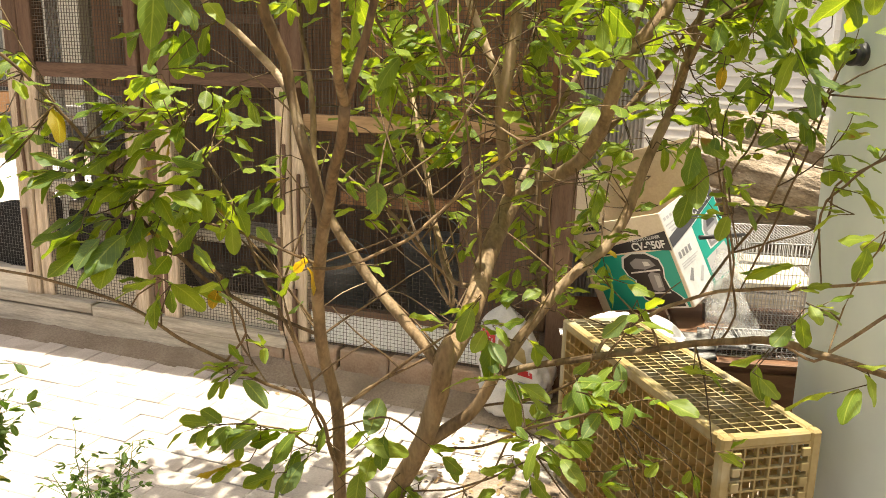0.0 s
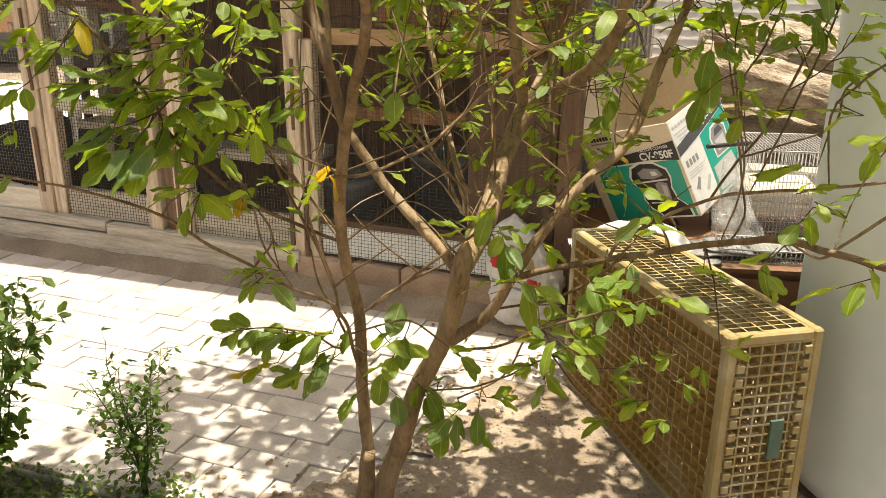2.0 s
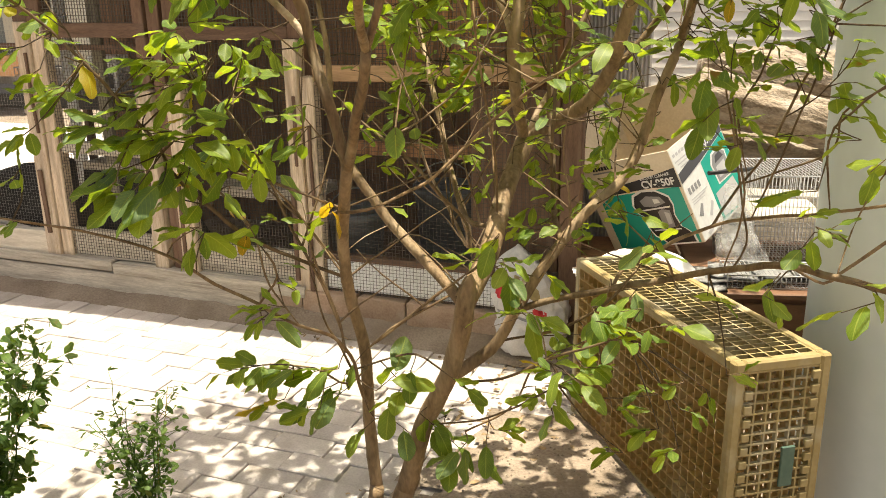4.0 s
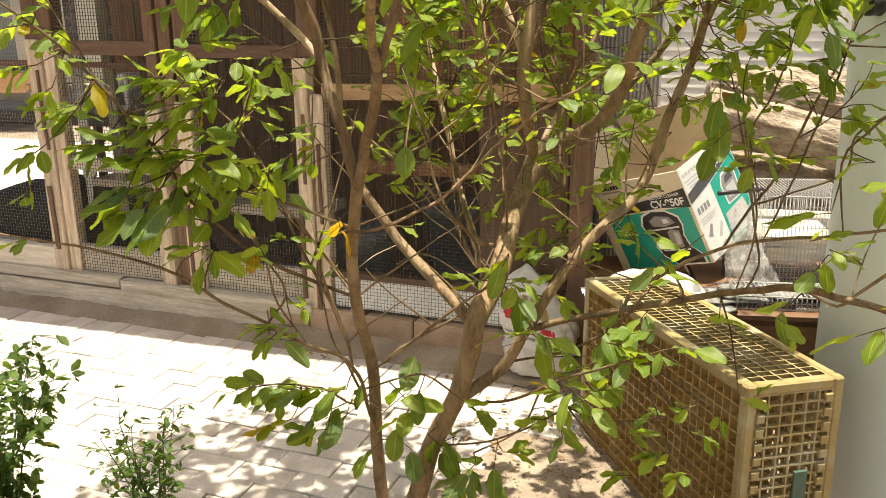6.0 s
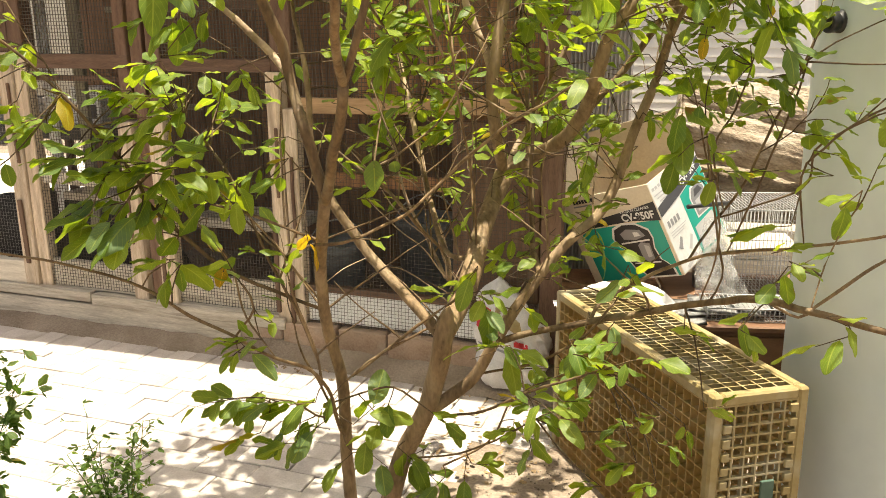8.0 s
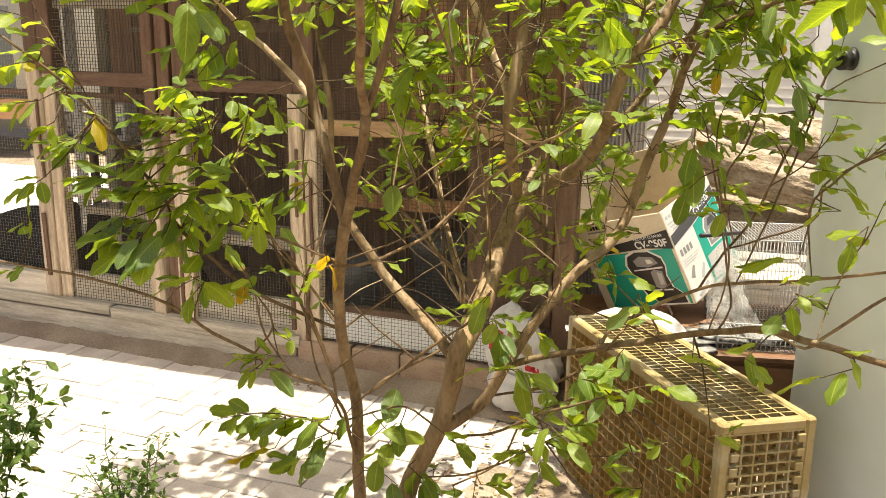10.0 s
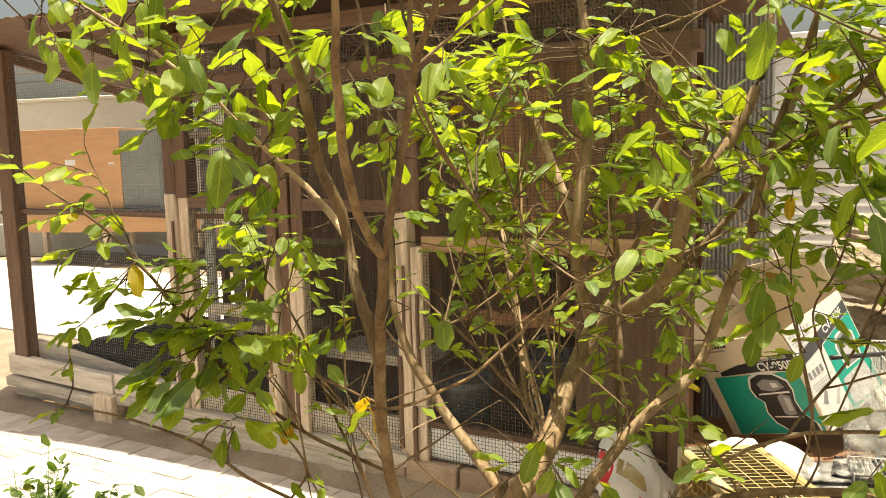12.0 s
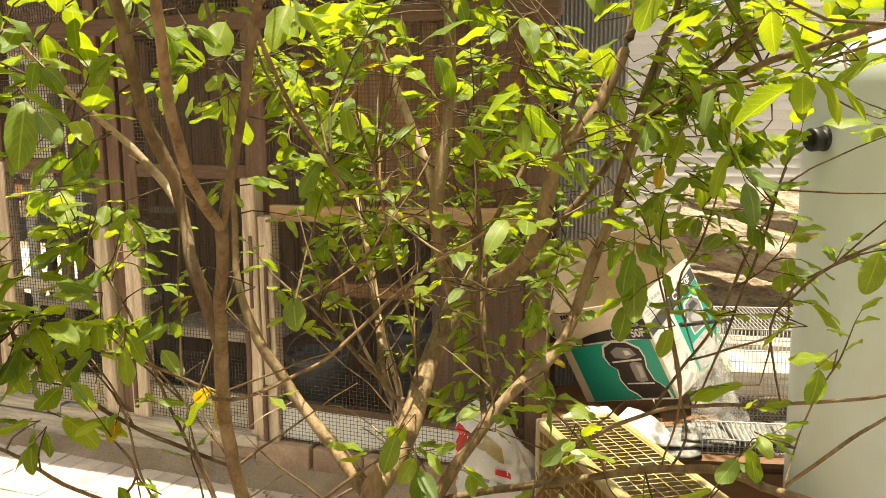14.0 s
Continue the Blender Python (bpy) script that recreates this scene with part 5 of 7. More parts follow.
def limb(name, leafy, density, scale, *ctrl):
    """A stem or branch through (x, y, z, radius) rows; from the part `leafy` of its length on it carries twigs."""
    ctrl = list(ctrl)
    while len(ctrl) > 3 and ctrl[1][3] < 0.0085:
        a, b, c = (Vector(q[:3]) for q in ctrl[:3])
        if (b - a).normalized().dot((c - b).normalized()) > 0.45:
            break
        ctrl.pop(1)
    pts, rad = smooth_path(ctrl)
    jit = [p + noise.noise_vector(p * 16) * 0.0025 for p in pts]
    rad = [r * 0.82 for r in rad]
    v, f = tube_data(jit, rad, 16 if rad[0] > 0.009 else 7, True, 0.10)
    me = bpy.data.meshes.new(name)
    me.from_pydata(v, [], f)
    ob = new(name, finish(me, M_DEAD if name in ("dead_twig", "pale_branch") else M_TRUNK_LIT if name == "stem" or rad[0] > 0.0125 else M_BARK, True))
    ob.parent = tree
    LIMBPTS.extend(pts[::3])
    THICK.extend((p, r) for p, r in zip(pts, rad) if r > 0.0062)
    if density <= 0:
        return
    run = [0.0]
    for a, b in zip(pts, pts[1:]):
        run.append(run[-1] + (b - a).length)
    total = run[-1]
    count = int(total * (1 - leafy) * density * (0.25 if pts[-1].z < 1.5 else 0.45))
    for i in range(count):
        s = total * (leafy + (1 - leafy) * (i + RNG.random()) / max(1, count))
        k = max(j for j in range(len(run)) if run[j] <= s)
        k = min(k, len(pts) - 2)
        along = (pts[k + 1] - pts[k]).normalized()
        d = (along * 0.55 + rand_dir(RNG) * 0.9 + Vector((0, 0, 0.15))).normalized()
        if RNG.random() < 0.25:
            branchlet(pts[k].copy(), d, RNG.uniform(0.12, 0.30), scale, min(0.003, rad[k] * 0.6))
        else:
            spray(pts[k].copy(), d, RNG.uniform(0.05, 0.15), RNG.randint(2, 5), 0.068 * scale, min(0.0022, rad[k] * 0.6))
    spray(pts[-1].copy(), (pts[-1] - pts[-2]).normalized(), 0.10, 5, 0.070 * scale)


limb("stem", 2, 0, 1, (-0.20, 1.975, -0.06, 0.040), (-0.195, 1.965, 0.06, 0.034), (-0.185, 1.945, 0.18, 0.026), (-0.174, 1.930, 0.291, 0.0215))
limb("stem", 2, 0, 1, (-0.19, 1.985, -0.06, 0.046), (-0.165, 1.985, 0.06, 0.038), (-0.135, 1.98, 0.18, 0.033), (-0.095, 1.97, 0.30, 0.030))
limb("stem", 2, 0, 1, (-0.177, 1.950, 0.277, 0.0190), (-0.187, 1.940, 0.467, 0.0176), (-0.182, 1.890, 0.664, 0.0162), (-0.200, 1.830, 0.822, 0.0152), (-0.200, 1.780, 0.938, 0.0147), (-0.182, 1.710, 1.051, 0.0142), (-0.164, 1.660, 1.139, 0.0138))
limb("branch", 0.55, 14, 1, (-0.164, 1.660, 1.133, 0.0121), (-0.178, 1.650, 1.203, 0.0121), (-0.195, 1.640, 1.275, 0.0121), (-0.218, 1.680, 1.340, 0.0110), (-0.233, 1.680, 1.412, 0.0125), (-0.252, 1.665, 1.466, 0.0124), (-0.265, 1.650, 1.520, 0.0122), (-0.261, 1.592, 1.641, 0.0115), (-0.277, 1.560, 1.726, 0.0095), (-0.300, 1.550, 1.800, 0.0080), (-0.335, 1.545, 1.930, 0.0050), (-0.360, 1.550, 2.060, 0.0012))
limb("branch", 2, 0, 1, (-0.164, 1.660, 1.133, 0.0126), (-0.134, 1.580, 1.224, 0.0115), (-0.111, 1.530, 1.297, 0.0110), (-0.101, 1.500, 1.353, 0.0105))
limb("branch", 0.5, 14, 1, (-0.101, 1.500, 1.353, 0.0094), (-0.096, 1.400, 1.415, 0.0090), (-0.084, 1.330, 1.458, 0.0086), (-0.071, 1.260, 1.538, 0.0078), (-0.052, 1.200, 1.620, 0.0068), (-0.035, 1.160, 1.690, 0.0056), (-0.020, 1.130, 1.800, 0.0040), (-0.004, 1.110, 1.930, 0.0012))
limb("branch", 0.5, 14, 1, (-0.101, 1.500, 1.353, 0.0088), (-0.075, 1.460, 1.413, 0.0080), (-0.055, 1.450, 1.479, 0.0076), (-0.031, 1.420, 1.558, 0.0072), (0.003, 1.360, 1.639, 0.0066), (0.023, 1.330, 1.665, 0.0062), (0.049, 1.300, 1.712, 0.0054), (0.072, 1.280, 1.810, 0.0040), (0.082, 1.270, 1.930, 0.0012))
limb("branch", 0.6, 14, 1, (0.001, 1.363, 1.632, 0.0052), (-0.006, 1.370, 1.677, 0.0048), (-0.008, 1.375, 1.722, 0.0042), (-0.012, 1.385, 1.820, 0.0030), (-0.016, 1.390, 1.900, 0.0012))
limb("branch", 2, 0, 1, (-0.012, 1.385, 1.615, 0.0036), (0.005, 1.440, 1.542, 0.0036), (0.027, 1.520, 1.471, 0.0034), (0.053, 1.620, 1.393, 0.0026))
limb("pale_branch", 0.3, 20, 1, (-0.223, 1.682, 1.357, 0.0080), (-0.261, 1.720, 1.393, 0.0090), (-0.313, 1.750, 1.440, 0.0080), (-0.364, 1.770, 1.479, 0.0070), (-0.401, 1.750, 1.521, 0.0060), (-0.458, 1.700, 1.599, 0.0046), (-0.487, 1.675, 1.638, 0.0042), (-0.620, 1.645, 1.745, 0.0036), (-0.790, 1.630, 1.850, 0.0026), (-0.950, 1.650, 1.930, 0.0012))
limb("stem", 2, 0, 1, (-0.107, 1.970, 0.266, 0.0296), (-0.063, 1.950, 0.434, 0.0286), (-0.024, 1.920, 0.539, 0.0265), (0.011, 1.890, 0.625, 0.0265), (0.035, 1.860, 0.734, 0.0265), (0.050, 1.830, 0.830, 0.0235), (0.058, 1.815, 0.878, 0.0012))
limb("branch", 0.6, 22, 1, (0.045, 1.840, 0.798, 0.0165), (-0.006, 1.880, 0.844, 0.0149), (-0.078, 1.950, 0.898, 0.0143), (-0.146, 2.000, 0.963, 0.0138), (-0.198, 2.020, 1.031, 0.0132), (-0.234, 2.040, 1.098, 0.0110), (-0.260, 2.060, 1.186, 0.0088), (-0.270, 2.100, 1.321, 0.0077), (-0.304, 2.150, 1.470, 0.0055), (-0.320, 2.200, 1.620, 0.0044), (-0.328, 2.225, 1.695, 0.0012))
limb("branch", 2, 0, 1, (0.048, 1.835, 0.814, 0.0300), (0.099, 1.980, 0.880, 0.0285), (0.125, 2.080, 0.956, 0.0277), (0.152, 2.150, 1.021, 0.0270), (0.184, 2.220, 1.083, 0.0300))
limb("branch", 0.45, 22, 1, (0.184, 2.220, 1.083, 0.0207), (0.248, 2.200, 1.129, 0.0201), (0.313, 2.150, 1.175, 0.0201), (0.357, 2.080, 1.249, 0.0195), (0.370, 2.000, 1.337, 0.0183), (0.387, 1.960, 1.419, 0.0171), (0.427, 1.960, 1.474, 0.0165), (0.475, 1.980, 1.541, 0.0146), (0.524, 2.000, 1.660, 0.0110), (0.540, 2.020, 1.777, 0.0073), (0.548, 2.030, 1.835, 0.0012))
limb("branch", 0.25, 30, 1, (0.184, 2.220, 1.083, 0.0162), (0.156, 2.150, 1.222, 0.0172), (0.150, 2.110, 1.322, 0.0172), (0.168, 2.125, 1.434, 0.0168), (0.178, 2.150, 1.543, 0.0158), (0.178, 2.140, 1.711, 0.0138), (0.160, 2.180, 1.859, 0.0100), (0.145, 2.225, 1.960, 0.0060))
limb("branch", 0.5, 18, 1, (-0.004, 1.902, 0.589, 0.0184), (0.065, 1.900, 0.641, 0.0173), (0.115, 1.890, 0.692, 0.0162), (0.157, 1.880, 0.778, 0.0151), (0.213, 1.900, 0.861, 0.0146), (0.295, 1.950, 0.960, 0.0140), (0.386, 2.000, 1.031, 0.0140), (0.426, 2.030, 1.095, 0.0140), (0.469, 2.070, 1.208, 0.0135), (0.515, 2.100, 1.310, 0.0130), (0.544, 2.120, 1.407, 0.0119), (0.577, 2.140, 1.527, 0.0108), (0.632, 2.160, 1.691, 0.0076), (0.659, 2.180, 1.830, 0.0043), (0.673, 2.190, 1.900, 0.0012))
limb("branch", 2, 0, 1, (0.491, 2.328, 1.338, 0.0092), (0.455, 2.330, 1.290, 0.0110), (0.404, 2.330, 1.233, 0.0110), (0.358, 2.320, 1.177, 0.0083), (0.335, 2.315, 1.149, 0.0012))
limb("branch", 0.6, 20, 1, (0.404, 2.330, 1.233, 0.0101), (0.487, 2.330, 1.332, 0.0110), (0.535, 2.300, 1.408, 0.0110), (0.571, 2.250, 1.480, 0.0092), (0.642, 2.200, 1.590, 0.0064), (0.728, 2.200, 1.698, 0.0046), (0.771, 2.200, 1.752, 0.0012))
limb("branch", 0.3, 7, 0.95, (0.153, 1.881, 0.771, 0.0103), (0.227, 1.870, 0.800, 0.0090), (0.294, 1.850, 0.821, 0.0086), (0.379, 1.820, 0.851, 0.0086), (0.452, 1.800, 0.871, 0.0084), (0.548, 1.760, 0.906, 0.0084), (0.618, 1.660, 0.949, 0.0090), (0.645, 1.600, 0.964, 0.0086), (0.672, 1.570, 0.962, 0.0082), (0.715, 1.540, 0.960, 0.0077), (0.759, 1.500, 0.954, 0.0073), (0.832, 1.450, 0.946, 0.0060), (0.868, 1.425, 0.942, 0.0012))
limb("branch", 0.4, 7, 0.95, (0.351, 1.830, 0.841, 0.0046), (0.376, 1.850, 0.879, 0.0051), (0.423, 1.900, 0.884, 0.0055), (0.490, 1.900, 0.924, 0.0051), (0.573, 1.880, 0.967, 0.0046), (0.648, 1.840, 0.991, 0.0046), (0.732, 1.780, 1.015, 0.0041), (0.835, 1.700, 1.053, 0.0037), (0.896, 1.620, 1.098, 0.0028))
limb("branch", 2, 0, 1, (0.423, 1.900, 0.884, 0.0051), (0.456, 1.900, 0.908, 0.0046), (0.476, 1.880, 0.879, 0.0037), (0.475, 1.860, 0.861, 0.0028))
limb("branch", 0.2, 7, 0.95, (0.634, 1.625, 0.958, 0.0032), (0.707, 1.650, 0.917, 0.0032), (0.738, 1.660, 0.933, 0.0037), (0.792, 1.680, 0.962, 0.0041), (0.844, 1.700, 0.990, 0.0041), (0.919, 1.720, 1.029, 0.0028))
limb("branch", 0.2, 16, 1, (0.566, 1.735, 0.917, 0.0028), (0.596, 1.760, 0.960, 0.0028), (0.587, 1.780, 1.042, 0.0028), (0.574, 1.800, 1.125, 0.0028), (0.555, 1.800, 1.210, 0.0023), (0.533, 1.800, 1.294, 0.0018))
limb("branch", 0.3, 22, 1, (0.559, 1.883, 0.960, 0.0037), (0.606, 2.000, 0.932, 0.0037), (0.656, 2.000, 1.035, 0.0037), (0.700, 1.980, 1.114, 0.0037), (0.737, 1.960, 1.237, 0.0037), (0.769, 1.950, 1.307, 0.0032), (0.792, 1.930, 1.408, 0.0028))
limb("branch", 0.3, 14, 0.9, (0.652, 2.000, 1.026, 0.0028), (0.777, 2.000, 0.964, 0.0028), (0.786, 1.900, 1.111, 0.0028), (0.788, 1.850, 1.199, 0.0028), (0.814, 1.800, 1.240, 0.0028), (0.856, 1.750, 1.279, 0.0023))
limb("branch", 0.35, 26, 0.9, (0.254, 1.925, 0.910, 0.0083), (0.247, 2.050, 0.849, 0.0083), (0.247, 2.080, 0.948, 0.0083), (0.249, 2.140, 1.040, 0.0078), (0.240, 2.200, 1.163, 0.0074), (0.240, 2.240, 1.265, 0.0064), (0.220, 2.300, 1.393, 0.0055), (0.236, 2.350, 1.553, 0.0037), (0.244, 2.375, 1.633, 0.0012))
limb("branch", 0.35, 22, 0.8, (0.112, 2.030, 0.918, 0.0074), (0.052, 2.120, 0.818, 0.0074), (0.042, 2.140, 0.910, 0.0074), (-0.002, 2.300, 0.997, 0.0083), (-0.029, 2.420, 1.077, 0.0083), (-0.056, 2.500, 1.171, 0.0074), (-0.079, 2.580, 1.270, 0.0074), (-0.146, 2.680, 1.389, 0.0074), (-0.201, 2.750, 1.467, 0.0064), (-0.244, 2.800, 1.595, 0.0046), (-0.265, 2.825, 1.659, 0.0012))
limb("branch", 0.3, 14, 0.7, (0.050, 2.123, 0.833, 0.0037), (0.074, 2.200, 0.823, 0.0037), (0.036, 2.200, 0.889, 0.0046), (-0.027, 2.200, 0.954, 0.0055), (-0.077, 2.200, 1.020, 0.0055), (-0.143, 2.220, 1.073, 0.0046), (-0.214, 2.250, 1.125, 0.0037), (-0.249, 2.265, 1.151, 0.0012))
limb("pale_branch", 2, 0, 1, (0.149, 2.120, 1.340, 0.0120), (0.135, 2.150, 1.384, 0.0112), (0.107, 2.180, 1.448, 0.0108), (0.080, 2.200, 1.514, 0.0104), (0.055, 2.230, 1.569, 0.0092), (0.041, 2.250, 1.608, 0.0055))
limb("branch", 0.2, 26, 0.85, (0.043, 2.250, 1.596, 0.0052), (0.015, 2.270, 1.668, 0.0048), (-0.009, 2.290, 1.723, 0.0044), (-0.036, 2.320, 1.836, 0.0036), (-0.051, 2.340, 1.895, 0.0016))
limb("pale_branch", 2, 0, 1, (0.188, 2.215, 1.074, 0.0150), (0.202, 2.230, 1.112, 0.0132), (0.217, 2.250, 1.151, 0.0118), (0.244, 2.270, 1.190, 0.0098), (0.262, 2.285, 1.235, 0.0078))
limb("branch", 0.4, 22, 0.9, (0.250, 2.275, 1.205, 0.0090), (0.279, 2.300, 1.277, 0.0086), (0.317, 2.320, 1.344, 0.0080), (0.362, 2.350, 1.424, 0.0066), (0.400, 2.370, 1.520, 0.0030))
limb("branch", 0.4, 10, 0.9, (-0.190, 1.690, 1.043, 0.0040), (-0.136, 1.670, 1.054, 0.0040), (-0.075, 1.720, 1.068, 0.0040), (-0.012, 1.790, 1.091, 0.0040), (0.080, 1.840, 1.172, 0.0042), (0.133, 1.830, 1.219, 0.0040), (0.189, 1.760, 1.273, 0.0036), (0.227, 1.700, 1.301, 0.0032), (0.275, 1.620, 1.345, 0.0026))
limb("branch", 0.3, 36, 1, (-0.200, 1.809, 0.870, 0.0048), (-0.276, 1.800, 0.906, 0.0048), (-0.351, 1.790, 0.941, 0.0048), (-0.411, 1.770, 0.985, 0.0048), (-0.453, 1.740, 1.043, 0.0048), (-0.488, 1.680, 1.109, 0.0044), (-0.500, 1.630, 1.185, 0.0040), (-0.523, 1.600, 1.237, 0.0040), (-0.561, 1.580, 1.300, 0.0036), (-0.610, 1.560, 1.368, 0.0032), (-0.649, 1.540, 1.415, 0.0032), (-0.699, 1.500, 1.468, 0.0024))
limb("branch", 2, 0, 1, (-0.186, 1.927, 0.516, 0.0048), (-0.178, 1.840, 0.494, 0.0048), (-0.186, 1.820, 0.610, 0.0048), (-0.195, 1.780, 0.706, 0.0048), (-0.227, 1.720, 0.780, 0.0044), (-0.282, 1.680, 0.817, 0.0040), (-0.342, 1.640, 0.876, 0.0040), (-0.409, 1.600, 0.931, 0.0040), (-0.487, 1.580, 0.992, 0.0036), (-0.588, 1.570, 1.031, 0.0032), (-0.698, 1.560, 1.057, 0.0028), (-0.781, 1.540, 1.077, 0.0020))
limb("branch", 0.3, 22, 1, (-0.342, 1.640, 0.876, 0.0028), (-0.298, 1.630, 0.882, 0.0028), (-0.298, 1.620, 0.939, 0.0028), (-0.311, 1.600, 0.992, 0.0028))
limb("branch", 0.5, 10, 1, (-0.203, 1.765, 0.724, 0.0037), (-0.222, 1.780, 0.802, 0.0037), (-0.249, 1.780, 0.884, 0.0037), (-0.265, 1.780, 0.942, 0.0028))
limb("branch", 0.35, 20, 1.05, (-0.213, 1.780, 0.760, 0.0037), (-0.249, 1.780, 0.872, 0.0037), (-0.308, 1.800, 0.981, 0.0037), (-0.365, 1.820, 1.111, 0.0037), (-0.427, 1.850, 1.205, 0.0032), (-0.521, 1.900, 1.275, 0.0028))
limb("branch", 0.3, 20, 1, (-0.183, 1.716, 1.042, 0.0037), (-0.275, 1.720, 1.078, 0.0037), (-0.342, 1.720, 1.102, 0.0037), (-0.390, 1.720, 1.116, 0.0028))
limb("branch", 2, 0, 1, (-0.151, 1.820, 0.719, 0.0037), (-0.099, 1.840, 0.752, 0.0041), (-0.030, 1.840, 0.811, 0.0041), (0.022, 1.840, 0.850, 0.0037), (0.048, 1.840, 0.869, 0.0012))
limb("branch", 0.1, 30, 1, (-0.174, 1.860, 0.643, 0.0028), (-0.211, 1.800, 0.632, 0.0028), (-0.271, 1.760, 0.687, 0.0028), (-0.357, 1.740, 0.705, 0.0018))
limb("branch", 0.2, 24, 1, (-0.208, 1.860, 0.636, 0.0028), (-0.123, 1.840, 0.674, 0.0028), (-0.061, 1.820, 0.693, 0.0028), (-0.008, 1.820, 0.657, 0.0028))
limb("branch", 0.2, 20, 0.9, (0.115, 1.890, 0.692, 0.0037), (0.187, 1.900, 0.641, 0.0037), (0.252, 1.850, 0.744, 0.0037), (0.334, 1.800, 0.818, 0.0037), (0.386, 1.750, 0.910, 0.0028))
limb("branch", 0.2, 26, 0.9, (0.028, 1.900, 0.589, 0.0037), (0.127, 1.800, 0.648, 0.0037), (0.213, 1.750, 0.715, 0.0037), (0.294, 1.700, 0.766, 0.0032), (0.367, 1.650, 0.815, 0.0028))
limb("branch", 0.25, 14, 0.85, (0.519, 2.045, 1.377, 0.0064), (0.524, 1.900, 1.475, 0.0064), (0.548, 1.850, 1.509, 0.0069), (0.603, 1.750, 1.540, 0.0064), (0.657, 1.650, 1.573, 0.0064), (0.702, 1.560, 1.593, 0.0060), (0.751, 1.480, 1.612, 0.0055), (0.796, 1.400, 1.630, 0.0037), (0.819, 1.360, 1.639, 0.0012))
limb("branch", 0.2, 12, 0.85, (0.540, 1.867, 1.498, 0.0046), (0.615, 1.800, 1.532, 0.0046), (0.696, 1.720, 1.555, 0.0041), (0.747, 1.680, 1.577, 0.0037), (0.805, 1.600, 1.603, 0.0028))
limb("branch", 0.3, 20, 1, (0.522, 2.105, 1.334, 0.0092), (0.514, 2.050, 1.351, 0.0092), (0.543, 2.020, 1.504, 0.0083), (0.573, 2.000, 1.607, 0.0083), (0.597, 1.980, 1.686, 0.0074), (0.621, 1.950, 1.788, 0.0055), (0.636, 1.950, 1.891, 0.0037), (0.643, 1.950, 1.942, 0.0012))
limb("branch", 0.2, 22, 0.85, (0.553, 2.013, 1.538, 0.0064), (0.551, 1.950, 1.525, 0.0064), (0.647, 1.900, 1.581, 0.0064), (0.679, 1.850, 1.624, 0.0064), (0.725, 1.800, 1.664, 0.0055), (0.772, 1.750, 1.724, 0.0037), (0.796, 1.725, 1.754, 0.0012))
limb("branch", 0.2, 24, 1, (0.387, 1.960, 1.419, 0.0074), (0.324, 1.850, 1.468, 0.0074), (0.380, 1.900, 1.516, 0.0074), (0.419, 1.950, 1.541, 0.0064), (0.476, 2.000, 1.557, 0.0037))
limb("branch", 0.2, 14, 1, (-0.030, 2.100, 1.354, 0.0037), (-0.075, 2.080, 1.418, 0.0037), (-0.140, 2.050, 1.518, 0.0037), (-0.185, 2.000, 1.637, 0.0037), (-0.201, 1.950, 1.759, 0.0028), (-0.204, 1.900, 1.861, 0.0028))
limb("branch", 0.1, 26, 1.05, (0.173, 2.208, 1.736, 0.0055), (0.177, 2.300, 1.704, 0.0055), (0.259, 2.200, 1.746, 0.0055), (0.366, 2.100, 1.768, 0.0046), (0.448, 2.000, 1.786, 0.0037), (0.517, 1.900, 1.809, 0.0028))
limb("dead_twig", 2, 0, 1, (0.045, 2.320, 0.780, 0.0105), (0.036, 2.350, 0.850, 0.0100), (-0.008, 2.400, 0.984, 0.0095), (-0.037, 2.450, 1.115, 0.0092), (-0.070, 2.500, 1.247, 0.0085), (-0.098, 2.550, 1.366, 0.0075), (-0.125, 2.590, 1.500, 0.0062), (-0.160, 2.620, 1.640, 0.0040))
limb("dead_twig", 2, 0, 1, (0.037, 2.300, 0.791, 0.0060), (-0.006, 2.330, 0.876, 0.0052), (-0.067, 2.360, 0.992, 0.0045), (-0.105, 2.400, 1.122, 0.0036), (-0.159, 2.420, 1.195, 0.0022))
limb("dead_twig", 2, 0, 1, (0.051, 2.305, 0.805, 0.0026), (0.025, 2.300, 0.930, 0.0023), (-0.047, 2.300, 1.049, 0.0020), (-0.135, 2.300, 1.072, 0.0014))
limb("dead_twig", 2, 0, 1, (0.037, 2.300, 0.791, 0.0026), (0.048, 2.250, 0.791, 0.0026), (-0.017, 2.250, 0.882, 0.0020), (-0.089, 2.250, 0.942, 0.0016), (-0.160, 2.250, 1.015, 0.0013))
limb("dead_twig", 2, 0, 1, (0.062, 2.300, 0.791, 0.0026), (0.040, 2.300, 0.744, 0.0026), (0.034, 2.300, 0.838, 0.0029), (0.018, 2.300, 0.930, 0.0020), (0.069, 2.300, 1.020, 0.0013))
limb("dead_twig", 2, 0, 1, (-0.016, 2.335, 0.895, 0.0020), (-0.097, 2.350, 0.964, 0.0020), (-0.155, 2.350, 1.055, 0.0016), (-0.220, 2.350, 1.130, 0.0013))
limb("dead_twig", 2, 0, 1, (-0.008, 2.400, 0.984, 0.0020), (0.038, 2.400, 1.046, 0.0020), (0.068, 2.400, 1.107, 0.0013))
limb("dead_twig", 2, 0, 1, (-0.023, 2.400, 1.061, 0.0020), (-0.052, 2.400, 1.182, 0.0020), (-0.021, 2.400, 1.256, 0.0013))
limb("dead_twig", 2, 0, 1, (-0.123, 1.983, 0.941, 0.0013), (-0.179, 1.950, 0.918, 0.0013), (-0.235, 1.900, 0.887, 0.0010))
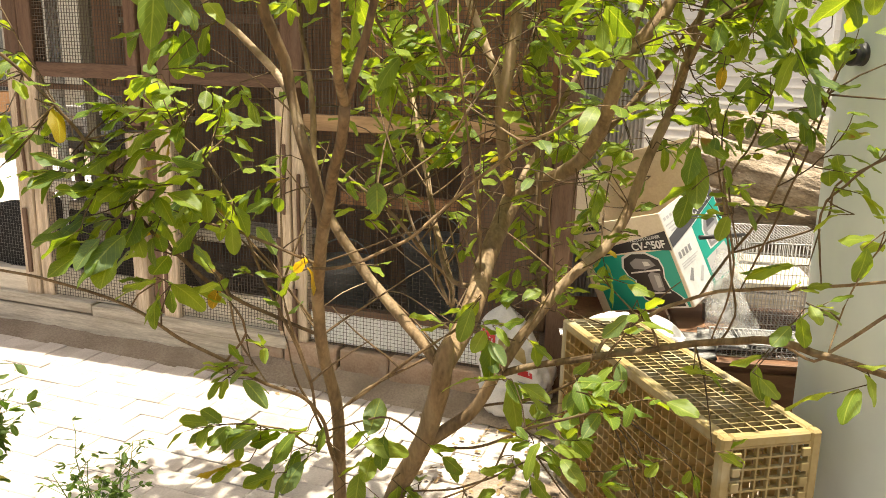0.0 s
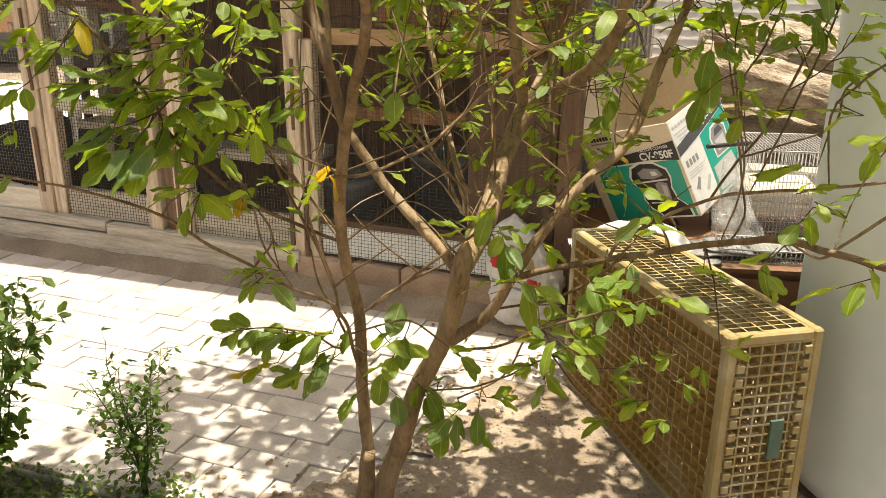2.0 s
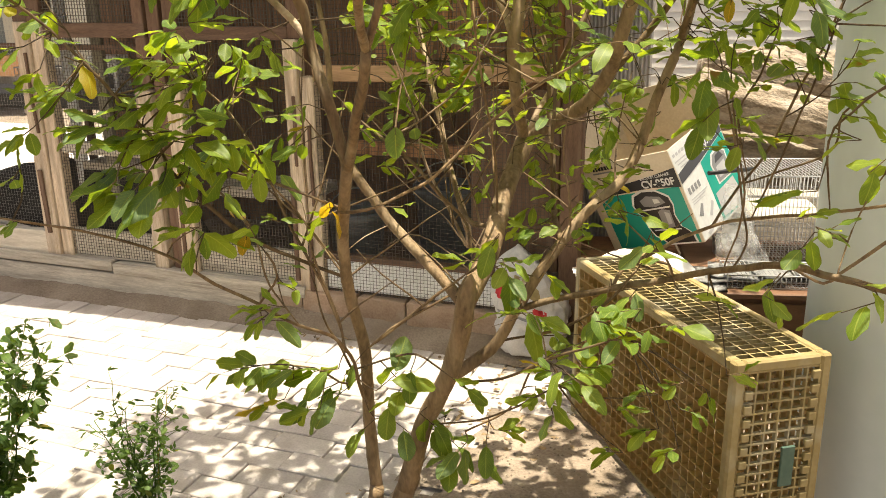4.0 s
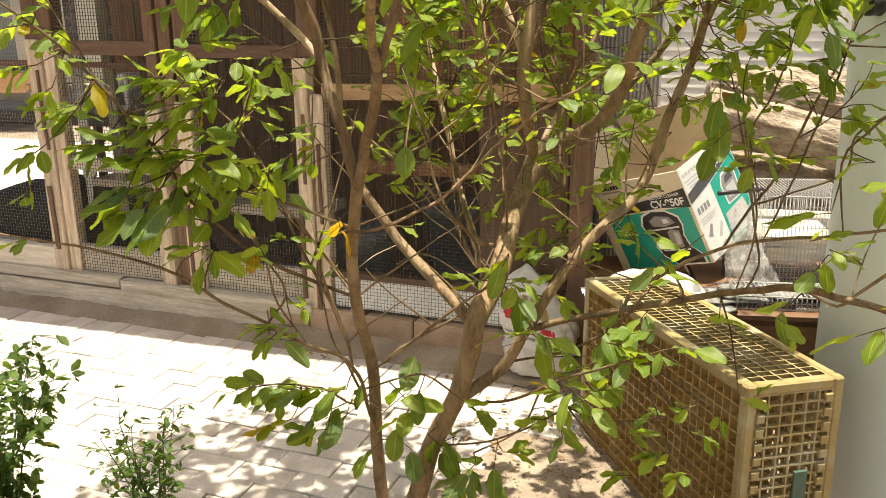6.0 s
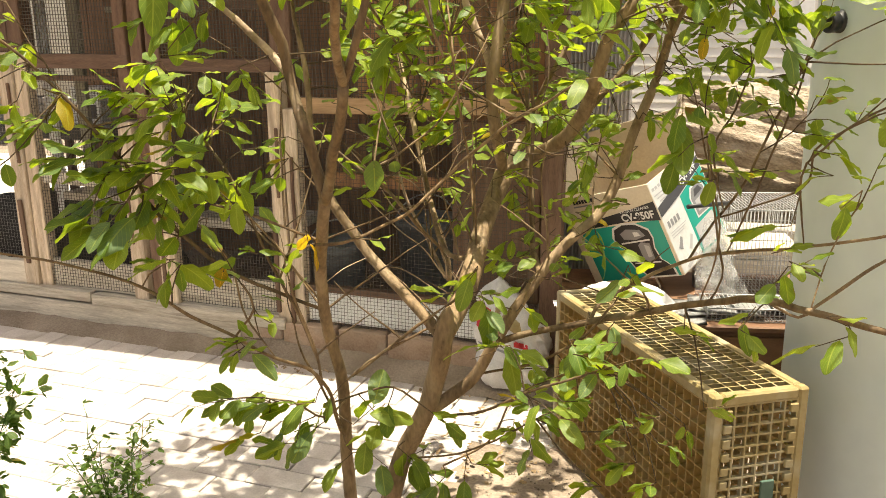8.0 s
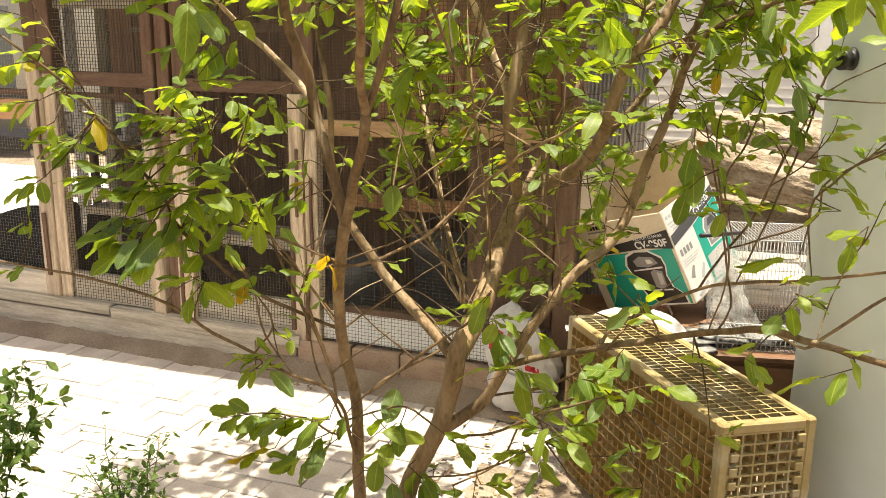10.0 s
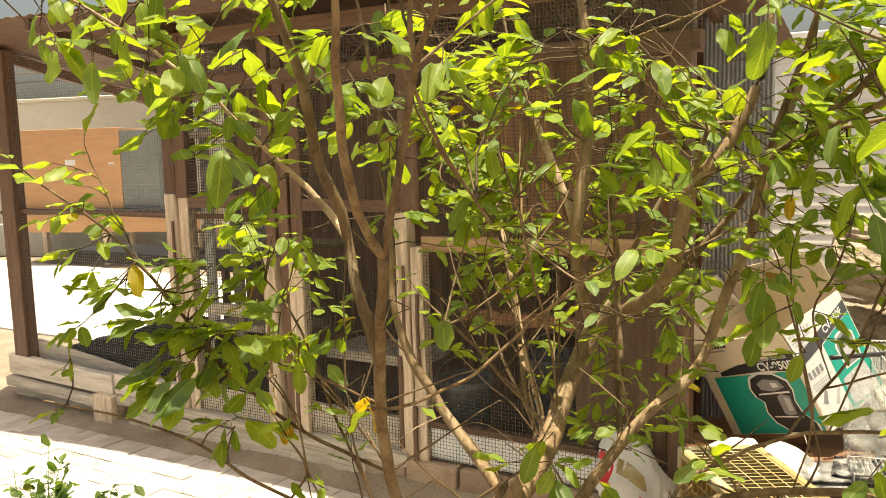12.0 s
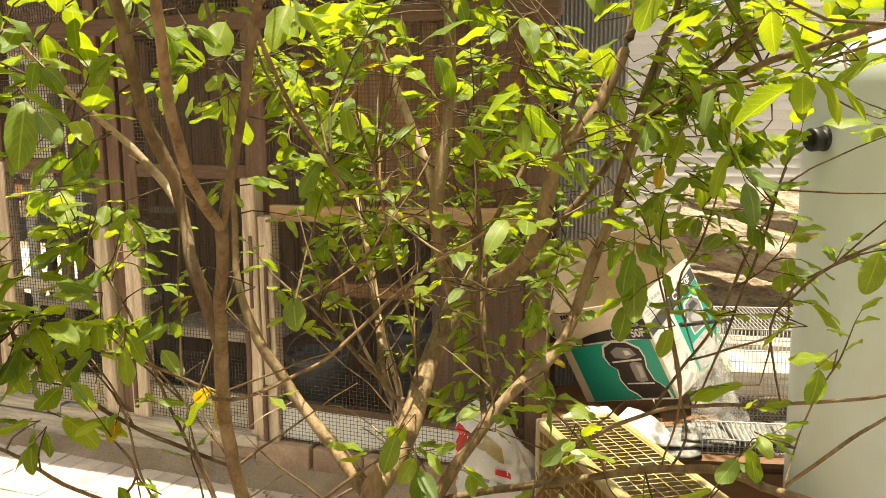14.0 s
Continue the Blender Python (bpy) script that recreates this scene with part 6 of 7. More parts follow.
limb("dead_twig", 2, 0, 1, (0.052, 2.120, 0.818, 0.0023), (0.064, 2.150, 0.764, 0.0023), (0.085, 2.150, 0.881, 0.0020), (0.112, 2.150, 0.938, 0.0013))
limb("dead_twig", 2, 0, 1, (0.064, 2.150, 0.764, 0.0023), (0.013, 2.200, 0.746, 0.0023), (-0.030, 2.200, 0.821, 0.0020), (-0.101, 2.200, 0.851, 0.0013), (-0.159, 2.200, 0.821, 0.0010))
limb("branch", 0.55, 9, 0.9, (0.021, 1.857, 0.819, 0.0032), (-0.059, 1.840, 0.780, 0.0037), (-0.118, 1.820, 0.749, 0.0037), (-0.162, 1.820, 0.709, 0.0028))
limb("branch", 0.55, 9, 0.9, (0.116, 2.047, 0.931, 0.0028), (0.109, 2.000, 1.081, 0.0032), (0.090, 1.950, 1.200, 0.0032), (0.072, 1.900, 1.322, 0.0028), (0.059, 1.850, 1.422, 0.0023))
limb("branch", 0.55, 9, 0.9, (0.247, 2.075, 0.931, 0.0051), (0.238, 2.050, 1.057, 0.0055), (0.240, 2.050, 1.173, 0.0051), (0.240, 2.070, 1.283, 0.0046), (0.227, 2.100, 1.392, 0.0037), (0.221, 2.115, 1.446, 0.0012))
limb("branch", 0.55, 9, 0.9, (0.554, 1.752, 0.910, 0.0018), (0.576, 1.750, 0.859, 0.0018), (0.594, 1.750, 0.930, 0.0026), (0.585, 1.760, 1.041, 0.0026), (0.564, 1.780, 1.169, 0.0024), (0.551, 1.800, 1.274, 0.0018))
limb("branch", 0.55, 9, 0.9, (0.627, 1.850, 0.982, 0.0018), (0.664, 1.850, 1.076, 0.0028), (0.706, 1.850, 1.202, 0.0028), (0.738, 1.850, 1.300, 0.0028), (0.759, 1.850, 1.395, 0.0018))
limb("branch", 0.55, 9, 0.9, (0.749, 1.767, 1.021, 0.0018), (0.677, 1.700, 1.078, 0.0018), (0.707, 1.700, 1.173, 0.0028), (0.740, 1.700, 1.224, 0.0028), (0.791, 1.700, 1.269, 0.0028), (0.856, 1.700, 1.303, 0.0018))
limb("branch", 0.55, 9, 0.9, (0.690, 1.558, 0.961, 0.0018), (0.723, 1.600, 1.032, 0.0018), (0.744, 1.600, 1.093, 0.0018), (0.765, 1.600, 1.132, 0.0018))
limb("branch", 0.55, 9, 0.9, (0.468, 1.793, 0.877, 0.0028), (0.447, 1.750, 0.893, 0.0028), (0.446, 1.780, 0.925, 0.0028), (0.415, 1.800, 0.948, 0.0028), (0.383, 1.820, 0.977, 0.0018))
limb("branch", 0.55, 9, 0.9, (0.660, 1.998, 1.042, 0.0018), (0.565, 1.950, 1.079, 0.0018), (0.615, 1.950, 1.187, 0.0028), (0.654, 1.950, 1.269, 0.0028), (0.679, 1.950, 1.359, 0.0018))
limb("branch", 0.55, 9, 0.9, (-0.277, 1.683, 0.814, 0.0018), (-0.329, 1.750, 0.814, 0.0018), (-0.349, 1.750, 0.875, 0.0026), (-0.369, 1.760, 0.955, 0.0026), (-0.404, 1.780, 1.020, 0.0024), (-0.464, 1.800, 1.074, 0.0018))
limb("branch", 0.55, 9, 0.9, (-0.200, 1.805, 0.880, 0.0028), (-0.261, 1.800, 0.968, 0.0028), (-0.304, 1.800, 1.027, 0.0026), (-0.358, 1.800, 1.086, 0.0018))
limb("branch", 0.55, 9, 0.9, (-0.185, 1.923, 0.533, 0.0028), (-0.208, 1.860, 0.636, 0.0037), (-0.233, 1.840, 0.713, 0.0032), (-0.257, 1.820, 0.773, 0.0028), (-0.267, 1.800, 0.857, 0.0018))
limb("branch", 0.55, 9, 0.9, (-0.057, 1.945, 0.452, 0.0028), (-0.004, 1.900, 0.419, 0.0028), (0.075, 1.850, 0.521, 0.0028), (0.172, 1.800, 0.591, 0.0028), (0.241, 1.780, 0.642, 0.0018))
limb("branch", 0.55, 9, 0.9, (0.042, 1.871, 0.478, 0.0028), (0.087, 1.900, 0.465, 0.0028), (0.144, 1.860, 0.545, 0.0028), (0.189, 1.820, 0.661, 0.0028), (0.241, 1.800, 0.711, 0.0018))
limb("branch", 0.55, 9, 0.9, (-0.103, 1.900, 1.150, 0.0028), (-0.034, 1.920, 1.190, 0.0028), (0.036, 1.950, 1.248, 0.0028), (0.084, 1.970, 1.328, 0.0018))
limb("branch", 0.55, 9, 0.9, (0.274, 1.938, 0.935, 0.0028), (0.315, 1.900, 0.916, 0.0028), (0.263, 1.900, 1.028, 0.0028), (0.249, 1.900, 1.125, 0.0023), (0.258, 1.900, 1.207, 0.0018))
bunch(-0.94, 1.87, 1.77, 5, 0.050, 0.110)
bunch(-0.86, 1.87, 1.74, 4, 0.040, 0.110)
bunch(-0.76, 1.87, 1.72, 4, 0.040, 0.100)
bunch(-0.51, 1.60, 1.62, 4, 0.040, 0.100)
bunch(-0.45, 1.60, 1.72, 12, 0.080, 0.085)
bunch(-0.47, 1.65, 1.55, 5, 0.050, 0.090)
bunch(-0.93, 1.82, 1.82, 8, 0.070, 0.090)
bunch(-0.42, 1.70, 1.71, 12, 0.100, 0.080)
bunch(-0.41, 1.80, 1.54, 9, 0.080, 0.080)
bunch(-0.21, 1.90, 1.60, 12, 0.100, 0.075)
bunch(-0.26, 1.90, 1.52, 10, 0.080, 0.070)
bunch(-0.03, 1.70, 1.58, 3, 0.030, 0.090)
bunch(-0.03, 1.60, 1.71, 4, 0.060, 0.080)
bunch(-0.03, 1.90, 1.74, 10, 0.090, 0.080)
bunch(0.10, 1.70, 1.67, 4, 0.040, 0.100)
bunch(0.10, 2.10, 1.62, 16, 0.120, 0.075)
bunch(0.23, 1.90, 1.61, 5, 0.050, 0.090)
bunch(0.33, 1.80, 1.60, 7, 0.070, 0.090)
rosette(0.443, 1.317, 1.656, 1, 0.080, 268)
bunch(0.35, 2.00, 1.69, 12, 0.090, 0.080)
bunch(0.27, 2.00, 1.74, 12, 0.090, 0.080)
bunch(0.60, 1.90, 1.68, 14, 0.100, 0.080)
bunch(0.66, 1.80, 1.64, 12, 0.100, 0.085)
bunch(0.64, 1.80, 1.50, 10, 0.100, 0.080)
bunch(0.68, 1.80, 1.69, 10, 0.100, 0.085)
bunch(-0.22, 1.70, 1.67, 10, 0.080, 0.080)
bunch(-0.26, 1.70, 1.73, 8, 0.080, 0.080)
bunch(0.14, 2.00, 1.75, 14, 0.100, 0.080)
bunch(-0.17, 1.80, 1.76, 10, 0.090, 0.085)
bunch(0.76, 1.60, 1.53, 7, 0.060, 0.100)
bunch(0.72, 1.80, 1.52, 7, 0.060, 0.085)
bunch(0.73, 1.50, 1.57, 5, 0.050, 0.100)
shoots(-0.603, 1.500, 1.378, 3, 0.048, 330)
shoots(-0.680, 1.500, 1.361, 5, 0.056, 200)
shoots(-0.662, 1.500, 1.444, 3, 0.046, 200)
shoots(-0.655, 1.520, 1.318, 4, 0.052, 230)
shoots(-0.640, 1.520, 1.291, 4, 0.059, 210)
shoots(-0.627, 1.550, 1.282, 4, 0.058, 240)
shoots(-0.577, 1.550, 1.334, 2, 0.058, 315)
shoots(-0.612, 1.600, 1.276, 3, 0.050, 0)
shoots(-0.678, 1.500, 1.219, 6, 0.057, 240)
shoots(-0.698, 1.500, 1.152, 3, 0.049, 250)
shoots(-0.720, 1.500, 1.074, 4, 0.049, 220)
shoots(-0.583, 1.565, 1.222, 5, 0.077, 215)
shoots(-0.617, 1.555, 1.227, 3, 0.063, 185)
shoots(-0.491, 1.555, 1.342, 5, 0.059, 180)
shoots(-0.466, 1.560, 1.330, 5, 0.067, 190)
shoots(-0.544, 1.868, 1.305, 4, 0.064, 170)
shoots(-0.552, 1.868, 1.370, 5, 0.072, 200)
shoots(-0.422, 1.730, 1.394, 4, 0.076, 15)
shoots(-0.496, 1.868, 1.348, 4, 0.063, 180)
shoots(-0.499, 1.705, 1.448, 4, 0.054, 220)
shoots(-0.447, 1.718, 1.441, 4, 0.054, 250)
shoots(-0.386, 1.740, 1.450, 3, 0.050, 260)
shoots(-0.412, 1.855, 1.339, 6, 0.048, 300)
shoots(-0.307, 1.672, 1.356, 6, 0.043, 280)
shoots(-0.270, 1.640, 1.332, 4, 0.042, 290)
shoots(-0.385, 1.830, 1.308, 4, 0.043, 270)
shoots(-0.467, 1.565, 1.294, 6, 0.058, 190)
shoots(-0.528, 1.868, 1.260, 6, 0.071, 200)
shoots(-0.492, 1.868, 1.269, 4, 0.070, 260)
shoots(-0.524, 1.575, 1.255, 6, 0.069, 190)
shoots(-0.464, 1.575, 1.264, 6, 0.069, 200)
shoots(-0.512, 1.842, 1.206, 6, 0.070, 210)
shoots(-0.452, 1.842, 1.226, 4, 0.060, 240)
shoots(-0.533, 1.580, 1.195, 5, 0.082, 190)
shoots(-0.497, 1.595, 1.210, 5, 0.080, 200)
shoots(-0.448, 1.602, 1.201, 5, 0.078, 200)
shoots(-0.412, 1.610, 1.188, 6, 0.083, 340)
shoots(-0.569, 1.580, 1.145, 5, 0.073, 215)
shoots(-0.567, 1.545, 1.121, 6, 0.072, 240)
shoots(-0.538, 1.548, 1.102, 5, 0.079, 245)
shoots(-0.504, 1.552, 1.101, 4, 0.092, 250)
shoots(-0.491, 1.635, 1.121, 6, 0.075, 260)
shoots(-0.468, 1.660, 1.104, 4, 0.066, 260)
shoots(-0.403, 1.700, 1.163, 5, 0.059, 250)
shoots(-0.402, 1.808, 1.152, 4, 0.060, 250)
shoots(-0.340, 1.700, 1.130, 4, 0.064, 265)
shoots(-0.340, 1.800, 1.155, 5, 0.059, 240)
shoots(-0.274, 1.700, 1.163, 4, 0.055, 230)
shoots(-0.318, 1.808, 1.210, 3, 0.059, 20)
shoots(-0.450, 1.558, 1.047, 6, 0.069, 200)
shoots(-0.451, 1.728, 0.982, 4, 0.090, 300)
shoots(-0.428, 1.560, 1.017, 3, 0.061, 250)
shoots(-0.386, 1.745, 0.978, 1, 0.063, 250, True)
shoots(-0.426, 1.765, 1.048, 1, 0.055, 255, True)
shoots(-0.206, 1.697, 1.046, 2, 0.065, 270, True)
shoots(-0.213, 1.697, 1.085, 5, 0.045, 270)
shoots(-0.346, 1.785, 1.005, 3, 0.039, 120)
shoots(-0.313, 1.612, 0.886, 4, 0.051, 160)
shoots(-0.301, 1.640, 0.843, 3, 0.067, 340)
shoots(-0.351, 1.610, 0.878, 4, 0.045, 150)
shoots(-0.340, 1.615, 0.850, 3, 0.045, 240)
shoots(-0.401, 1.725, 0.708, 4, 0.073, 180)
shoots(-0.331, 1.725, 0.699, 5, 0.078, 190)
shoots(-0.261, 1.740, 0.690, 4, 0.084, 200)
shoots(-0.371, 1.725, 0.619, 4, 0.073, 200)
shoots(-0.298, 1.725, 0.607, 5, 0.078, 200)
shoots(-0.235, 1.760, 0.616, 4, 0.074, 240)
shoots(-0.107, 1.805, 0.651, 3, 0.100, 60)
shoots(-0.121, 1.805, 0.581, 3, 0.096, 250)
shoots(-0.095, 1.914, 0.454, 4, 0.109, 300)
shoots(-0.028, 1.902, 0.473, 5, 0.121, 290)
shoots(0.090, 1.842, 0.427, 3, 0.079, 270)
shoots(-0.187, 1.815, 0.508, 3, 0.075, 240)
shoots(0.010, 1.868, 0.410, 4, 0.103, 240)
shoots(-0.098, 1.880, 1.166, 1, 0.110, 268)
shoots(-0.087, 1.522, 1.259, 1, 0.044, 200)
shoots(-0.123, 1.580, 1.185, 2, 0.041, 240)
shoots(-0.264, 1.600, 0.924, 3, 0.042, 100)
shoots(-0.068, 1.640, 1.067, 2, 0.049, 0)
shoots(-0.172, 2.350, 0.994, 5, 0.054, 0)
shoots(-0.097, 2.390, 0.986, 3, 0.049, 180)
shoots(0.085, 1.924, 0.892, 6, 0.097, 250)
shoots(0.030, 1.799, 0.910, 3, 0.083, 200)
shoots(0.136, 1.858, 0.840, 3, 0.087, 280)
shoots(0.111, 1.862, 0.744, 3, 0.095, 230)
shoots(0.208, 1.830, 0.759, 3, 0.098, 300)
shoots(0.332, 1.642, 0.839, 4, 0.075, 330)
shoots(0.344, 1.642, 0.864, 4, 0.062, 200)
shoots(0.174, 1.985, 0.929, 6, 0.058, 150)
shoots(0.231, 2.045, 0.926, 6, 0.054, 30)
shoots(0.269, 1.899, 0.916, 4, 0.055, 0)
shoots(0.208, 1.880, 0.897, 5, 0.050, 250)
shoots(0.135, 1.924, 0.869, 5, 0.062, 20)
shoots(0.299, 1.880, 0.960, 4, 0.053, 60)
shoots(0.390, 1.790, 1.009, 3, 0.079, 320)
shoots(0.404, 1.775, 0.953, 2, 0.069, 265)
shoots(0.503, 1.780, 1.271, 4, 0.104, 268)
shoots(0.489, 1.765, 1.191, 2, 0.084, 255)
shoots(0.542, 1.755, 1.152, 3, 0.055, 200)
shoots(0.668, 1.955, 1.136, 5, 0.065, 0)
shoots(0.703, 1.830, 1.160, 2, 0.114, 5)
shoots(0.639, 1.680, 1.081, 2, 0.085, 200)
shoots(0.717, 1.760, 1.019, 3, 0.062, 60)
shoots(0.627, 1.565, 1.010, 2, 0.064, 255)
shoots(0.668, 1.559, 1.042, 3, 0.043, 320)
shoots(0.562, 1.765, 1.199, 3, 0.052, 100)
shoots(0.753, 1.680, 1.215, 3, 0.079, 330)
shoots(0.730, 1.680, 1.176, 2, 0.051, 180)
shoots(0.736, 1.580, 1.145, 2, 0.065, 250)
shoots(0.592, 1.605, 0.925, 2, 0.077, 240)
shoots(0.604, 1.572, 0.903, 2, 0.060, 300)
shoots(0.688, 1.500, 0.922, 2, 0.096, 230)
shoots(0.719, 1.490, 0.962, 2, 0.059, 315)
shoots(0.513, 1.750, 0.856, 2, 0.057, 0)
shoots(0.552, 1.730, 0.848, 2, 0.056, 330)
shoots(0.604, 1.730, 0.698, 3, 0.058, 20)
shoots(0.444, 1.642, 0.712, 3, 0.047, 200)
shoots(0.491, 1.642, 0.653, 4, 0.051, 320)
shoots(0.362, 1.642, 0.663, 5, 0.051, 30)
shoots(0.397, 1.642, 0.615, 5, 0.052, 200)
shoots(0.203, 1.730, 0.705, 5, 0.052, 150)
shoots(0.254, 1.765, 0.648, 4, 0.051, 0)
shoots(0.230, 1.765, 0.582, 2, 0.073, 275)
shoots(0.443, 1.642, 0.566, 4, 0.052, 200)
shoots(0.173, 1.775, 0.615, 4, 0.052, 200)
shoots(0.306, 1.668, 0.736, 4, 0.050, 30)
shoots(0.351, 1.765, 0.493, 4, 0.055, 180)
shoots(0.136, 1.805, 0.520, 4, 0.056, 20)
shoots(0.543, 1.916, 1.404, 5, 0.053, 60)
shoots(0.586, 1.930, 1.359, 5, 0.054, 0)
shoots(0.639, 1.930, 1.391, 5, 0.053, 30)
shoots(0.687, 1.915, 1.413, 5, 0.054, 60)
shoots(0.697, 1.830, 1.435, 5, 0.052, 0)
shoots(0.623, 1.930, 1.314, 4, 0.052, 200)
shoots(0.678, 1.930, 1.327, 5, 0.054, 340)
shoots(0.697, 1.830, 1.342, 5, 0.052, 0)
shoots(0.567, 2.022, 1.331, 4, 0.059, 240)
shoots(0.561, 1.880, 1.412, 1, 0.052, 260, True)
shoots(0.734, 1.830, 1.384, 3, 0.075, 320)
shoots(0.721, 1.830, 1.310, 4, 0.049, 300)
shoots(0.706, 1.932, 1.279, 4, 0.050, 200)
shoots(0.641, 1.930, 1.246, 4, 0.048, 180)
shoots(0.549, 1.775, 1.285, 4, 0.043, 300)
shoots(0.509, 2.030, 1.333, 4, 0.059, 200)
shoots(0.509, 2.057, 1.234, 3, 0.056, 300)
shoots(0.435, 1.940, 1.434, 3, 0.087, 200)
shoots(0.535, 2.255, 1.436, 2, 0.095, 300)
shoots(0.486, 2.308, 1.316, 3, 0.082, 340)
shoots(0.402, 2.400, 1.311, 5, 0.069, 150)
shoots(0.308, 2.100, 1.391, 5, 0.069, 100)
shoots(0.435, 2.300, 1.207, 4, 0.072, 300)
shoots(0.352, 2.200, 1.225, 6, 0.064, 330)
shoots(0.309, 2.300, 1.207, 5, 0.064, 220)
shoots(0.427, 2.450, 1.249, 4, 0.068, 20)
shoots(0.237, 2.088, 1.446, 2, 0.116, 340)
shoots(0.145, 2.030, 1.318, 2, 0.097, 355)
shoots(0.096, 2.200, 1.351, 5, 0.066, 150)
shoots(0.063, 2.858, 1.438, 3, 0.135, 240)
shoots(-0.065, 2.060, 1.420, 3, 0.086, 200)
shoots(-0.015, 2.300, 1.428, 5, 0.069, 100)
shoots(0.032, 2.100, 1.307, 5, 0.074, 0)
shoots(0.169, 2.055, 1.394, 3, 0.085, 230)
shoots(-0.133, 2.200, 1.287, 4, 0.062, 10)
shoots(-0.056, 2.250, 1.256, 5, 0.070, 200)
shoots(0.006, 2.100, 1.205, 3, 0.078, 200)
shoots(-0.247, 2.450, 1.385, 5, 0.069, 60)
shoots(-0.252, 2.450, 1.253, 3, 0.070, 60)
shoots(-0.125, 2.150, 1.393, 6, 0.060, 30)
shoots(0.126, 2.250, 1.102, 4, 0.056, 20)
shoots(0.039, 2.350, 1.025, 5, 0.059, 0)
shoots(0.110, 2.050, 1.031, 5, 0.054, 250)
shoots(0.203, 2.100, 1.047, 4, 0.055, 270)
shoots(0.027, 2.250, 0.957, 4, 0.054, 200)
shoots(0.354, 2.200, 1.164, 3, 0.059, 30)
shoots(0.355, 2.100, 1.146, 3, 0.057, 0)
shoots(0.371, 2.300, 1.049, 4, 0.060, 0)
shoots(0.365, 2.350, 0.995, 3, 0.056, 200)
for x, y, z, n, size, turn in ((0.086, 1.80, 0.935, 4, 0.078, 250), (0.051, 1.80, 0.911, 3, 0.074, 210), (0.135, 1.82, 0.872, 4, 0.082, 280), (0.175, 1.85, 0.898, 5, 0.060, 30), (0.232, 1.82, 0.859, 4, 0.062, 300), (0.137, 1.78, 0.802, 4, 0.085, 200), (0.194, 1.80, 0.789, 4, 0.080, 320), (0.366, 1.75, 0.839, 4, 0.070, 250), (0.275, 1.90, 0.924, 5, 0.055, 90), (0.209, 1.90, 0.934, 5, 0.055, 60)):
    rosette(x, y, z, n, size, turn)
for x, z, size in ((-0.81, 1.74, 0.062), (-0.74, 1.71, 0.085), (-0.69, 1.69, 0.09), (-0.63, 1.73, 0.07), (-0.60, 1.68, 0.078), (-0.567, 1.65, 0.066), (-0.53, 1.63, 0.085), (-0.58, 1.77, 0.07), (-0.70, 1.76, 0.075), (-0.78, 1.78, 0.07)):
    rosette(x, 1.62 + RNG.uniform(-0.03, 0.05), z, 1, size, 262 + RNG.uniform(-18, 18))
    rosette(x + 0.02, 1.68, z + 0.07, 3, 0.06, RNG.uniform(150, 330))
# fine leaves deep in the tree
for i in range(260):
    x, y, z = RNG.uniform(-0.26, 0.45), RNG.uniform(2.02, 2.65), RNG.uniform(1.10, 1.75)
    if noise.noise(Vector((x * 6, y * 6, z * 1.6))) > -0.02 - 0.06 * (z > 1.3):
        rosette(x, y, z, RNG.randint(4, 6), RNG.uniform(0.048, 0.070), RNG.uniform(0, 360))
# leaves above the tank
for i in range(26):
    x, y, z = RNG.uniform(0.52, 1.0), RNG.uniform(1.5, 2.15), RNG.uniform(1.33, 1.85)
    if noise.noise(Vector((x * 5, y * 5, z * 5 + 2))) > -0.12:
        rosette(x, y, z, RNG.randint(3, 5), RNG.uniform(0.055, 0.078), RNG.uniform(0, 360))
# leaves of the middle crown, about head height
for i in range(105):
    x, y, z = RNG.uniform(-0.42, 0.95), RNG.uniform(1.62, 2.45), RNG.uniform(1.42, 1.80)
    if noise.noise(Vector((x * 6, y * 6, z * 1.6))) > -0.02:
        rosette(x, y, z, RNG.randint(4, 6), RNG.uniform(0.058, 0.082), RNG.uniform(0, 360))
# small leaves round the upper fork
for i in range(46):
    rosette(RNG.uniform(-0.15, 0.52), RNG.uniform(1.75, 2.30), RNG.uniform(1.33, 1.60), RNG.randint(4, 6), RNG.uniform(0.050, 0.070), RNG.uniform(0, 360))
# young leaves about the lower fork
for i in range(30):
    rosette(RNG.uniform(0.05, 0.48), RNG.uniform(1.85, 2.20), RNG.uniform(0.92, 1.30), RNG.randint(4, 5), RNG.uniform(0.042, 0.060), RNG.uniform(0, 360))
# leaves of the upper sides, towards the tank and towards the yard
SIDES = random.Random(77)


def near_limb(x, y, z, reach):
    c = Vector((x, y, z))
    return min((q - c).length for q in LIMBPTS) < reach


for i in range(150):
    x, y, z = SIDES.uniform(0.48, 1.02), SIDES.uniform(1.50, 2.30), SIDES.uniform(1.46, 1.88)
    if near_limb(x, y, z, 0.10):
        rosette(x, y, z, SIDES.randint(3, 5), SIDES.uniform(0.058, 0.082), SIDES.uniform(0, 360))
for i in range(90):
    x, y, z = SIDES.uniform(-0.58, -0.05), SIDES.uniform(1.50, 2.15), SIDES.uniform(1.45, 1.82)
    if near_limb(x, y, z, 0.10):
        rosette(x, y, z, SIDES.randint(3, 5), SIDES.uniform(0.055, 0.078), SIDES.uniform(0, 360))
# unseen leaves over the front stems, added to shade them
for i in range(11):
    bunch(RNG.uniform(-0.30, 0.10), RNG.uniform(1.15, 1.60), RNG.uniform(1.86, 2.08), 8, 0.09, 0.080)
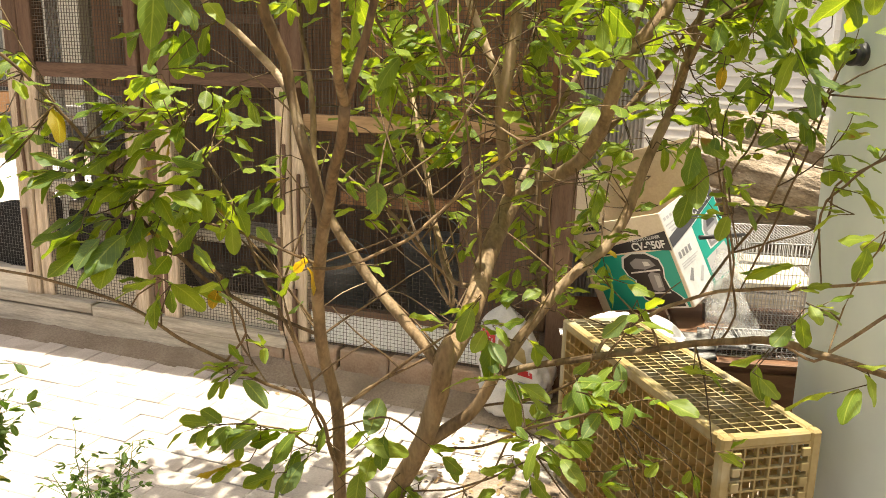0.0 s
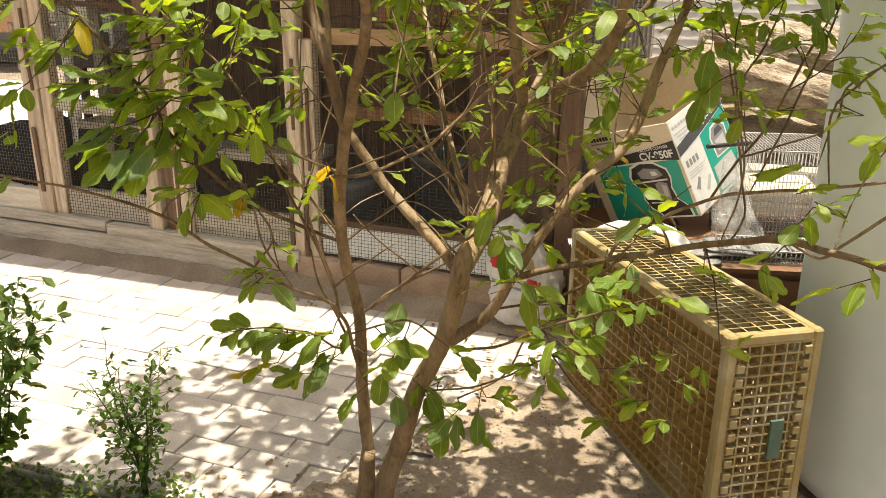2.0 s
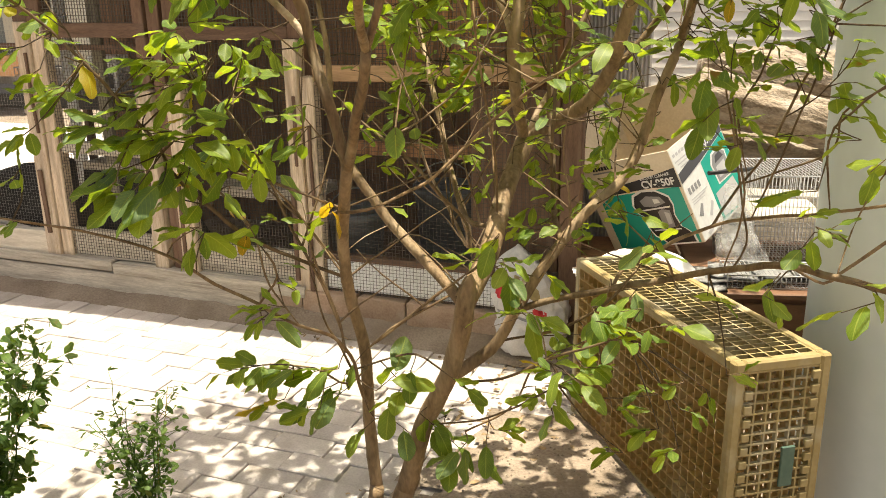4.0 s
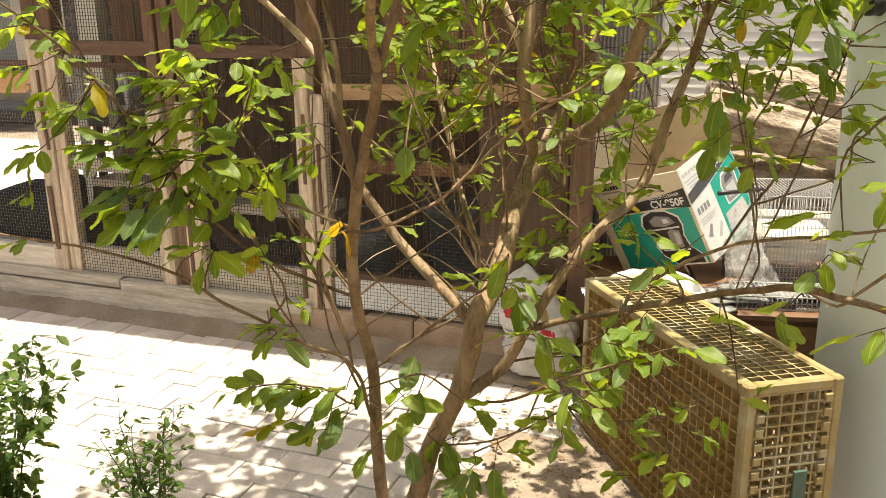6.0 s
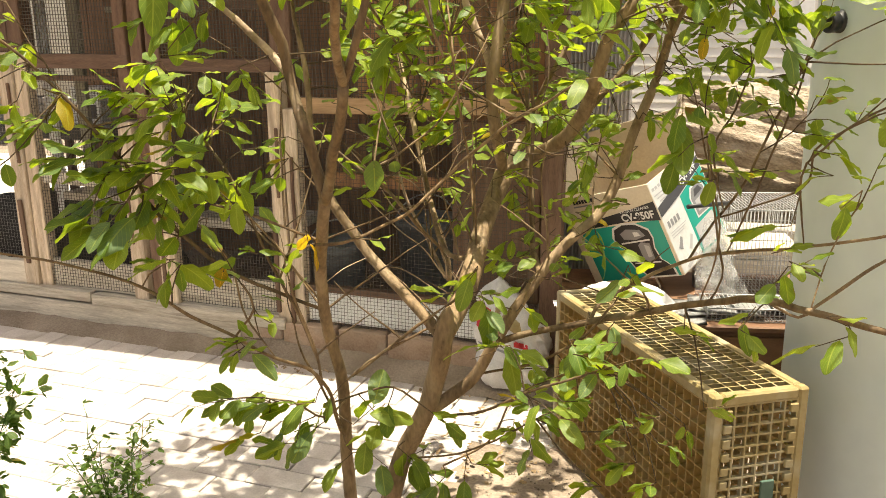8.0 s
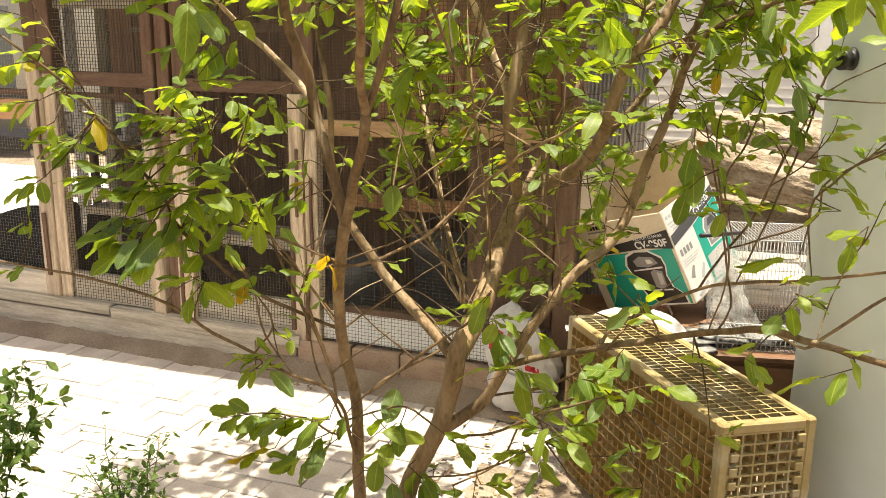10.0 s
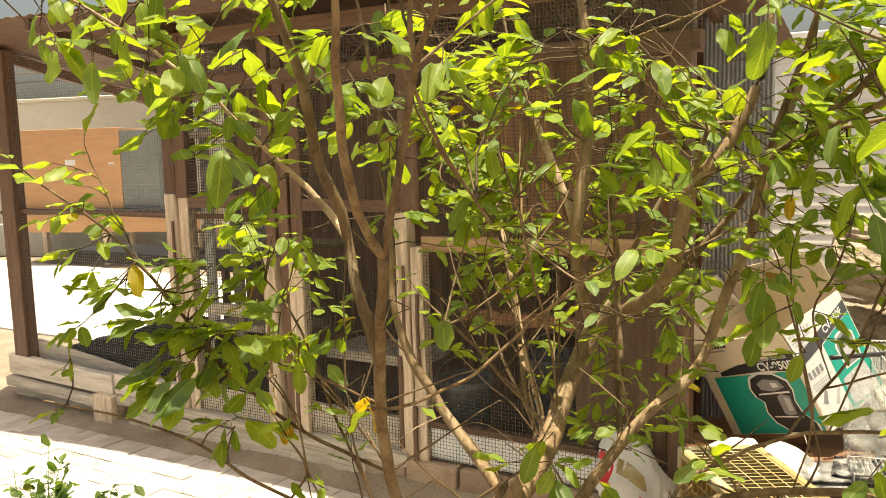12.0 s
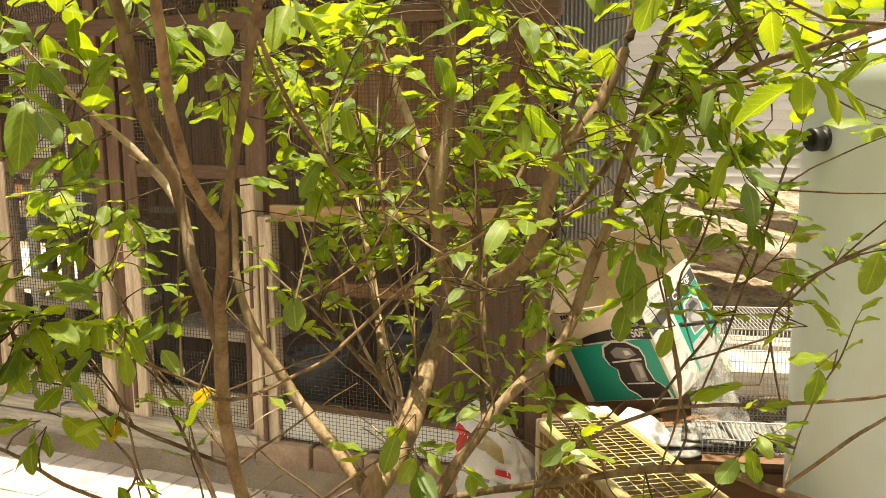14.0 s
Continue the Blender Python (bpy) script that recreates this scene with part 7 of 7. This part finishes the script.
# bare shoots and dry twig ends inside the tree
SHOOTS = [q for q in LIMBPTS if -0.45 < q.x < 0.55 and 0.75 < q.z < 1.75]
for i in range(60):
    at = RNG.choice(SHOOTS).copy()
    d = (Vector((RNG.uniform(-0.7, 0.7), RNG.uniform(-0.1, 0.6), RNG.uniform(0.1, 1.0)))).normalized()
    pts, step = [at], RNG.uniform(0.03, 0.075)
    for k in range(5):
        d = (d + rand_dir(RNG) * 0.10).normalized()
        pts.append(pts[-1] + d * step)
    v, f = tube_data(pts, [0.0026, 0.0023, 0.0020, 0.0017, 0.0013, 0.0009], 6, False)
    me = bpy.data.meshes.new("bare_twig")
    me.from_pydata(v, [], f)
    ob = new("bare_twig", finish(me, M_BARK, True))
    ob.parent = tree
# the crown goes on above, unseen: arching limbs with leaves in patches placed to dapple the ground
UNSEEN_CROWN = ((0.54, 2.02, 1.777, -0.30, 2.75, 2.45), (0.15, 2.25, 1.859, 0.10, 2.95, 2.50), (0.66, 2.18, 1.83, 0.95, 2.85, 2.45), (-0.32, 2.20, 1.62, -0.75, 2.70, 2.40), (0.64, 1.95, 1.89, 0.60, 2.60, 2.60), (-0.20, 1.90, 1.86, -0.45, 2.95, 2.50))
for x0, y0, z0, x1, y1, z1 in UNSEEN_CROWN:
    limb("branch", 2, 0, 1, (x0, y0, z0, 0.006), (x0 * 0.7 + x1 * 0.3, y0 * 0.75 + y1 * 0.25, z0 * 0.4 + z1 * 0.6, 0.005), (x0 * 0.3 + x1 * 0.7, y0 * 0.35 + y1 * 0.65, z1 * 0.98 + z0 * 0.02, 0.004), (x1, y1, z1, 0.002))
for i in range(110):
    x, y, z = RNG.uniform(-0.80, 0.98), RNG.uniform(2.10, 3.05), RNG.uniform(2.12, 2.65)
    if noise.noise(Vector((x * 2.3, y * 2.3, 7))) > (0.15 if x < 0.1 else 0.04) or (-0.25 < x < 0.55 and y < 2.66) or (x >= 0.55 and y < 2.3) or (x < -0.3 and y > 2.95):
        continue
    bunch(x, y, z, 11, 0.10, 0.085)

# unseen leaf patch at the left, added to shade the paving beneath
for i in range(60):
    x, y, z = RNG.uniform(-1.0, -0.28), RNG.uniform(2.2, 2.85), RNG.uniform(2.2, 2.6)
    if noise.noise(Vector((x * 2.6, y * 2.6, 3))) < 0.12:
        bunch(x, y, z, 11, 0.10, 0.085)


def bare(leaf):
    """True for a leaf close before a thick stem from eye height at the origin, where the lower tree is open, or above
    one, removed to let sun onto it.
    """
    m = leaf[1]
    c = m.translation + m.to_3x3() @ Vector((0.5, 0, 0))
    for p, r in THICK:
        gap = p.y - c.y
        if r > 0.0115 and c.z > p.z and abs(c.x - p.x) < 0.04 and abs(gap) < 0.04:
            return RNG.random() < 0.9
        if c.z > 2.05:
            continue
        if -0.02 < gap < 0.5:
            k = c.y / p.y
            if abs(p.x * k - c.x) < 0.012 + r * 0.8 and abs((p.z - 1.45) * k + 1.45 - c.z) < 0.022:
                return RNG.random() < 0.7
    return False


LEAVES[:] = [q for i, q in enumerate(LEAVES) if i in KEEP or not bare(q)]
me = bpy.data.meshes.new("twig_mass")
me.from_pydata(TWIGS[0], [], TWIGS[1])
ob = new("twig_mass", finish(me, M_TWIG, True))
ob.parent = tree
tagged(ob, "", "", "", "stuff")

# ---- weeds at the paving's edge ----
def weed(name, x, y, h, stems, spread, leaf, seed, label, dense=14):
    rng = random.Random(seed)
    w = thing(name, pose(x, y, -0.01), label, "plant", "weeds by the paving")
    items = []
    bm = bmesh.new()
    for i in range(stems):
        a = rng.uniform(0, 2 * math.pi)
        lean = Vector((math.cos(a), math.sin(a), 0)) * spread * rng.uniform(0.3, 1)
        top = h * rng.uniform(0.6, 1.0)
        pts = [Vector((0, 0, 0)) + lean * 0.15 * rng.random()]
        for k in range(1, 8):
            s = k / 7
            pts.append(lean * s ** 1.3 + Vector((rng.uniform(-1, 1) * 0.008, rng.uniform(-1, 1) * 0.008, top * s)))
        tube(pts, [0.0035 - 0.0026 * k / 7 for k in range(8)], 5, bm)
        for k in range(int(dense * top / 0.5)):
            s = rng.uniform(0.25, 1)
            j = min(6, int(s * 7))
            p = pts[j].lerp(pts[j + 1], s * 7 - j)
            d = rand_dir(rng)
            d.z = d.z * 0.4 + 0.15
            q = p + d.normalized() * rng.uniform(0.01, 0.07)
            tube([p, q], 0.0009, 4, bm)
            for _ in range(3):
                d2 = (d + rand_dir(rng) * 0.8).normalized()
                items.append((rng.randrange(8), leaf_pose(q, d2, Vector((0, 0, 1)) + rand_dir(rng) * 0.4, leaf * rng.uniform(0.5, 1.2))))
    part("stem", bm, M_HERB, w, "", True)
    joined_leaves("leaves", items, M_HERB, w)


weed("weed", -0.83, 2.12, 0.50, 11, 0.17, 0.024, 3, "tall thin weed with small leaves", 26)
weed("shrub", -1.24, 2.08, 0.76, 12, 0.24, 0.040, 4, "young shrub with rounded green leaves", 24)
weed("shrub", -1.42, 1.85, 0.80, 11, 0.24, 0.042, 6, "young shrub with rounded green leaves", 24)
# ground weeds
rng = random.Random(8)
items = []
for i in range(15000):
    x = rng.uniform(-1.7, 0.12)
    y = rng.uniform(1.2, 2.2)
    edge = min(x + 1.7, 0.12 - x, y - 1.2, 2.21 - 0.26 * (x + 1.0) - y) + 0.12 * noise.noise(Vector((x * 6, y * 6, 4)))
    if noise.noise(Vector((x * 3.1, y * 3.1, 1))) < -0.12 - 0.25 * (x < -0.55) + 0.25 * (x > -0.25) or edge < rng.uniform(-0.02, 0.12):
        continue
    d = rand_dir(rng)
    d.z = abs(d.z) * 0.9 + 0.15
    items.append((rng.randrange(8), leaf_pose(Vector((x, y, rng.uniform(-0.012, 0.05))), d, Vector((0, 0, 1)) + rand_dir(rng) * 0.5, rng.uniform(0.010, 0.026))))
joined_leaves("ground_weeds", items, M_GRASS, None, "low green weeds covering the soil")
bpy.data.objects["ground_weeds"]["category"] = "weeds"
# dry leaves
items = []
for i in range(900):
    x, y = rng.uniform(-0.75, 0.75), rng.uniform(1.5, 3.6)
    if x < -0.1 and 2.35 < y < 3.35:
        continue
    items.append((rng.randrange(8), leaf_pose(Vector((x, y, rng.uniform(0.004, 0.012))), Vector((rng.uniform(-1, 1), rng.uniform(-1, 1), rng.uniform(-0.1, 0.12))), Vector((0, 0, 1)) + rand_dir(rng) * 0.25, rng.uniform(0.010, 0.036))))
joined_leaves("fallen_leaves", items, M_DRY, None, "dry brown leaves scattered on the ground")
bpy.data.objects["fallen_leaves"]["category"] = "leaves"
pipe = thing("garden_hose", pose(0, 0, 0), "thin grey hose lying along the paving edge", "hose")
part("tube", tube([(-2.2, 2.30, 0.02), (-1.7, 2.25, 0.016), (-1.31, 2.20, 0.015), (-1.07, 2.145, 0.012), (-0.9, 2.10, 0.010)], 0.013, 10), M_PIPE, pipe, "", True)

# ---- leaves of the tree: the nearest as single parts, the rest together ----
near = sorted(range(len(LEAVES)), key=lambda i: LEAVES[i][1].translation.y)[:290]
chosen = set(near)
for i in near:
    kind, m = LEAVES[i]
    ob = new("leaf", LEAFMESH[kind])
    ob.parent = tree
    ob.matrix_local = m
for kind, m in OLD:
    ob = new("old_leaf", leaf_mesh("old_leaf", *LEAFDATA[kind], M_OLD))
    ob.parent = tree
    ob.matrix_local = m
    tagged(ob, "yellowed leaf")
joined_leaves("foliage", [q for i, q in enumerate(LEAVES) if i not in chosen], M_LEAF, tree)

# ---- paving: single pavers, those nearest as parts ----
paving = thing("paving", COOP, "sun-bleached grey concrete paver path", "paving", "", "structure")
PM = {}


def paver_mesh(w, d):
    key = (w, d)
    if key not in PM:
        bm = box(-w / 2 + 0.0014, w / 2 - 0.0014, -d / 2 + 0.0014, d / 2 - 0.0014, -0.045, 0.0, 0.003)
        me = bpy.data.meshes.new("paver")
        bm.to_mesh(me)
        bm.free()
        PM[key] = finish(me, M_PAVER)
    return PM[key]


rng = random.Random(12)
slots = []
for i in range(10):
    v = -1.305 + 0.105 * i
    for k in range(36):
        slots.append((-5.6 + 0.205 * k + (0.1025 if i % 2 else 0), v, 0.205, 0.105))
for v in (-1.46, -0.2555):
    for k in range(69):
        slots.append((-5.65 + 0.105 * k, v, 0.105, 0.205))
slots = [q for q in slots if q[0] < 1.46 - 0.12 * (q[1] < -0.75) - 0.12 * (q[1] < -0.95) - 0.15 * (q[1] < -1.1) - 0.1 * (q[1] < -1.4)]
slots.sort(key=lambda q: -q[0] + 0.3 * q[1])
far = []
for i, (u, v, w, d) in enumerate(slots):
    m = pose(u, v, 0.006 - 0.016 * max(0.0, min(1.0, (u - 0.55) / 0.4)) + rng.uniform(-0.003, 0.003), rng.uniform(-0.7, 0.7), rng.uniform(-0.7, 0.7), rng.uniform(-0.6, 0.6))
    if i < 300:
        ob = new("paver", paver_mesh(w, d))
        ob.parent = paving
        ob.matrix_local = m
    else:
        far.append((m, w, d))
bm = bmesh.new()
for m, w, d in far:
    box(-w / 2 + 0.0014, w / 2 - 0.0014, -d / 2 + 0.0014, d / 2 - 0.0014, -0.045, 0.0, 0.0, bm, m)
ob = part("far_pavers", bm, M_PAVER_FAR, paving)
ob["kind"] = "stuff"
